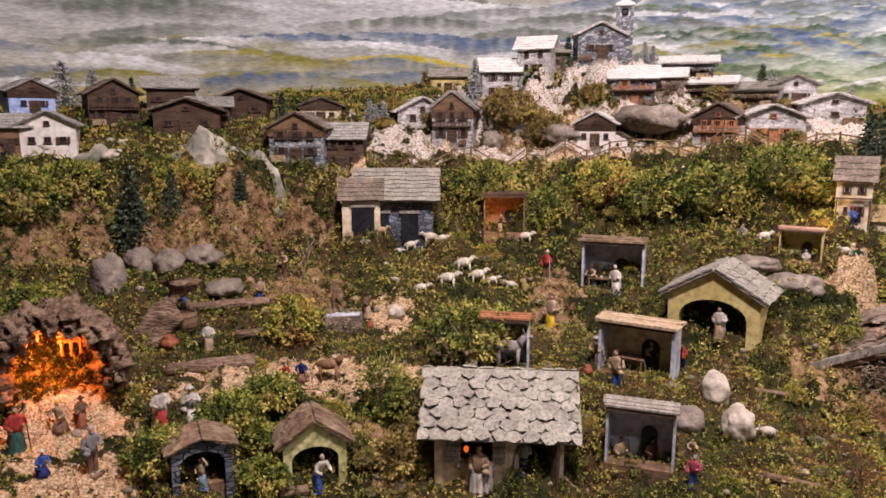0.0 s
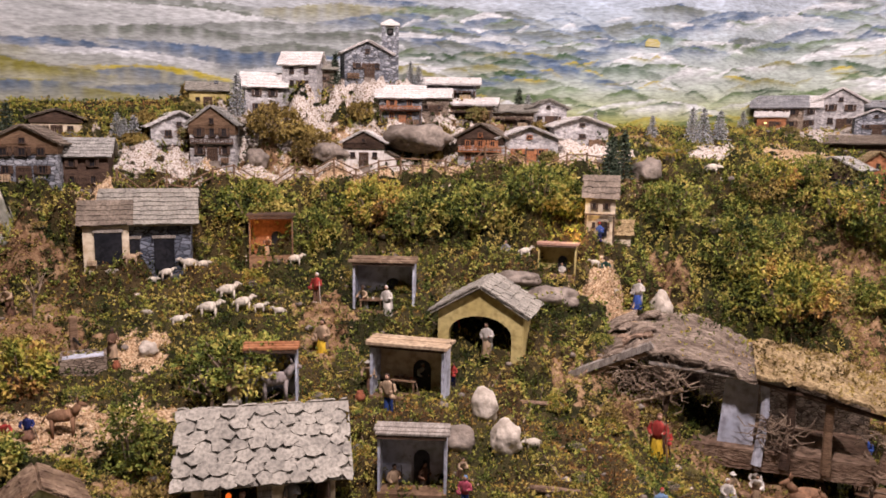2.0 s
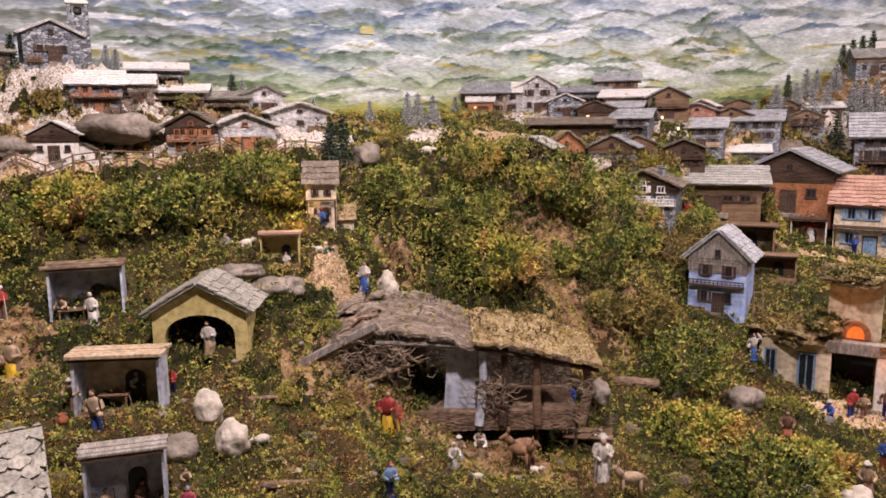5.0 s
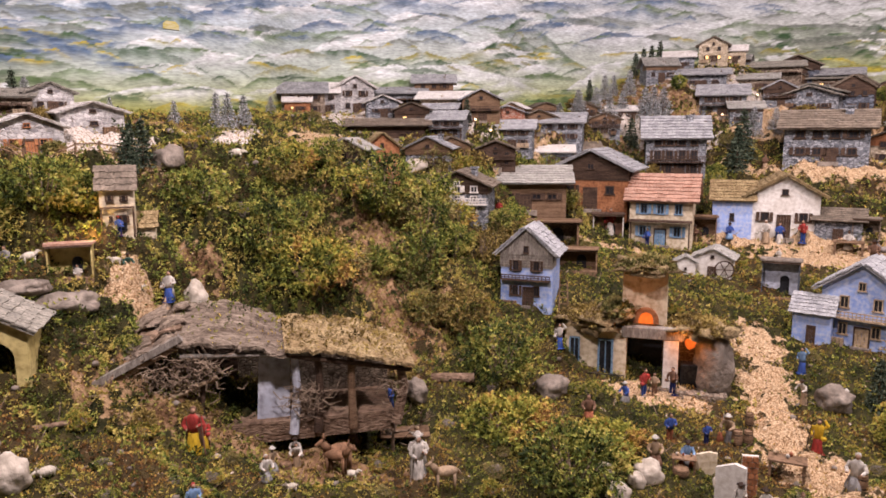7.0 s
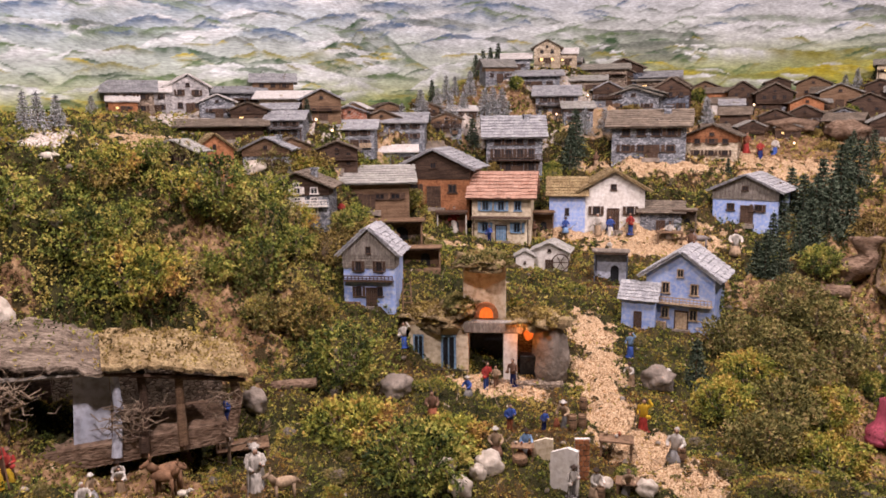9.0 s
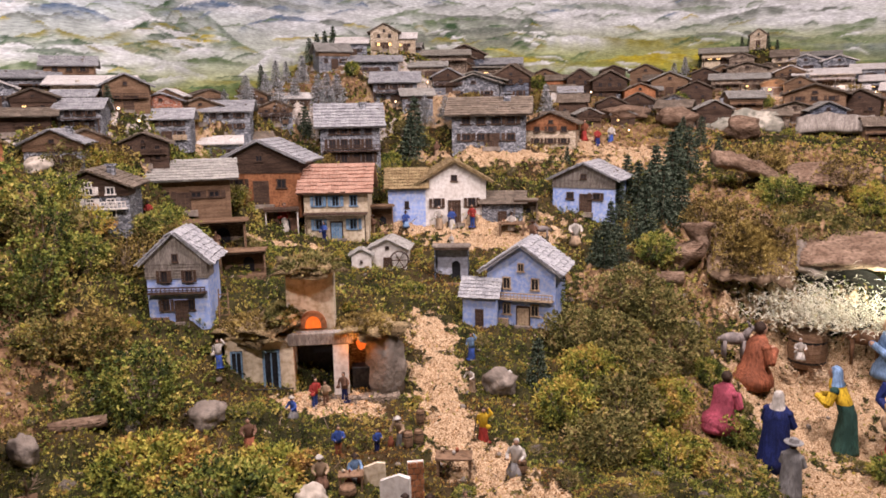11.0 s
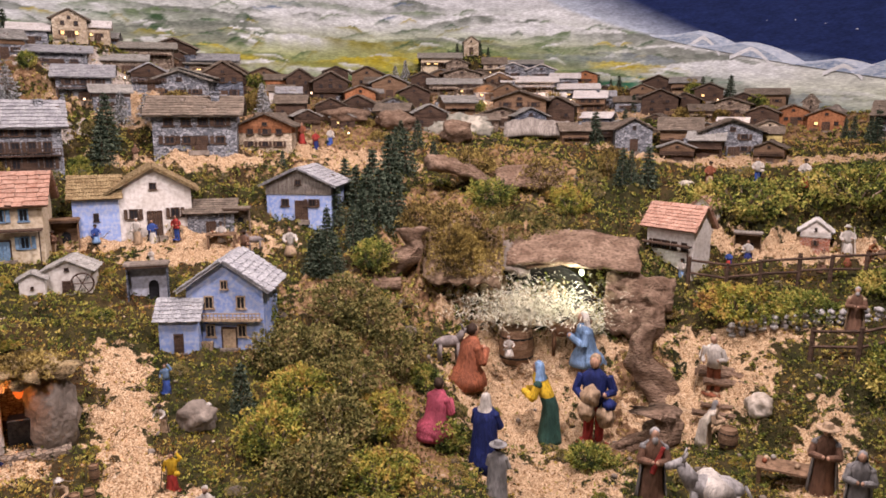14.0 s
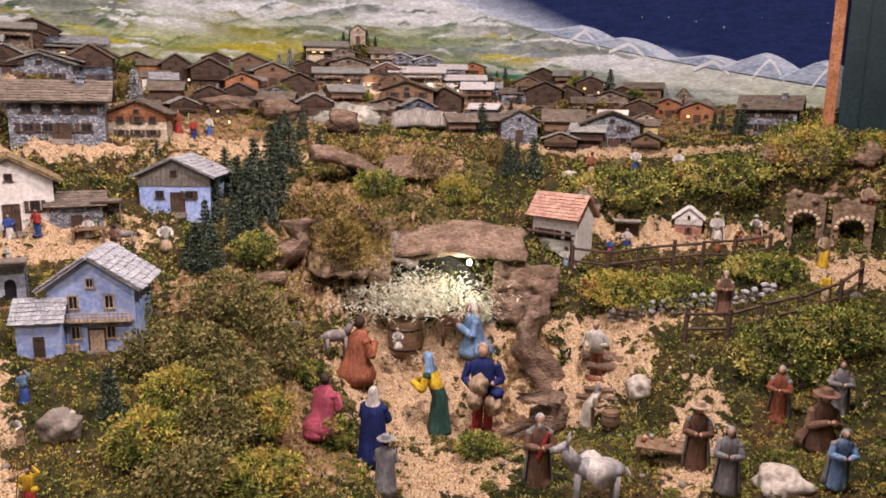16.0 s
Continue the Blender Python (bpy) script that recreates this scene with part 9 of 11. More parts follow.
figure(-0.498, 1.411, -15, 0.070, "arms", "cloth_sky", "cloth_tan", "hair")
figure(-0.274, 1.489, 48, 0.093, "bend", "cloth_blue", "cloth_white", "cloth_white")
figure(0.077, 1.508, -9, 0.115, "stand", "cloth_white", "cloth_tan", "cloth_brown")
figure(0.177, 1.511, -23, 0.086, "man", "cloth_navy", "cloth_grey", "hair")
figure(0.070, 1.810, 27, 0.101, "kneel", "cloth_white", "cloth_tan", "hair")
figure(0.314, 2.183, -44, 0.092, "man", "cloth_brown", "cloth_red", "cloth_white")
figure(0.307, 2.014, -32, 0.110, "stand", "cloth_yellow", "cloth_tan", "hair")
figure(0.405, 1.835, -32, 0.088, "bend", "cloth_brown", "cloth_tan", "cloth_white")
figure(0.422, 1.699, -38, 0.103, "man", "cloth_blue", "cloth_tan", "hair")
figure(0.526, 1.809, 17, 0.078, "bend", "cloth_tan", "cloth_white", "cloth_white")
figure(0.477, 1.915, -5, 0.059, "stand", "cloth_brown", "cloth_brown", "hair")
figure(0.609, 1.783, -64, 0.065, "man", "cloth_navy", "cloth_red", "hair")
figure(0.729, 1.864, -41, 0.093, "stand", "cloth_tan", "cloth_white", "hair")
figure(0.670, 1.953, -64, 0.060, "stand", "cloth_navy", "cloth_red", "hair")
figure(0.514, 2.126, -43, 0.094, "stand", "cloth_white", "cloth_white", "cloth_white")
figure(0.456, 2.172, -47, 0.081, "bend", "cloth_grey", "cloth_tan", "hair")
figure(0.392, 1.518, 10, 0.080, "stand", "cloth_brown", "cloth_tan", "hair")
figure(0.456, 1.508, 24, 0.075, "man", "cloth_grey", "cloth_brown", "hair")
figure(0.531, 1.490, 18, 0.055, "bend", "cloth_brown", "cloth_tan", "hair")
figure(0.518, 1.412, -37, 0.073, "man", "cloth_blue", "cloth_pink", "cloth_sky")
figure(1.181, 2.096, -40, 0.059, "man", "cloth_navy", "cloth_blue", "cloth_red")
figure(0.905, 2.175, -61, 0.077, "sit", "cloth_tan", "cloth_grey", "hair")
figure(1.151, 2.009, -5, 0.074, "bend", "cloth_grey", "cloth_green", "hair")
figure(1.034, 2.052, -22, 0.059, "stand", "cloth_tan", "cloth_white", "hair")
figure(0.189, 2.401, 2, 0.060, "bend", "cloth_tan", "cloth_brown", "hair")
figure(0.694, 2.883, 4, 0.037, "stand", "cloth_red", "cloth_rust", "hair")
figure(1.265, 1.998, -47, 0.094, "stand", "cloth_blue", "cloth_white", "hair")
figure(1.037, 1.517, -44, 0.116, "stand", "cloth_yellow", "cloth_red", "cloth_brown")
figure(4.089, -1.380, -134, 0.110, "stand", "cloth_sky", "cloth_white", "hair")
figure(4.097, -1.605, -135, 0.081, "stand", "cloth_red", "cloth_blue", "hair")
figure(4.172, -1.727, -120, 0.119, "sit", "cloth_navy", "cloth_white", "hair")
figure(4.003, -2.115, -124, 0.159, "stand", "cloth_white", "cloth_white", "cloth_white")
figure(3.927, -2.170, -81, 0.106, "bend", "cloth_rust", "orange_wood", "hair")
figure(3.945, -2.292, -139, 0.129, "bend", "cloth_brown", "cloth_white", "cloth_white")
figure(3.961, -1.976, -86, 0.127, "sit", "cloth_brown", "cloth_tan", "hair")
figure(4.601, -1.680, -97, 0.137, "stand", "cloth_tan", "cloth_rust", "hair")
figure(4.513, -1.900, -121, 0.141, "man", "cloth_blue", "cloth_white", "hair")
figure(4.417, -2.097, -131, 0.144, "stand", "cloth_red", "cloth_white", "hair")
figure(3.611, -2.405, -101, 0.162, "stand", "cloth_yellow", "cloth_tan", "hair")
figure(3.365, -2.246, -150, 0.114, "stand", "cloth_tan", "cloth_yellow", "hair")
figure(3.777, -2.733, -151, 0.159, "man", "cloth_red", "cloth_tan", "hair")
beast(-0.252, 2.317, -79, 0.031, "lamb", "wool")
beast(-0.200, 2.339, -71, 0.047, "sheep", "cloth_tan")
beast(-0.144, 2.335, -85, 0.034, "lamb", "wool")
beast(-0.105, 2.345, -67, 0.047, "sheep", "wool")
beast(-0.040, 2.351, 102, 0.056, "sheep", "wool")
beast(-0.002, 2.356, -76, 0.041, "lamb", "wool")
beast(-0.064, 2.128, -95, 0.049, "sheep", "wool")
beast(0.014, 2.141, -89, 0.066, "sheep", "wool")
beast(0.105, 2.169, -72, 0.061, "sheep", "wool")
beast(0.064, 2.248, -70, 0.066, "sheep", "wool")
beast(0.151, 2.170, -96, 0.041, "sheep", "wool")
beast(0.207, 2.170, 77, 0.041, "sheep", "wool")
beast(-0.142, 2.133, 81, 0.029, "lamb", "wool")
beast(0.271, 2.375, -90, 0.051, "sheep", "wool")
beast(0.939, 2.117, -90, 0.048, "sheep", "wool")
beast(1.180, 2.008, -112, 0.038, "lamb", "wool")
beast(1.119, 2.005, 74, 0.035, "sheep", "wool")
beast(-1.232, 2.300, 123, 0.033, "sheep", "wool")
beast(-1.067, 2.457, -90, 0.035, "sheep", "wool")
beast(-1.094, 2.432, -82, 0.028, "lamb", "wool")
beast(-1.209, 2.570, -57, 0.030, "sheep", "wool")
beast(0.166, 1.805, -85, 0.094, "donkey", "fur_grey")
beast(-0.287, 1.756, -86, 0.075, "donkey", "fur_brown")
beast(0.715, 1.518, 85, 0.044, "lamb", "wool")
beast(1.198, 1.365, 65, 0.033, "sheep", "wool")
beast(1.714, 2.283, -138, 0.057, "lamb", "wool")
beast(1.375, 1.393, 67, 0.095, "ox", "fur_brown")
beast(1.553, 1.180, 49, 0.081, "ox", "cloth_tan")
beast(3.968, 0.605, 11, 0.085, "donkey", "fur_grey")
beast(3.880, -0.790, -189, 0.175, "ox", "fur_brown")
beast(3.657, -0.257, -165, 0.141, "ox", "fur_grey")
beast(4.624, -1.557, -190, 0.068, "lamb", "wool")
stone(0.647, 1.655, -21, 0.059, 0.075, "pale_rock")
stone(0.654, 1.526, -20, 0.068, 0.080, "pale_rock")
stone(1.372, 2.035, -32, 0.077, 0.128, "pale_rock")
stone(-0.913, 1.959, 25, 0.093, 0.140, "rock")
stone(0.737, 2.638, -16, 0.242, 0.089, "rock")
stone(2.057, 0.846, -64, 0.083, 0.073, "pale_rock")
stone(1.910, 0.865, -62, 0.063, 0.063, "pale_rock")
stone(2.867, 0.545, -78, 0.125, 0.091, "rock")
stone(2.217, 1.273, -57, 0.115, 0.076, "rock")
stone(2.168, 0.670, -70, 0.057, 0.050, "pale_rock")
stone(5.181, -0.351, -92, 0.204, 0.136, "bark")
stone(0.555, 1.574, -19, 0.077, 0.064, "rock")
stone(-0.874, 2.079, 23, 0.082, 0.082, "rock")
stone(-0.801, 2.103, 21, 0.099, 0.066, "rock")
stone(-0.716, 2.146, 18, 0.101, 0.057, "rock")
stone(-0.625, 2.055, 17, 0.098, 0.049, "rock")
stone(1.811, 1.516, -49, 0.070, 0.088, "rock")
bush(2.137, 1.429, 0.278, 0.241, "hedge_leaf", BUSH["hedge_leaf"], 502)
bush(-0.141, 1.663, 0.109, 0.204, "hedge_leaf", BUSH["hedge_leaf"], 503)
bush(-0.404, 1.912, 0.168, 0.138, "moss_leaf", BUSH["moss_leaf"], 504)
bush(0.084, 1.877, 0.271, 0.136, "hedge_leaf", BUSH["hedge_leaf"], 505)
bush(-0.597, 1.432, 0.142, 0.107, "hedge_leaf", BUSH["hedge_leaf"], 506)
bush(-0.107, 1.548, 0.115, 0.102, "dry_leaf", BUSH["dry_leaf"], 507)
bush(0.245, 2.769, 0.232, 0.127, "dry_leaf", BUSH["dry_leaf"], 508)
bush(0.387, 2.732, 0.167, 0.125, "dry_leaf", BUSH["dry_leaf"], 509)
bush(3.493, 0.488, 0.172, 0.221, "hedge_leaf", BUSH["hedge_leaf"], 510)
bush(4.472, -0.499, 0.262, 0.146, "hedge_leaf", BUSH["hedge_leaf"], 511)
bush(4.184, -0.151, 0.243, 0.162, "dry_leaf", BUSH["dry_leaf"], 512)
bush(4.752, -0.428, 0.280, 0.155, "dry_leaf", BUSH["dry_leaf"], 513)
bush(4.590, -0.781, 0.241, 0.211, "dry_leaf", BUSH["dry_leaf"], 514)
bush(4.463, -0.911, 0.235, 0.176, "moss_leaf", BUSH["moss_leaf"], 515)
bush(4.749, -1.183, 0.157, 0.188, "dry_leaf", BUSH["dry_leaf"], 516)
bush(3.913, 0.073, 0.200, 0.150, "hedge_leaf", BUSH["hedge_leaf"], 517)
bush(2.100, 0.994, 0.226, 0.087, "moss_leaf", BUSH["moss_leaf"], 518)
bush(1.941, 1.260, 0.311, 0.121, "moss_leaf", BUSH["moss_leaf"], 519)
bush(1.898, 0.994, 0.322, 0.193, "hedge_leaf", BUSH["hedge_leaf"], 520)
bush(1.758, 1.936, 0.312, 0.195, "moss_leaf", BUSH["moss_leaf"], 521)
bush(2.176, 1.846, 0.230, 0.292, "hedge_leaf", BUSH["hedge_leaf"], 522)
bush(1.687, 2.098, 0.280, 0.220, "hedge_leaf", BUSH["hedge_leaf"], 523)
bush(2.144, 1.991, 0.299, 0.235, "hedge_leaf", BUSH["hedge_leaf"], 524)
bush(1.495, 2.198, 0.234, 0.176, "hedge_leaf", BUSH["hedge_leaf"], 525)
bush(2.294, 1.896, 0.216, 0.281, "hedge_leaf", BUSH["hedge_leaf"], 526)
bush(2.205, 1.633, 0.219, 0.219, "dry_leaf", BUSH["dry_leaf"], 527)
bush(3.038, -1.844, 0.370, 0.226, "hedge_leaf", BUSH["hedge_leaf"], 528)
bush(3.033, -2.058, 0.331, 0.186, "hedge_leaf", BUSH["hedge_leaf"], 529)
bush(3.762, -1.537, 0.408, 0.153, "moss_leaf", BUSH["moss_leaf"], 530)
bush(3.688, -1.769, 0.302, 0.126, "hedge_leaf", BUSH["hedge_leaf"], 531)
bush(3.648, -2.145, 0.353, 0.101, "hedge_leaf", BUSH["hedge_leaf"], 532)
bush(4.416, -1.788, 0.601, 0.180, "hedge_leaf", BUSH["hedge_leaf"], 533)
bush(4.193, -2.242, 0.521, 0.203, "hedge_leaf", BUSH["hedge_leaf"], 534)
bush(4.047, -2.606, 0.423, 0.254, "moss_leaf", BUSH["moss_leaf"], 535)
bush(4.082, -2.842, 0.343, 0.200, "hedge_leaf", BUSH["hedge_leaf"], 536)
bush(3.130, -0.745, 0.163, 0.081, "hedge_leaf", BUSH["hedge_leaf"], 537)
bush(-1.211, 2.096, 0.228, 0.163, "hedge_leaf", BUSH["hedge_leaf"], 538)
bush(-1.124, 2.229, 0.206, 0.120, "hedge_leaf", BUSH["hedge_leaf"], 539)
bush(-1.040, 1.805, 0.172, 0.115, "hedge_leaf", BUSH["hedge_leaf"], 540)
bush(-0.821, 2.344, 0.181, 0.108, "moss_leaf", BUSH["moss_leaf"], 541)
bush(0.149, 2.530, 0.274, 0.137, "hedge_leaf", BUSH["hedge_leaf"], 542)
bush(0.337, 2.471, 0.230, 0.153, "hedge_leaf", BUSH["hedge_leaf"], 543)
bush(0.524, 2.453, 0.228, 0.152, "moss_leaf", BUSH["moss_leaf"], 544)
bush(0.679, 2.393, 0.241, 0.167, "hedge_leaf", BUSH["hedge_leaf"], 545)
bush(0.855, 2.316, 0.251, 0.162, "hedge_leaf", BUSH["hedge_leaf"], 546)
bush(1.031, 2.231, 0.242, 0.156, "hedge_leaf", BUSH["hedge_leaf"], 547)
bush(1.146, 2.229, 0.172, 0.121, "hedge_leaf", BUSH["hedge_leaf"], 548)
tub(2.428, 0.723, -71, 0.017, 0.056)
tub(2.459, 0.699, -72, 0.015, 0.049)
tub(2.553, 0.727, -72, 0.014, 0.047)
tub(2.399, 0.368, -80, 0.015, 0.044)
tub(-0.688, 1.898, 20, 0.033, 0.048)
tub(3.878, -0.571, -97, 0.080, 0.154)
tub(3.171, -1.259, -114, 0.035, 0.070)
log(-0.578, 1.751, 18, 0.212, 0.018)
log(-0.463, 1.904, 14, 0.183, 0.012)
log(-0.610, 2.001, 17, 0.238, 0.014)
log(1.981, 1.512, -49, 0.147, 0.018)
log(3.881, 0.022, -86, 0.149, 0.030)
log(3.540, -1.385, -113, 0.210, 0.016)
log(3.505, -1.361, -113, 0.208, 0.016)
log(3.451, -1.364, -113, 0.182, 0.016)
log(3.362, -1.321, -113, 0.177, 0.013)
log(3.340, -1.291, -113, 0.198, 0.013)
fence([(-0.255, 2.578), (0.032, 2.635), (0.432, 2.609), (0.801, 2.512), (1.121, 2.379), (1.331, 2.334)], 0.048, wood="brown_wood")
fence([(4.025, -1.387), (3.960, -1.539), (3.936, -1.687), (3.904, -1.844), (3.865, -1.967), (3.792, -2.080), (3.720, -2.213)], 0.13, wood="dark_wood")
fence([(3.385, -1.648), (3.287, -1.773), (3.252, -1.893), (3.231, -2.038), (3.245, -2.210), (3.295, -2.345)], 0.13, wood="dark_wood")
bush(3.282, 0.213, 0.266, 0.143, "lichen_leaf", BUSH["lichen_leaf"], 569)
bush(3.509, 0.068, 0.289, 0.155, "lichen_leaf", BUSH["lichen_leaf"], 570)
bush(3.139, 0.098, 0.273, 0.156, "lichen_leaf", BUSH["lichen_leaf"], 571)
bush(3.435, -0.022, 0.240, 0.175, "lichen_leaf", BUSH["lichen_leaf"], 572)
bush(3.043, 0.256, 0.244, 0.150, "moss_leaf", BUSH["moss_leaf"], 573)
bush(2.908, 0.129, 0.268, 0.161, "lichen_leaf", BUSH["lichen_leaf"], 574)
bush(2.811, 0.302, 0.239, 0.153, "moss_leaf", BUSH["moss_leaf"], 575)
bush(3.039, -0.003, 0.228, 0.171, "moss_leaf", BUSH["moss_leaf"], 576)
bush(2.617, 0.155, 0.251, 0.157, "lichen_leaf", BUSH["lichen_leaf"], 577)
bush(2.643, -0.030, 0.240, 0.144, "moss_leaf", BUSH["moss_leaf"], 578)
bush(3.471, -0.152, 0.134, 0.134, "hedge_leaf", BUSH["hedge_leaf"], 579)
bush(3.154, -0.244, 0.141, 0.141, "hedge_leaf", BUSH["hedge_leaf"], 580)
bush(3.273, 0.340, 0.294, 0.181, "lichen_leaf", BUSH["lichen_leaf"], 581)
bush(3.543, 0.159, 0.307, 0.189, "lichen_leaf", BUSH["lichen_leaf"], 582)
bush(-0.381, 1.459, 0.109, 0.073, "hedge_leaf", BUSH["hedge_leaf"], 583)
bush(-0.483, 1.579, 0.155, 0.103, "hedge_leaf", BUSH["hedge_leaf"], 584)
bush(-0.404, 1.631, 0.146, 0.080, "hedge_leaf", BUSH["hedge_leaf"], 585)
bush(-0.410, 1.538, 0.076, 0.076, "hedge_leaf", BUSH["hedge_leaf"], 586)
brick_panel(2.183, 0.606, -62.0, 0.043, 0.133)
plaster_slab(2.087, 0.627, -90.6, 0.083, 0.131, "upright slab of white plaster wall")
plaster_slab(2.222, 0.741, -68.9, 0.062, 0.073, "square cream plaster oven block", "plaster_cream")
table(2.164, 0.786, -67.2, 0.068, 0.041)
table(2.177, 0.455, -76.1, 0.096, 0.038)
table(2.356, 0.555, -74.7, 0.105, 0.060)
table(1.659, 1.426, -44.4, 0.144, 0.035)
table(0.485, 1.801, -31.1, 0.064, 0.038)
table(0.077, 1.517, -2.9, 0.063, 0.018)
table(0.472, 2.169, -12.3, 0.068, 0.034)
table(2.804, -1.280, -117.9, 0.161, 0.071)
table(4.024, 0.768, -78.2, 0.133, 0.052)
jar(2.174, 0.799, 0.012, 0.021)
jar(2.196, 0.775, 0.010, 0.021)
jar(-0.203, 1.974, 0.011, 0.025)
jar(-0.258, 1.972, 0.013, 0.025)
jar(2.408, 0.769, 0.011, 0.034)
jar(3.934, -2.080, 0.018, 0.047)
jar(3.903, -2.270, 0.021, 0.047)
jar(-0.705, 1.817, 0.025, 0.035)
jar(0.371, 1.796, 0.014, 0.026)
tub(2.129, 0.780, -67, 0.024, 0.024)
tub(1.264, 1.474, -34, 0.016, 0.024)
tub(2.110, 0.529, -74, 0.014, 0.035)
tub(3.902, -2.219, -123, 0.023, 0.052)
log(1.669, 1.436, -44, 0.145, 0.014)
log(4.081, -0.309, -92, 0.159, 0.026)
log(4.127, -2.625, -126, 0.431, 0.037)
log(0.768, 1.705, -24, 0.207, 0.007)
log(-0.321, 1.463, 12, 0.061, 0.012)
log(0.702, 1.372, -27, 0.103, 0.007)
stone(1.960, 0.937, -61, 0.055, 0.055, "pale_rock")
stone(1.986, 0.850, -63, 0.048, 0.048, "pale_rock")
stone(2.169, 0.413, -77, 0.063, 0.047, "pale_rock")
stone(2.152, 0.529, -74, 0.048, 0.042, "pale_rock")
stone(-0.135, 2.022, 4, 0.048, 0.039, "pale_rock")
stone(0.970, 1.995, -26, 0.173, 0.057, "rock")
stone(0.896, 2.045, -24, 0.113, 0.042, "rock")
stone(-1.048, 2.340, 24, 0.072, 0.036, "pale_rock")
stone(0.420, 2.669, -9, 0.122, 0.061, "rock")
stone(0.179, 2.728, -4, 0.083, 0.063, "rock")
stone(2.706, 2.323, -49, 0.103, 0.062, "pale_rock")
stone(1.460, 2.285, -31, 0.099, 0.079, "rock")
stone(5.478, -2.806, -119, 0.148, 0.074, "rock")
stone(5.322, 0.337, -84, 0.312, 0.090, "bark")
stone(5.306, 0.026, -87, 0.243, 0.118, "bark")
stone(2.696, -1.762, -129, 0.090, 0.072, "pale_rock")
stone(3.260, -1.408, -116, 0.110, 0.088, "pale_rock")
stone(2.422, -1.442, -126, 0.141, 0.078, "pale_rock")
bush(5.521, -2.775, 0.097, 0.063, "hedge_leaf", BUSH["hedge_leaf"], 636)
bush(5.848, -2.456, 0.131, 0.079, "dry_leaf", BUSH["dry_leaf"], 637)
bush(5.313, 0.037, 0.087, 0.087, "dry_leaf", BUSH["dry_leaf"], 638)
bush(5.473, 0.239, 0.157, 0.079, "dry_leaf", BUSH["dry_leaf"], 639)
bush(5.533, -2.425, 0.131, 0.090, "hedge_leaf", BUSH["hedge_leaf"], 640)
bush(5.972, -1.118, 0.100, 0.064, "hedge_leaf", BUSH["hedge_leaf"], 641)
bush(5.863, -0.949, 0.141, 0.086, "dry_leaf", BUSH["dry_leaf"], 642)
bush(5.323, 0.207, 0.101, 0.066, "dry_leaf", BUSH["dry_leaf"], 643)
bush(5.706, 0.766, 0.126, 0.067, "dry_leaf", BUSH["dry_leaf"], 644)
bush(5.627, -1.090, 0.132, 0.090, "dry_leaf", BUSH["dry_leaf"], 645)
bush(6.180, -1.402, 0.158, 0.117, "hedge_leaf", BUSH["hedge_leaf"], 646)
bush(5.626, -1.971, 0.133, 0.106, "dry_leaf", BUSH["dry_leaf"], 647)
bush(5.726, -0.494, 0.144, 0.068, "hedge_leaf", BUSH["hedge_leaf"], 648)
bush(5.720, -1.925, 0.170, 0.093, "dry_leaf", BUSH["dry_leaf"], 649)
bush(5.946, -1.062, 0.155, 0.096, "dry_leaf", BUSH["dry_leaf"], 650)
bush(5.786, -2.420, 0.149, 0.090, "hedge_leaf", BUSH["hedge_leaf"], 651)
bush(5.606, -1.310, 0.143, 0.086, "dry_leaf", BUSH["dry_leaf"], 652)
bush(5.700, 0.016, 0.109, 0.094, "hedge_leaf", BUSH["hedge_leaf"], 653)
bush(5.651, -2.131, 0.126, 0.076, "dry_leaf", BUSH["dry_leaf"], 654)
bush(5.568, -2.329, 0.154, 0.090, "dry_leaf", BUSH["dry_leaf"], 655)
bush(5.521, -1.614, 0.156, 0.082, "hedge_leaf", BUSH["hedge_leaf"], 656)
bush(5.988, -2.076, 0.158, 0.097, "hedge_leaf", BUSH["hedge_leaf"], 657)
bush(5.253, -2.574, 0.092, 0.099, "hedge_leaf", BUSH["hedge_leaf"], 658)
bush(6.104, -2.091, 0.124, 0.111, "dry_leaf", BUSH["dry_leaf"], 659)
bush(5.171, 0.553, 0.147, 0.054, "hedge_leaf", BUSH["hedge_leaf"], 660)
bush(6.111, -1.521, 0.111, 0.115, "dry_leaf", BUSH["dry_leaf"], 661)
bush(3.425, 2.316, 0.093, 0.063, "dry_leaf", BUSH["dry_leaf"], 662)
bush(4.676, 1.907, 0.091, 0.084, "hedge_leaf", BUSH["hedge_leaf"], 663)
bush(3.631, 2.324, 0.141, 0.056, "dry_leaf", BUSH["dry_leaf"], 664)
bush(3.831, 2.699, 0.081, 0.061, "dry_leaf", BUSH["dry_leaf"], 665)
bush(2.968, 2.378, 0.087, 0.054, "dry_leaf", BUSH["dry_leaf"], 666)
bush(5.293, 0.895, 0.148, 0.107, "dry_leaf", BUSH["dry_leaf"], 667)
bush(4.062, 1.775, 0.081, 0.097, "dry_leaf", BUSH["dry_leaf"], 668)
bush(4.034, 2.685, 0.084, 0.081, "dry_leaf", BUSH["dry_leaf"], 669)
bush(5.067, 1.245, 0.121, 0.084, "hedge_leaf", BUSH["hedge_leaf"], 670)
bush(3.054, 2.415, 0.106, 0.072, "dry_leaf", BUSH["dry_leaf"], 671)
bush(5.884, 0.989, 0.131, 0.123, "hedge_leaf", BUSH["hedge_leaf"], 672)
bush(4.985, 1.244, 0.141, 0.076, "dry_leaf", BUSH["dry_leaf"], 673)
bush(4.809, 1.054, 0.093, 0.062, "hedge_leaf", BUSH["hedge_leaf"], 674)
bush(3.170, 2.166, 0.117, 0.084, "hedge_leaf", BUSH["hedge_leaf"], 675)
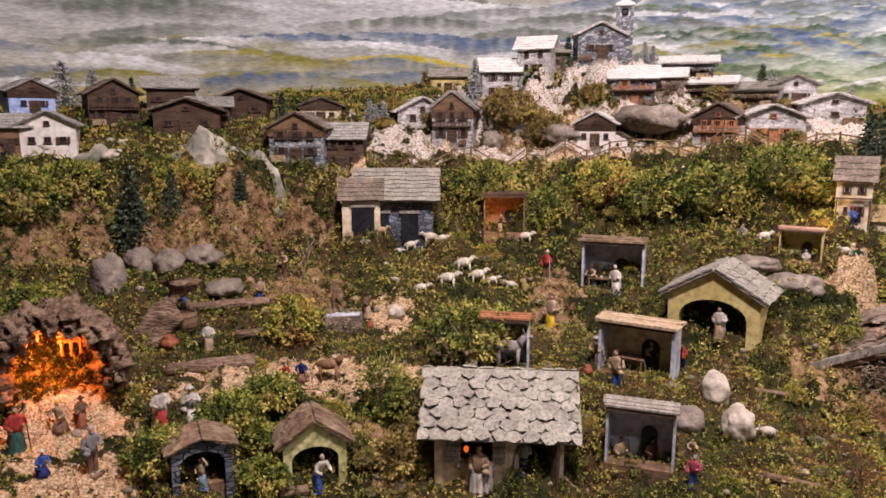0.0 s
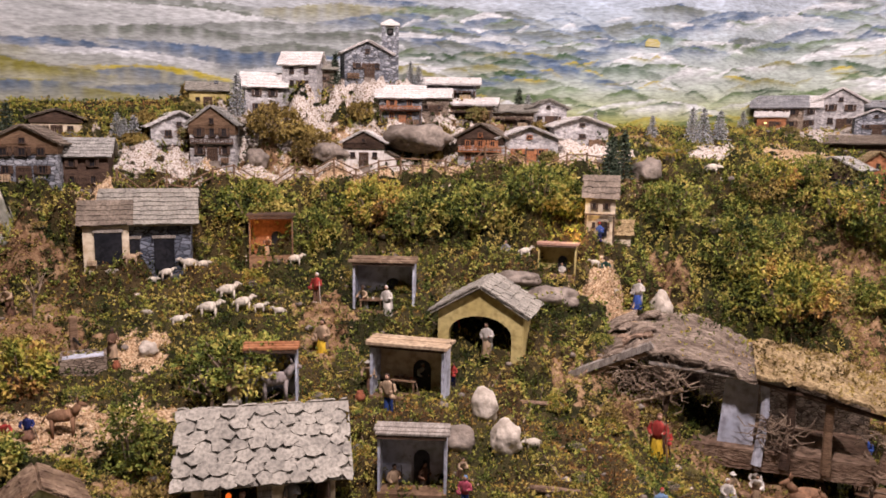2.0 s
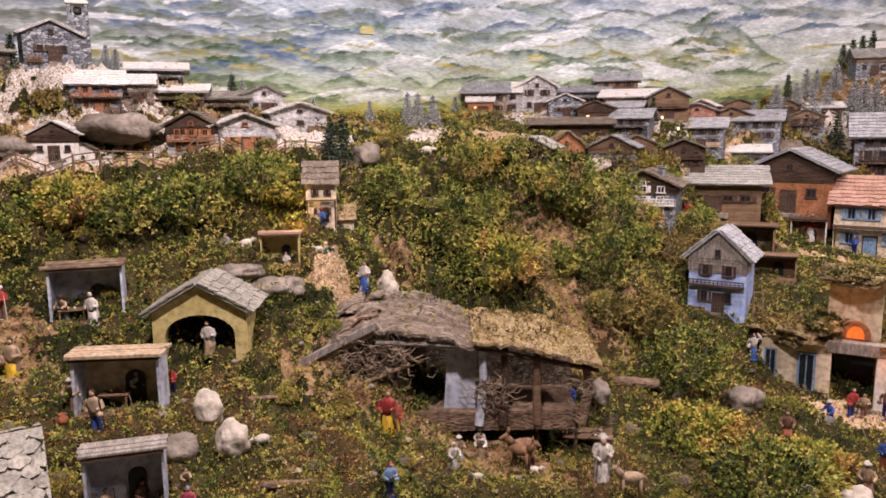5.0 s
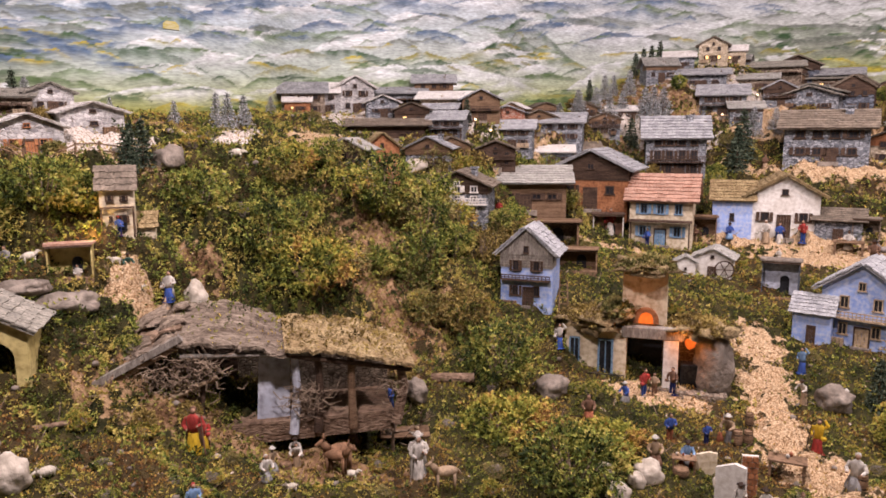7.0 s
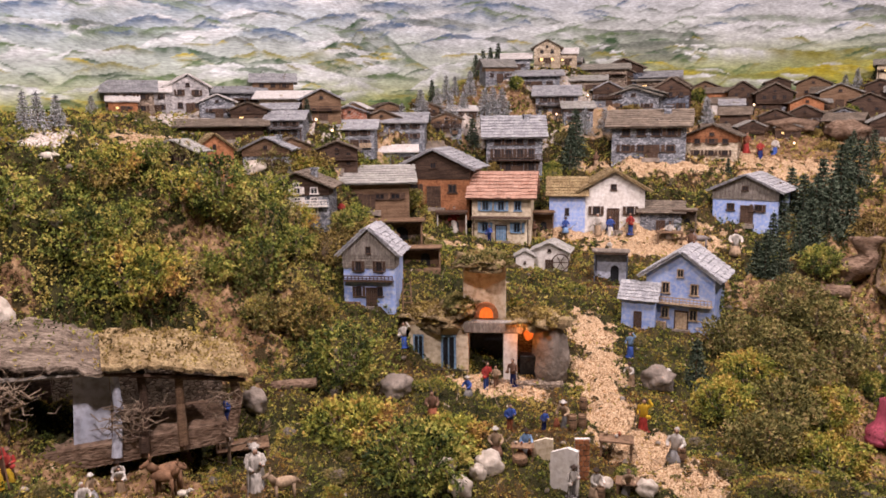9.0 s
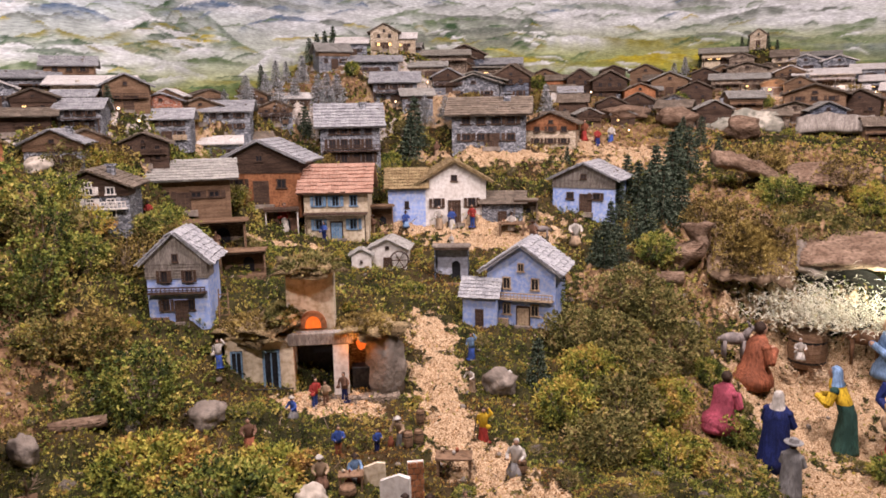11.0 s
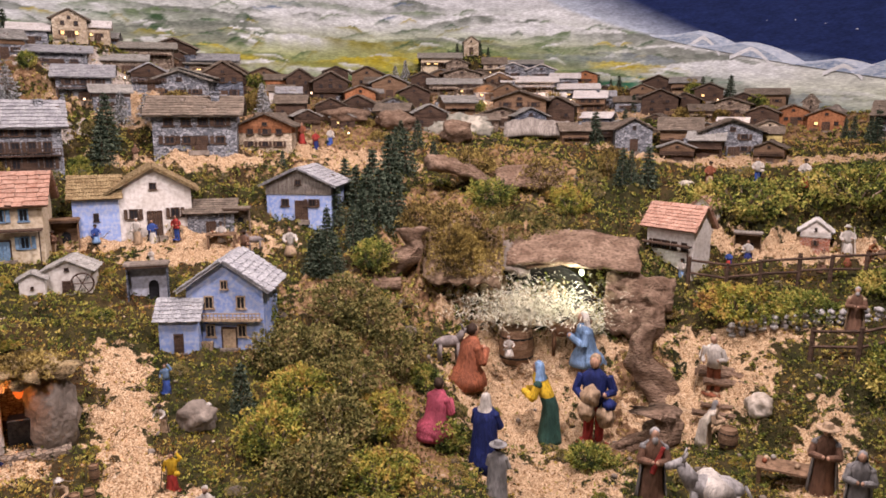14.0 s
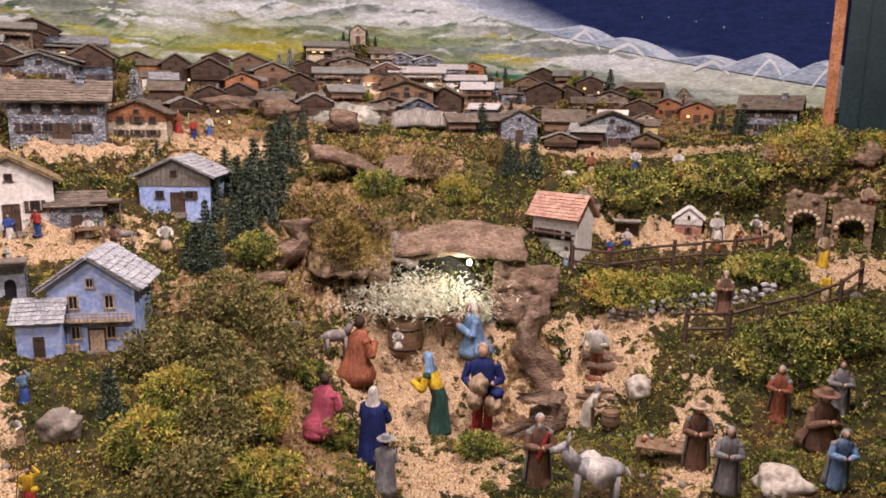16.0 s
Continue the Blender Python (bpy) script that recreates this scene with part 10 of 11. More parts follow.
bush(4.330, 1.520, 0.113, 0.066, "hedge_leaf", BUSH["hedge_leaf"], 676)
bush(3.960, 2.196, 0.142, 0.079, "dry_leaf", BUSH["dry_leaf"], 677)
bush(2.790, 2.239, 0.072, 0.072, "dry_leaf", BUSH["dry_leaf"], 678)
bush(4.511, 2.547, 0.106, 0.075, "dry_leaf", BUSH["dry_leaf"], 679)
bush(-0.056, 2.847, 0.095, 0.041, "lichen_leaf", BUSH["lichen_leaf"], 680)
bush(1.100, 2.393, 0.046, 0.035, "dry_leaf", BUSH["dry_leaf"], 681)
bush(1.211, 2.630, 0.052, 0.040, "dry_leaf", BUSH["dry_leaf"], 682)
bush(0.996, 2.740, 0.089, 0.058, "lichen_leaf", BUSH["lichen_leaf"], 683)
bush(1.217, 2.667, 0.065, 0.053, "dry_leaf", BUSH["dry_leaf"], 684)
bush(0.341, 2.787, 0.102, 0.034, "dry_leaf", BUSH["dry_leaf"], 685)
bush(-0.191, 2.869, 0.080, 0.039, "dry_leaf", BUSH["dry_leaf"], 686)
bush(0.807, 2.647, 0.052, 0.038, "dry_leaf", BUSH["dry_leaf"], 687)
bush(-0.055, 3.312, 0.072, 0.070, "dry_leaf", BUSH["dry_leaf"], 688)
bush(-0.037, 2.911, 0.053, 0.053, "lichen_leaf", BUSH["lichen_leaf"], 689)
bush(0.726, 2.725, 0.068, 0.050, "lichen_leaf", BUSH["lichen_leaf"], 690)
bush(0.561, 2.803, 0.095, 0.064, "dry_leaf", BUSH["dry_leaf"], 691)
bush(1.163, 2.449, 0.069, 0.041, "lichen_leaf", BUSH["lichen_leaf"], 692)
bush(-0.220, 2.807, 0.090, 0.034, "dry_leaf", BUSH["dry_leaf"], 693)
bush(0.840, 2.675, 0.059, 0.061, "dry_leaf", BUSH["dry_leaf"], 694)
bush(1.065, 2.515, 0.075, 0.040, "dry_leaf", BUSH["dry_leaf"], 695)
figure(1.153, 1.408, -5, 0.082, "sit", "cloth_grey", "cloth_white", "cloth_white")
figure(1.299, 1.472, -50, 0.077, "bend", "cloth_tan", "cloth_white", "hair")
figure(1.522, 1.504, -36, 0.100, "sit", "cloth_brown", "cloth_tan", "hair")
figure(1.537, 1.265, -23, 0.124, "stand", "cloth_white", "cloth_white", "cloth_white")
figure(1.614, 1.448, -61, 0.077, "man", "cloth_grey", "cloth_white", "hair")
figure(0.885, 1.270, -12, 0.075, "man", "cloth_navy", "cloth_sky", "cloth_red")
beast(1.352, 1.380, -151, 0.080, "ox", "fur_brown")
beast(1.385, 1.361, -146, 0.043, "sheep", "wool")

def wooded_hump():
    """Shrubs crowded over the steep bank between the meadow and the town."""
    rng = random.Random(23)
    made = 0
    while made < 64:
        az = rng.uniform(-31, -57)
        rr, _ = column(az)
        r = rng.uniform(rr[2] + 0.18, rr[5])
        x, y = plan(az, r)
        if steep(x, y) < 0.35 or math.hypot(x - 1.22, y - 2.1) < 0.16 or math.hypot(x - 1.3, y - 1.62) < 0.28 or math.hypot(x - 2.55, y - 1.6) < 0.25:
            continue
        m = rng.choice(("hedge_leaf", "hedge_leaf", "moss_leaf", "lichen_leaf", "lichen_leaf", "dry_leaf"))
        w = rng.uniform(0.11, 0.2)
        bush(x, y, w, w * rng.uniform(0.6, 0.85), m, BUSH[m], 900 + made, n=420, size=0.0058)
        made += 1


wooded_hump()

# ---- larger things, placed ----
stone_roof_house(0.123, 1.515, -4.7, 0.285, 0.238)
bark_hut(1.214, 1.596, -35.3, 0.89, 0.36)
ruined_farm(2.577, 1.104, -66.0, 0.60, 0.44)
point_lamp("oven_glow", 2.52, 1.12, 0.86, 0.10, (1.0, 0.3, 0.06), 0.01)
point_lamp("hearth_glow", 2.60, 0.96, 0.76, 0.3, (1.0, 0.3, 0.06), 0.01)
fire_grotto(-0.868, 1.571, 28.9, 0.165, 0.165)
basin(-0.274, 1.952, 8.0, 0.105, 0.05)
rock_face(-0.99, 2.28, 22.9, 0.36, 0.16, seed=2, peak=0.3)
rock_face(-0.80, 2.36, 18.0, 0.44, 0.19, material="painted_rock", seed=5, peak=0.6, label="pale grey crumpled painted rock sheet")
rock_face(-0.59, 2.32, 14.9, 0.26, 0.27, seed=8, peak=0.55)
rock_face(-0.938, 2.247, 22.7, 0.22, 0.12, seed=11, peak=0.7)

ruin_arches(3.729, -2.50, -134.0, 0.36, 0.27)
for k, (qx, qy, qw) in enumerate(((4.38, -2.72, 0.26), (4.22, -2.76, 0.28), (4.10, -2.80, 0.26), (4.30, -2.60, 0.2), (4.00, -2.88, 0.24), (4.16, -2.62, 0.18))):
    m = ("hedge_leaf", "moss_leaf", "lichen_leaf")[k % 3]
    bush(qx, qy, qw, qw * 0.8, m, BUSH[m], 1200 + k)
    stone(qx - 0.02, qy + 0.03, k * 40, qw * 0.8, qw * 0.6, "bark", "brown bark rock under the mossy mound", seed=k)

# the cave of the crib
robed(3.64, -0.34, 25, 0.27, "cloth_rust", "cloth_rust", "hair", "kneel", "kneeling bearded figurine in a russet cloak at the crib")
robed(3.19, -0.20, 45, 0.215, "cloth_pink", "cloth_pink", "hair", "kneel", "kneeling figurine in a bright pink cloak")
robed(3.10, -0.37, 62, 0.285, "cloth_navy", "cloth_navy", "cloth_white", "stand", "standing figurine in a deep blue cloak and white collar", wrap=1.6)
robed(3.46, -0.66, -205, 0.33, "cloth_green", "cloth_yellow", "cloth_sky", "bow", "bowing figurine in yellow bodice and dark green skirt", wrap=0.0)
robed(3.79, -0.87, -175, 0.245, "cloth_sky", "cloth_sky", "cloth_white", "kneel", "kneeling figurine in sky blue with a white veil")
figure(3.44, -0.83, -108, 0.385, "man", "cloth_red", "cloth_navy", "cloth_tan", label="standing porter figurine in blue jacket and red trousers")
for qx, qy, qz, qr in ((3.37, -0.80, 0.215, 0.05), (3.38, -0.86, 0.135, 0.048), (3.36, -0.78, 0.15, 0.042)):
    stone(qx, qy, 20, qr * 1.7, qr * 1.5, "cloth_tan", "tan cloth sack carried by a figurine", name="cloth_sack", sink=0.5, lift=qz)
robed(2.86, -0.39, 70, 0.195, "cloth_grey", "cloth_grey", "hair", "stand", "figurine in grey cloak and a broad grey hat", hat="cloth_grey")
robed(2.81, -0.87, -100, 0.25, "cloth_brown", "cloth_grey", "beard", "stand", "bearded figurine in grey cloak with a red scarf", sash="cloth_red")
figure(3.476, -1.317, -130, 0.25, "man", "cloth_rust", "cloth_white", "cloth_tan", label="porter figurine with white stockings and a basket")
robed(3.273, -1.216, -30, 0.19, "cloth_tan", "wool", "cloth_grey", "bow", "stooping figurine in a cream cloak over a pot")
robed(2.706, -1.348, -118, 0.225, "cloth_brown", "cloth_grey", "hair", "stand", "figurine in grey cloak with a bundle on its head", hat="cloth_tan")
robed(2.483, -1.317, -120, 0.20, "cloth_grey", "cloth_grey", "cloth_grey", "stand", "figurine in a hooded grey cloak")
robed(2.62, -1.70, -100, 0.19, "cloth_brown", "cloth_brown", "hair", "kneel", "seated figurine in brown with a wide hat", hat="cloth_brown")
robed(2.85, -1.72, -140, 0.20, "cloth_rust", "cloth_grey", "cloth_grey", "stand", "standing figurine in rust robe and grey cloak")
robed(2.76, -1.87, -120, 0.19, "cloth_grey", "cloth_brown", "hair", "stand", "standing figurine in a brown cloak")
robed(2.36, -1.56, -110, 0.18, "cloth_sky", "cloth_grey", "cloth_grey", "bow", "stooping figurine in pale blue at a bench")
robed(3.474, -1.863, -122, 0.19, "cloth_brown", "cloth_tan", "beard", "stand", "bearded figurine in tan cloak carrying a load")
beast(2.60, -0.98, -15, 0.20, "donkey", "beard")
log(2.60, -0.98, 5, 0.10, 0.04, "cloth_white", lift=0.10, label="white pack sack on the donkey", name="pack_sack")
bark_slab(4.10, -0.86, 0.875, -101.0, 0.60, 0.34, 0.05, tilt=16, roll=2, seed=3, rough=0.35)
bark_slab(4.02, -0.80, 0.825, -100.0, 0.34, 0.10, 0.03, tilt=8, roll=-3, seed=21, label="lower bark strip under the cave roof")
bark_slab(4.03, -0.34, 0.865, -93.0, 0.36, 0.34, 0.04, tilt=46, roll=5, material="cork", seed=7, label="rough cork sheet with ragged edge over the cave", rough=0.5)
bark_slab(4.10, -0.56, 0.83, -95.0, 0.20, 0.22, 0.05, tilt=25, roll=14, material="rock", seed=9, label="grey rock slab over the cave mouth", rough=0.5)
bark_slab(3.92, -1.13, 0.70, -106.0, 0.30, 0.16, 0.09, tilt=62, roll=5, seed=23, label="stacked bark pieces beside the cave mouth", rough=0.5)
bark_slab(3.88, -1.10, 0.60, -106.0, 0.26, 0.16, 0.09, tilt=55, roll=-8, seed=24, label="broken bark piece beside the cave mouth", rough=0.5)
# the hollow of the cave, its deep shade painted as a near-black lining
hollow = thing("cave_hollow", 4.03, -0.57, 0.62, -96.0, "hollow of the cave behind the straw, its shade painted near black", "cave")
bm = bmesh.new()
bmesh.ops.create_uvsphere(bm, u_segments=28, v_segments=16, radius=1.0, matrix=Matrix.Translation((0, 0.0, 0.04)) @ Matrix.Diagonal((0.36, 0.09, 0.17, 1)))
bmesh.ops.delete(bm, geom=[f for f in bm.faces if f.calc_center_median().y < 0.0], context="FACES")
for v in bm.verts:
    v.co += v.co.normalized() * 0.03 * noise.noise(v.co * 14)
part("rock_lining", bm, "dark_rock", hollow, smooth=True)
straw_heap(3.93, -0.62, -98.6, 0.60, 0.17, 3800, lift=0.10)
straw_heap(3.86, -0.60, -98.6, 0.40, 0.04, 700, material="wood_chip", lift=0.0, label="loose golden straw on the cave floor")
straw_heap(3.90, -0.90, -100.0, 0.16, 0.14, 500, lift=0.04)
root_stump(3.573, -1.10, -108.2, 0.155, 0.31, seed=2)
root_stump(3.30, -1.00, -108.0, 0.20, 0.15, seed=5, label="broad gnarled root at the edge of the path")
root_stump(3.98, -0.06, -90, 0.14, 0.22, seed=11, label="twisted pale root beside the cave")
root_stump(-0.72, 1.86, 20, 0.10, 0.14, seed=4, label="pale gnarled root on the hillside")
rg = np.random.default_rng(12)
n = 3200
u, v = rg.normal(0, 0.5, n), rg.normal(0, 0.5, n)
u, v = np.clip(u, -1.0, 1.0), np.clip(v, -0.9, 1.0)
pp = np.stack([4.02 + 0.12 * v, -0.34 + 0.17 * u, 0.885 + 0.12 * v + 0.02 * rg.random(n)], -1)
leaves("cave_lichen", "pale dry lichen hanging over the cave roof", "lichen", pp, np.tile([-0.6, 0.1, 0.7], (n, 1)), np.full(n, 0.007), "dry_leaf", 4, 1.6, 0.7, 14)
n = 1500
u, v = rg.normal(0, 0.5, n), rg.normal(0, 0.5, n)
pp = np.stack([4.28 + 0.10 * v, -0.62 + 0.2 * u, 0.95 + 0.05 * v + 0.02 * rg.random(n)], -1)
leaves("cave_lichen", "olive lichen hanging over the cave roof", "lichen", pp, np.tile([-0.6, 0.1, 0.7], (n, 1)), np.full(n, 0.007), "lichen_leaf", 4, 1.6, 0.7, 15)
lamp = thing("cave_lamp", 3.99, -0.88, 0.775, 0, "small white lamp under the cave roof", "lamp")
bm = bmesh.new()
blob(bm, (0, 0, 0), (0.013, 0.013, 0.016), 1, 0.05, 2)
mat("bulb", (0.8, 0.85, 0.75), (0.8, 0.85, 0.75), 10, 0.4, 0.0, glow=(0.92, 1.0, 0.72, 2.5))
part("bulb", bm, "bulb", lamp)
bm = bmesh.new()
rod(bm, (0, 0, 0.02), (0, 0, 0.08), 0.006, 0.006, 8)
part("socket", bm, "iron", lamp)
point_lamp("cave_light", 3.93, -0.84, 0.775, 2.4, (0.97, 1.0, 0.84), 0.02)
figure(3.72, -0.52, -90, 0.11, "sit", "cloth_white", "cloth_white", "cloth_white", lift=0.14, label="small white swaddled infant figurine on a stump")
bark_slab(4.62, -0.72, 1.16, -97.0, 0.36, 0.20, 0.06, tilt=30, seed=13, label="pale log lying across the dry hillside")
bark_slab(4.55, -0.35, 1.20, -60.0, 0.40, 0.12, 0.06, tilt=20, roll=20, seed=14, label="pale split log on the dry hillside")
bark_slab(5.35, -0.30, 1.42, -93.0, 0.55, 0.16, 0.08, tilt=40, material="painted_rock", seed=15, label="dark cliff edge below the town")
bark_slab(5.30, -0.85, 1.40, -97.0, 0.40, 0.16, 0.06, tilt=30, material="grey_wood", seed=16, label="flat pale bark ledge below the town")
rubble_wall([(3.70, -1.45), (3.65, -1.60), (3.60, -1.76), (3.53, -1.92), (3.46, -2.10)], 0.075, 0.035)
wheel(3.47, 1.15, -69.0, 0.04)
ladder(2.60, 1.46, -57.0, 0.035, 0.15)
bare_tree(1.58, 1.40, 0.17, 3)
bare_tree(1.72, 1.42, 0.12, 6)
bare_tree(-0.42, 2.16, 0.13, 9)
bare_tree(0.02, 1.80, 0.15, 12)

hanging_sheet(0.085, 1.507, -4.7, 0.055, 0.075, 0.0)

# sparks of light in stalls and streets
point_lamp("stall_lamp", 0.16, 2.33, 1.20, 0.25, (1.0, 0.45, 0.15), 0.008)
point_lamp("stall_lamp", 1.10, 2.10, 1.22, 0.4, (1.0, 0.62, 0.2), 0.008)
for sx, sy, sz in ((3.35, 2.30, 1.42), (4.95, 0.75, 1.78), (5.9, -0.55, 1.62), (5.95, -0.95, 1.66), (5.2, -2.1, 1.50)):
    point_lamp("street_lamp", sx, sy, sz, 0.5, (1.0, 0.62, 0.38), 0.01)


def lantern(x, y, lift):
    """A bare little bulb on a wire in the streets of the towns."""
    top = thing("street_bulb", x, y, land(x, y), 0, "tiny warm bulb glowing between the model houses", "lamp", "street bulbs")
    bm = bmesh.new()
    blob(bm, (0, 0, lift), (0.006, 0.006, 0.007), 1, 0.05, 1)
    part("bulb", bm, "bulb_warm", top)
    bm = bmesh.new()
    rod(bm, (0, 0, -0.01), (0, 0, lift), 0.002, 0.002, 5)
    part("wire", bm, "iron", top)


mat("bulb_warm", (0.8, 0.6, 0.4), (0.8, 0.6, 0.4), 10, 0.4, 0.0, glow=(1.0, 0.66, 0.42, 4.0))
lantern(6.384, -0.602, 0.05)
lantern(6.132, -0.984, 0.05)
lantern(6.068, -0.831, 0.05)
lantern(5.997, -0.662, 0.05)
lantern(4.974, -2.076, 0.05)
lantern(5.272, -2.338, 0.05)
lantern(5.156, -1.752, 0.05)
lantern(5.818, 0.370, 0.05)
lantern(5.941, -1.178, 0.05)
lantern(4.689, 1.634, 0.05)
lantern(3.204, 2.361, 0.05)
lantern(5.490, 0.644, 0.05)
lantern(4.951, 1.519, 0.05)
lantern(5.664, 0.592, 0.05)
lantern(6.462, -0.383, 0.05)
lantern(3.268, 2.310, 0.05)
lantern(5.839, -2.179, 0.05)
lantern(5.075, 0.291, 0.05)
lantern(5.663, -0.633, 0.05)

# the stand at the end of the hall
stand = thing("display_panel", 4.20, -2.76, 0.0, -126.6, "dark green display panel with a pale wooden edge", "panel")
bm = bmesh.new()
box(bm, 0.07, 1.0, 0.0, 0.04, 0.0, 3.2, bevel=0.003)
mat("dark_board", (0.006, 0.018, 0.020), (0.010, 0.028, 0.030), 6, 0.6, 0.1, 60)
part("board", bm, "dark_board", stand)
bm = bmesh.new()
box(bm, 0.0, 0.055, -0.01, 0.045, 0.0, 3.2, bevel=0.003)
part("edge_strip", bm, "orange_wood", stand)
bm = bmesh.new()
box(bm, 0.11, 0.16, -0.012, -0.001, 0.0, 3.2)
part("fold", bm, "dark_board", stand)
notice = thing("paper_notice", 4.20, -2.76, 0.0, -126.6, "white paper notice pinned to the dark panel", "notice")
bm = bmesh.new()
box(bm, 0.30, 0.52, -0.016, -0.0135, 1.78, 1.98)
part("sheet", bm, "plaster_white", notice)
bm = bmesh.new()
box(bm, 0.32, 0.50, -0.019, -0.0165, 1.82, 1.845)
part("printed_bar", bm, "cloth_navy", notice)
txt = bpy.data.curves.new("letter", "FONT")
txt.body, txt.size, txt.extrude = "U", 0.10, 0.001
txt.materials.append(MATS["cloth_navy"])
letter = new("printed_letter", txt)
letter.parent = notice
letter.matrix_local = pose(0.325, -0.018, 1.875, 90, 0, 0)

# ---- the hall that closes the place ----
mat("hall_wall", (0.14, 0.12, 0.10), (0.20, 0.17, 0.15), 3, 0.9, 0.2, 60)
mat("hall_floor", (0.20, 0.17, 0.14), (0.28, 0.24, 0.20), 4, 0.5, 0.1, 50)
for name, a in (("wall_west", (-4.6, -4.5, -6.2, 5.2, 0, 3.8)), ("wall_south", (-4.6, 8.2, -6.3, -6.2, 0, 3.8)), ("wall_east", (8.1, 8.2, -6.2, 5.2, 0, 3.8)), ("wall_north", (-4.6, 8.2, 5.2, 5.3, 0, 3.8)),
                ("floor", (-4.6, 8.2, -6.3, 5.3, -0.1, 0.0)), ("ceiling", (-4.6, 8.2, -6.3, 5.3, 3.8, 3.9))):
    bm = bmesh.new()
    box(bm, *a)
    tagged(part(name, bm, "hall_floor" if name == "floor" else "hall_wall"), "plain hall " + name.split("_")[0] + " around the diorama", name.split("_")[0], kind="structure")
bm = bmesh.new()
prev = None
for i in range(90):
    az = 42 - 181 * i / 89
    rr, zz = column(az)
    x, y = plan(az, rr[0] - 0.215)
    cur = (bm.verts.new((x, y, 0)), bm.verts.new((x, y, zz[0] - 0.165)))
    if prev:
        bm.faces.new((prev[0], cur[0], cur[1], prev[1]))
    prev = cur
tagged(part("diorama_skirt", bm, "dark_wood"), "dark timber skirt under the diorama's edge", "trim", kind="structure")
# unseen fixtures assumed above the lights; the last goes with the extra lamp
for eye in ((0.2, 0.6), (1.9, 0.9), (3.2, 0.3), (2.4, -1.3), (3.6, -0.5)):
    top = thing("assumed_ceiling_lamp", eye[0], eye[1], 3.72, 0, "round white ceiling spotlight assumed over the hall", "lamp", "hall lamps")
    bm = bmesh.new()
    g = bmesh.ops.create_cone(bm, cap_ends=False, segments=20, radius1=0.16, radius2=0.12, depth=0.14)
    part("shade", bm, "plaster_white", top)
    bm = bmesh.new()
    rod(bm, (0, 0, 0.05), (0, 0, 0.09), 0.03, 0.03, 8)
    part("mount", bm, "iron", top)


# ---- moss cushions, stones and twigs between the things ----
def cushion_mesh(name, material, seed):
    """A cushion of moss, one metre across, of many small tufts."""
    rng = np.random.default_rng(seed)
    n = 520
    v = rng.normal(0, 1, (n, 3))
    v[:, 2] = np.abs(v[:, 2])
    v /= np.linalg.norm(v, axis=1)[:, None]
    k = np.array([1 + 0.45 * noise.noise(Vector(q) * 2.4 + Vector((seed, 0, 0))) for q in v]) * rng.uniform(0.8, 1.0, n)
    p = v * k[:, None] * np.array([0.5, 0.5, 0.36])
    ob = leaves(name, "", "", p, v, np.full(n, 0.05), material, 4, 1.6, 0.8, seed)
    me = ob.data
    bpy.data.objects.remove(ob)
    return me


CUSHIONS = {m: [cushion_mesh("foliage", m, 70 + 10 * i + j) for j in range(3)] for i, m in enumerate(("moss_leaf", "hedge_leaf", "lichen_leaf", "dry_leaf"))}
CUSHION_LOOK = {"moss_leaf": "small cushion of yellowish green moss", "hedge_leaf": "small cushion of dark green moss", "lichen_leaf": "small cushion of pale olive lichen", "dry_leaf": "small cushion of dry rust-brown moss"}


def core_mesh():
    bm = bmesh.new()
    blob(bm, (0, 0, 0), (0.42, 0.42, 0.27), 2, 0.35, 2)
    me = bpy.data.meshes.new("core")
    bm.to_mesh(me)
    bm.free()
    me.materials.append(MATS["rock"])
    return me


CORE = core_mesh()
OCCUPIED = [(o.matrix_world.translation.x, o.matrix_world.translation.y) for o in scene.objects if o.parent is None and o.get("category") and o.get("category") not in ("backdrop", "ground", "shrub", "wall", "floor", "ceiling", "trim", "lamp", "panel", "notice", "moss", "wood chips")]
OCC = np.array(OCCUPIED)


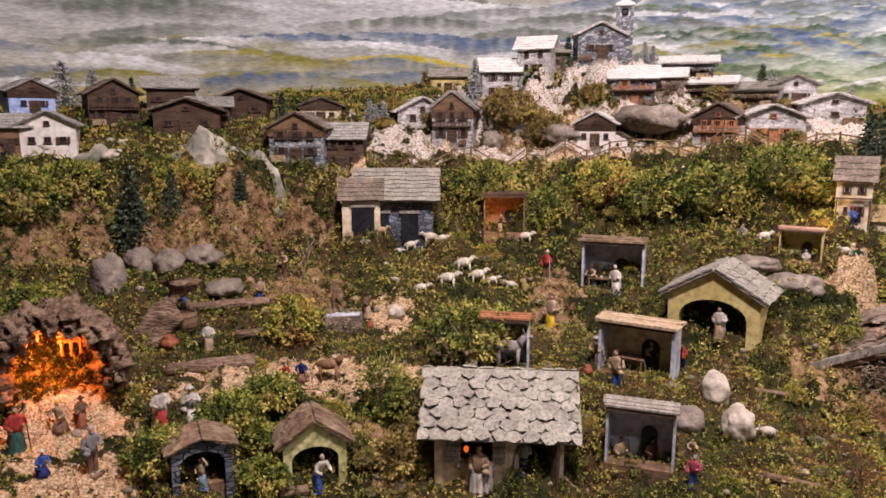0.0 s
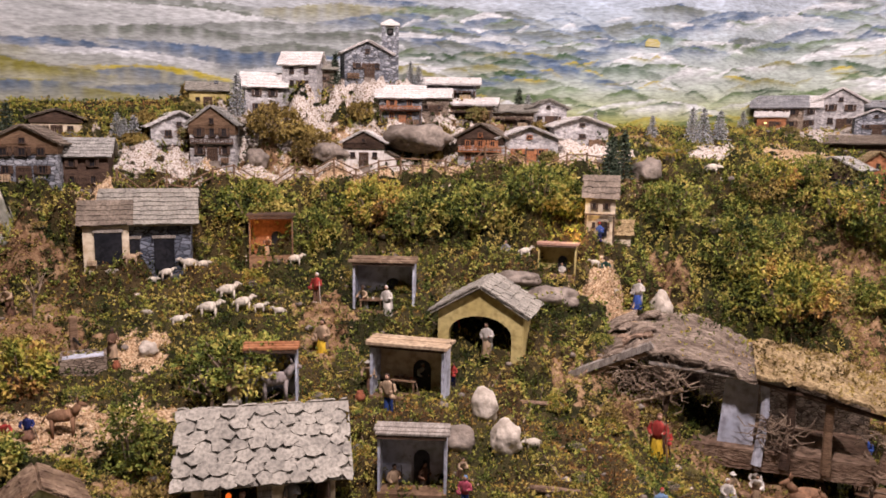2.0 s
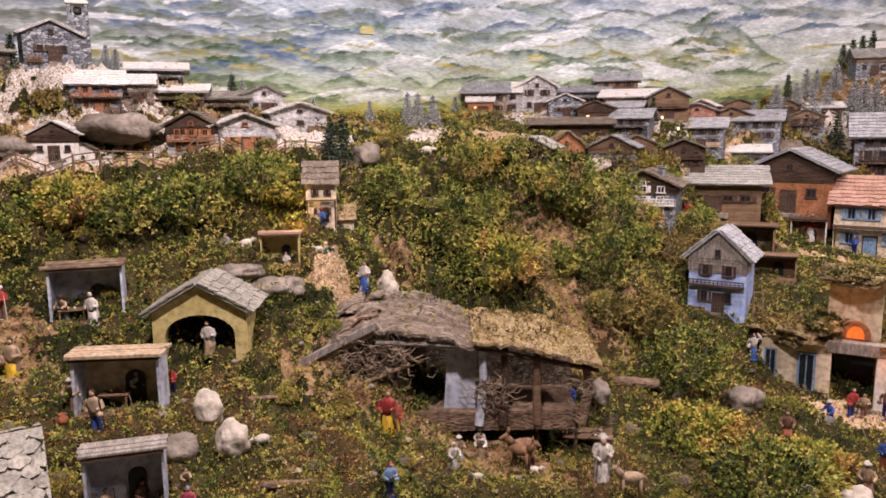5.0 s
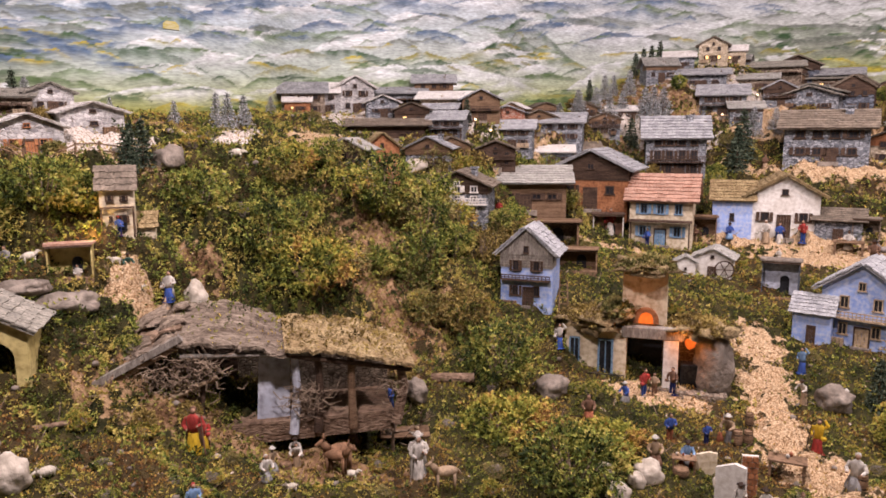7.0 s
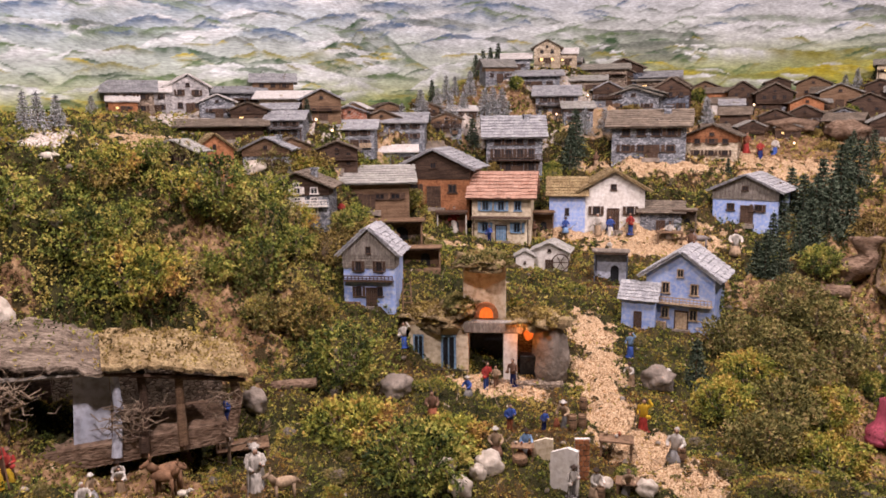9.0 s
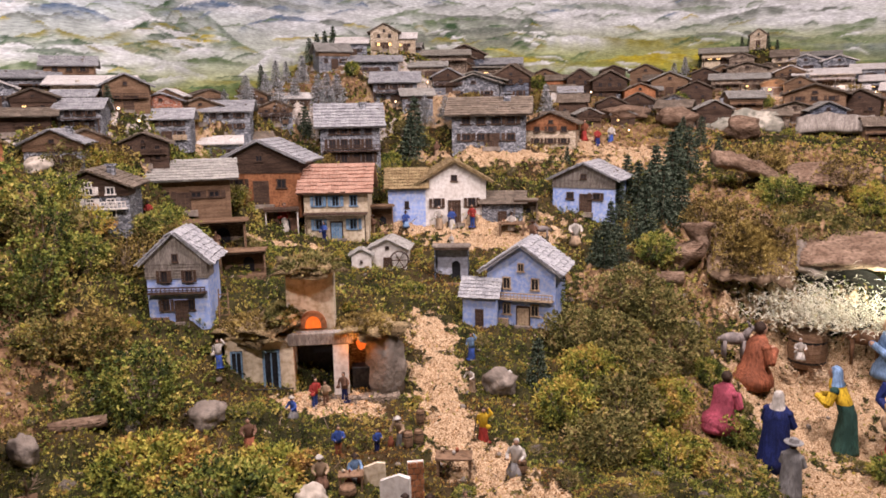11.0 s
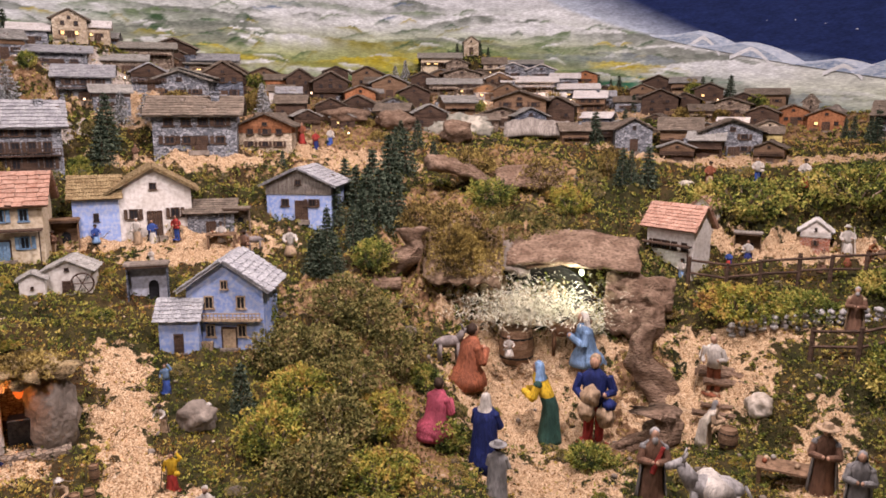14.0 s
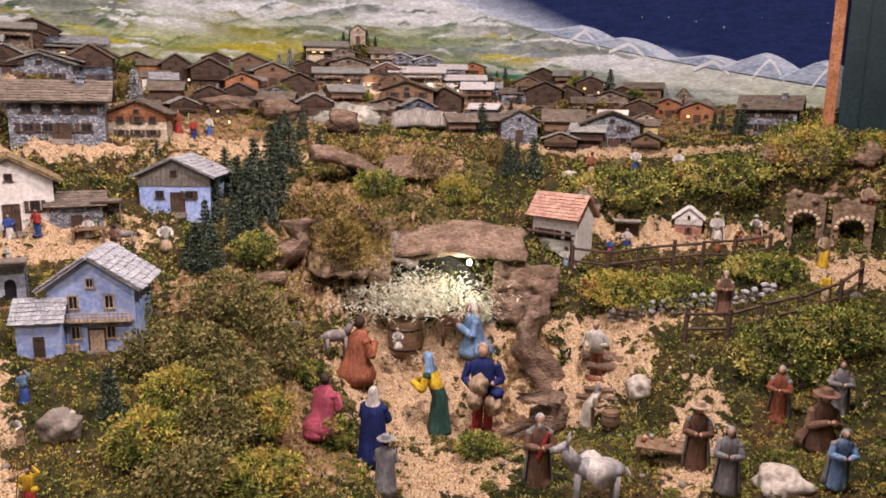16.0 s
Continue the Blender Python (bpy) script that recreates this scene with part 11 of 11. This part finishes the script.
def clumps():
    rng = random.Random(31)
    made = 0
    while made < 330:
        az = rng.uniform(36, -132)
        rr, zz = column(az)
        u = rng.random() ** 1.5
        r = rr[0] + (rr[-2] - rr[0]) * u
        x, y = plan(az, r)
        w = rng.uniform(0.022, 0.048) * r ** 0.6
        if np.min(np.hypot(OCC[:, 0] - x, OCC[:, 1] - y)) < 0.05 + w * 0.5:
            continue
        ax = np.array([x]), np.array([y])
        bare = max(covered("chips", *ax)[0], covered("snow", *ax)[0])
        if bare > 0.45 and rng.random() < 0.9:
            continue
        dry = covered("dry", *ax)[0]
        q = noise.noise(Vector((x * 2.5, y * 2.5, 0)))
        m = "dry_leaf" if dry + rng.uniform(-0.2, 0.3) > 0.55 else ("hedge_leaf" if q < -0.08 else ("lichen_leaf" if q > 0.2 else "moss_leaf"))
        top = thing("moss_cushion", x, y, land(x, y) - w * 0.06, rng.uniform(0, 360), CUSHION_LOOK[m], "moss", "moss cushions")
        for name, me in (("foliage", CUSHIONS[m][made % 3]), ("core", CORE)):
            ob = new(name, me)
            ob.parent = top
            ob.scale = (w, w * rng.uniform(0.8, 1.1), w * rng.uniform(0.7, 1.3))
        made += 1


clumps()


def pebbles():
    """Loose stones and broken twigs, too many to count."""
    rng = random.Random(17)
    bm, tw = bmesh.new(), bmesh.new()
    for i in range(260):
        az = rng.uniform(38, -134)
        rr, zz = column(az)
        r = rr[0] + (rr[-2] - rr[0]) * rng.random() ** 1.4
        x, y = plan(az, r)
        s = rng.uniform(0.003, 0.010) * r ** 0.5
        blob(bm, (x, y, land(x, y) + s * 0.3), (s, s * rng.uniform(0.6, 1), s * 0.7), rng.random() * 40, 0.5, 1, 0, 1.5)
    for i in range(900):
        az = rng.uniform(38, -134)
        rr, zz = column(az)
        r = rr[0] + (rr[-2] - rr[0]) * rng.random() ** 1.3
        x, y = plan(az, r)
        z = land(x, y)
        t, l = rng.uniform(0, 6.28), rng.uniform(0.02, 0.06)
        rod(tw, (x, y, z), (x + l * math.cos(t), y + l * math.sin(t), z + l * rng.uniform(0.1, 0.9)), 0.0014, 0.0007, 4)
    tagged(part("pebbles", bm, "rock"), "loose pale pebbles scattered over the slopes", "pebbles", kind="stuff")
    tagged(part("twig_litter", tw, "twig"), "thin dry twigs sticking out of the moss", "twigs", kind="stuff")


pebbles()
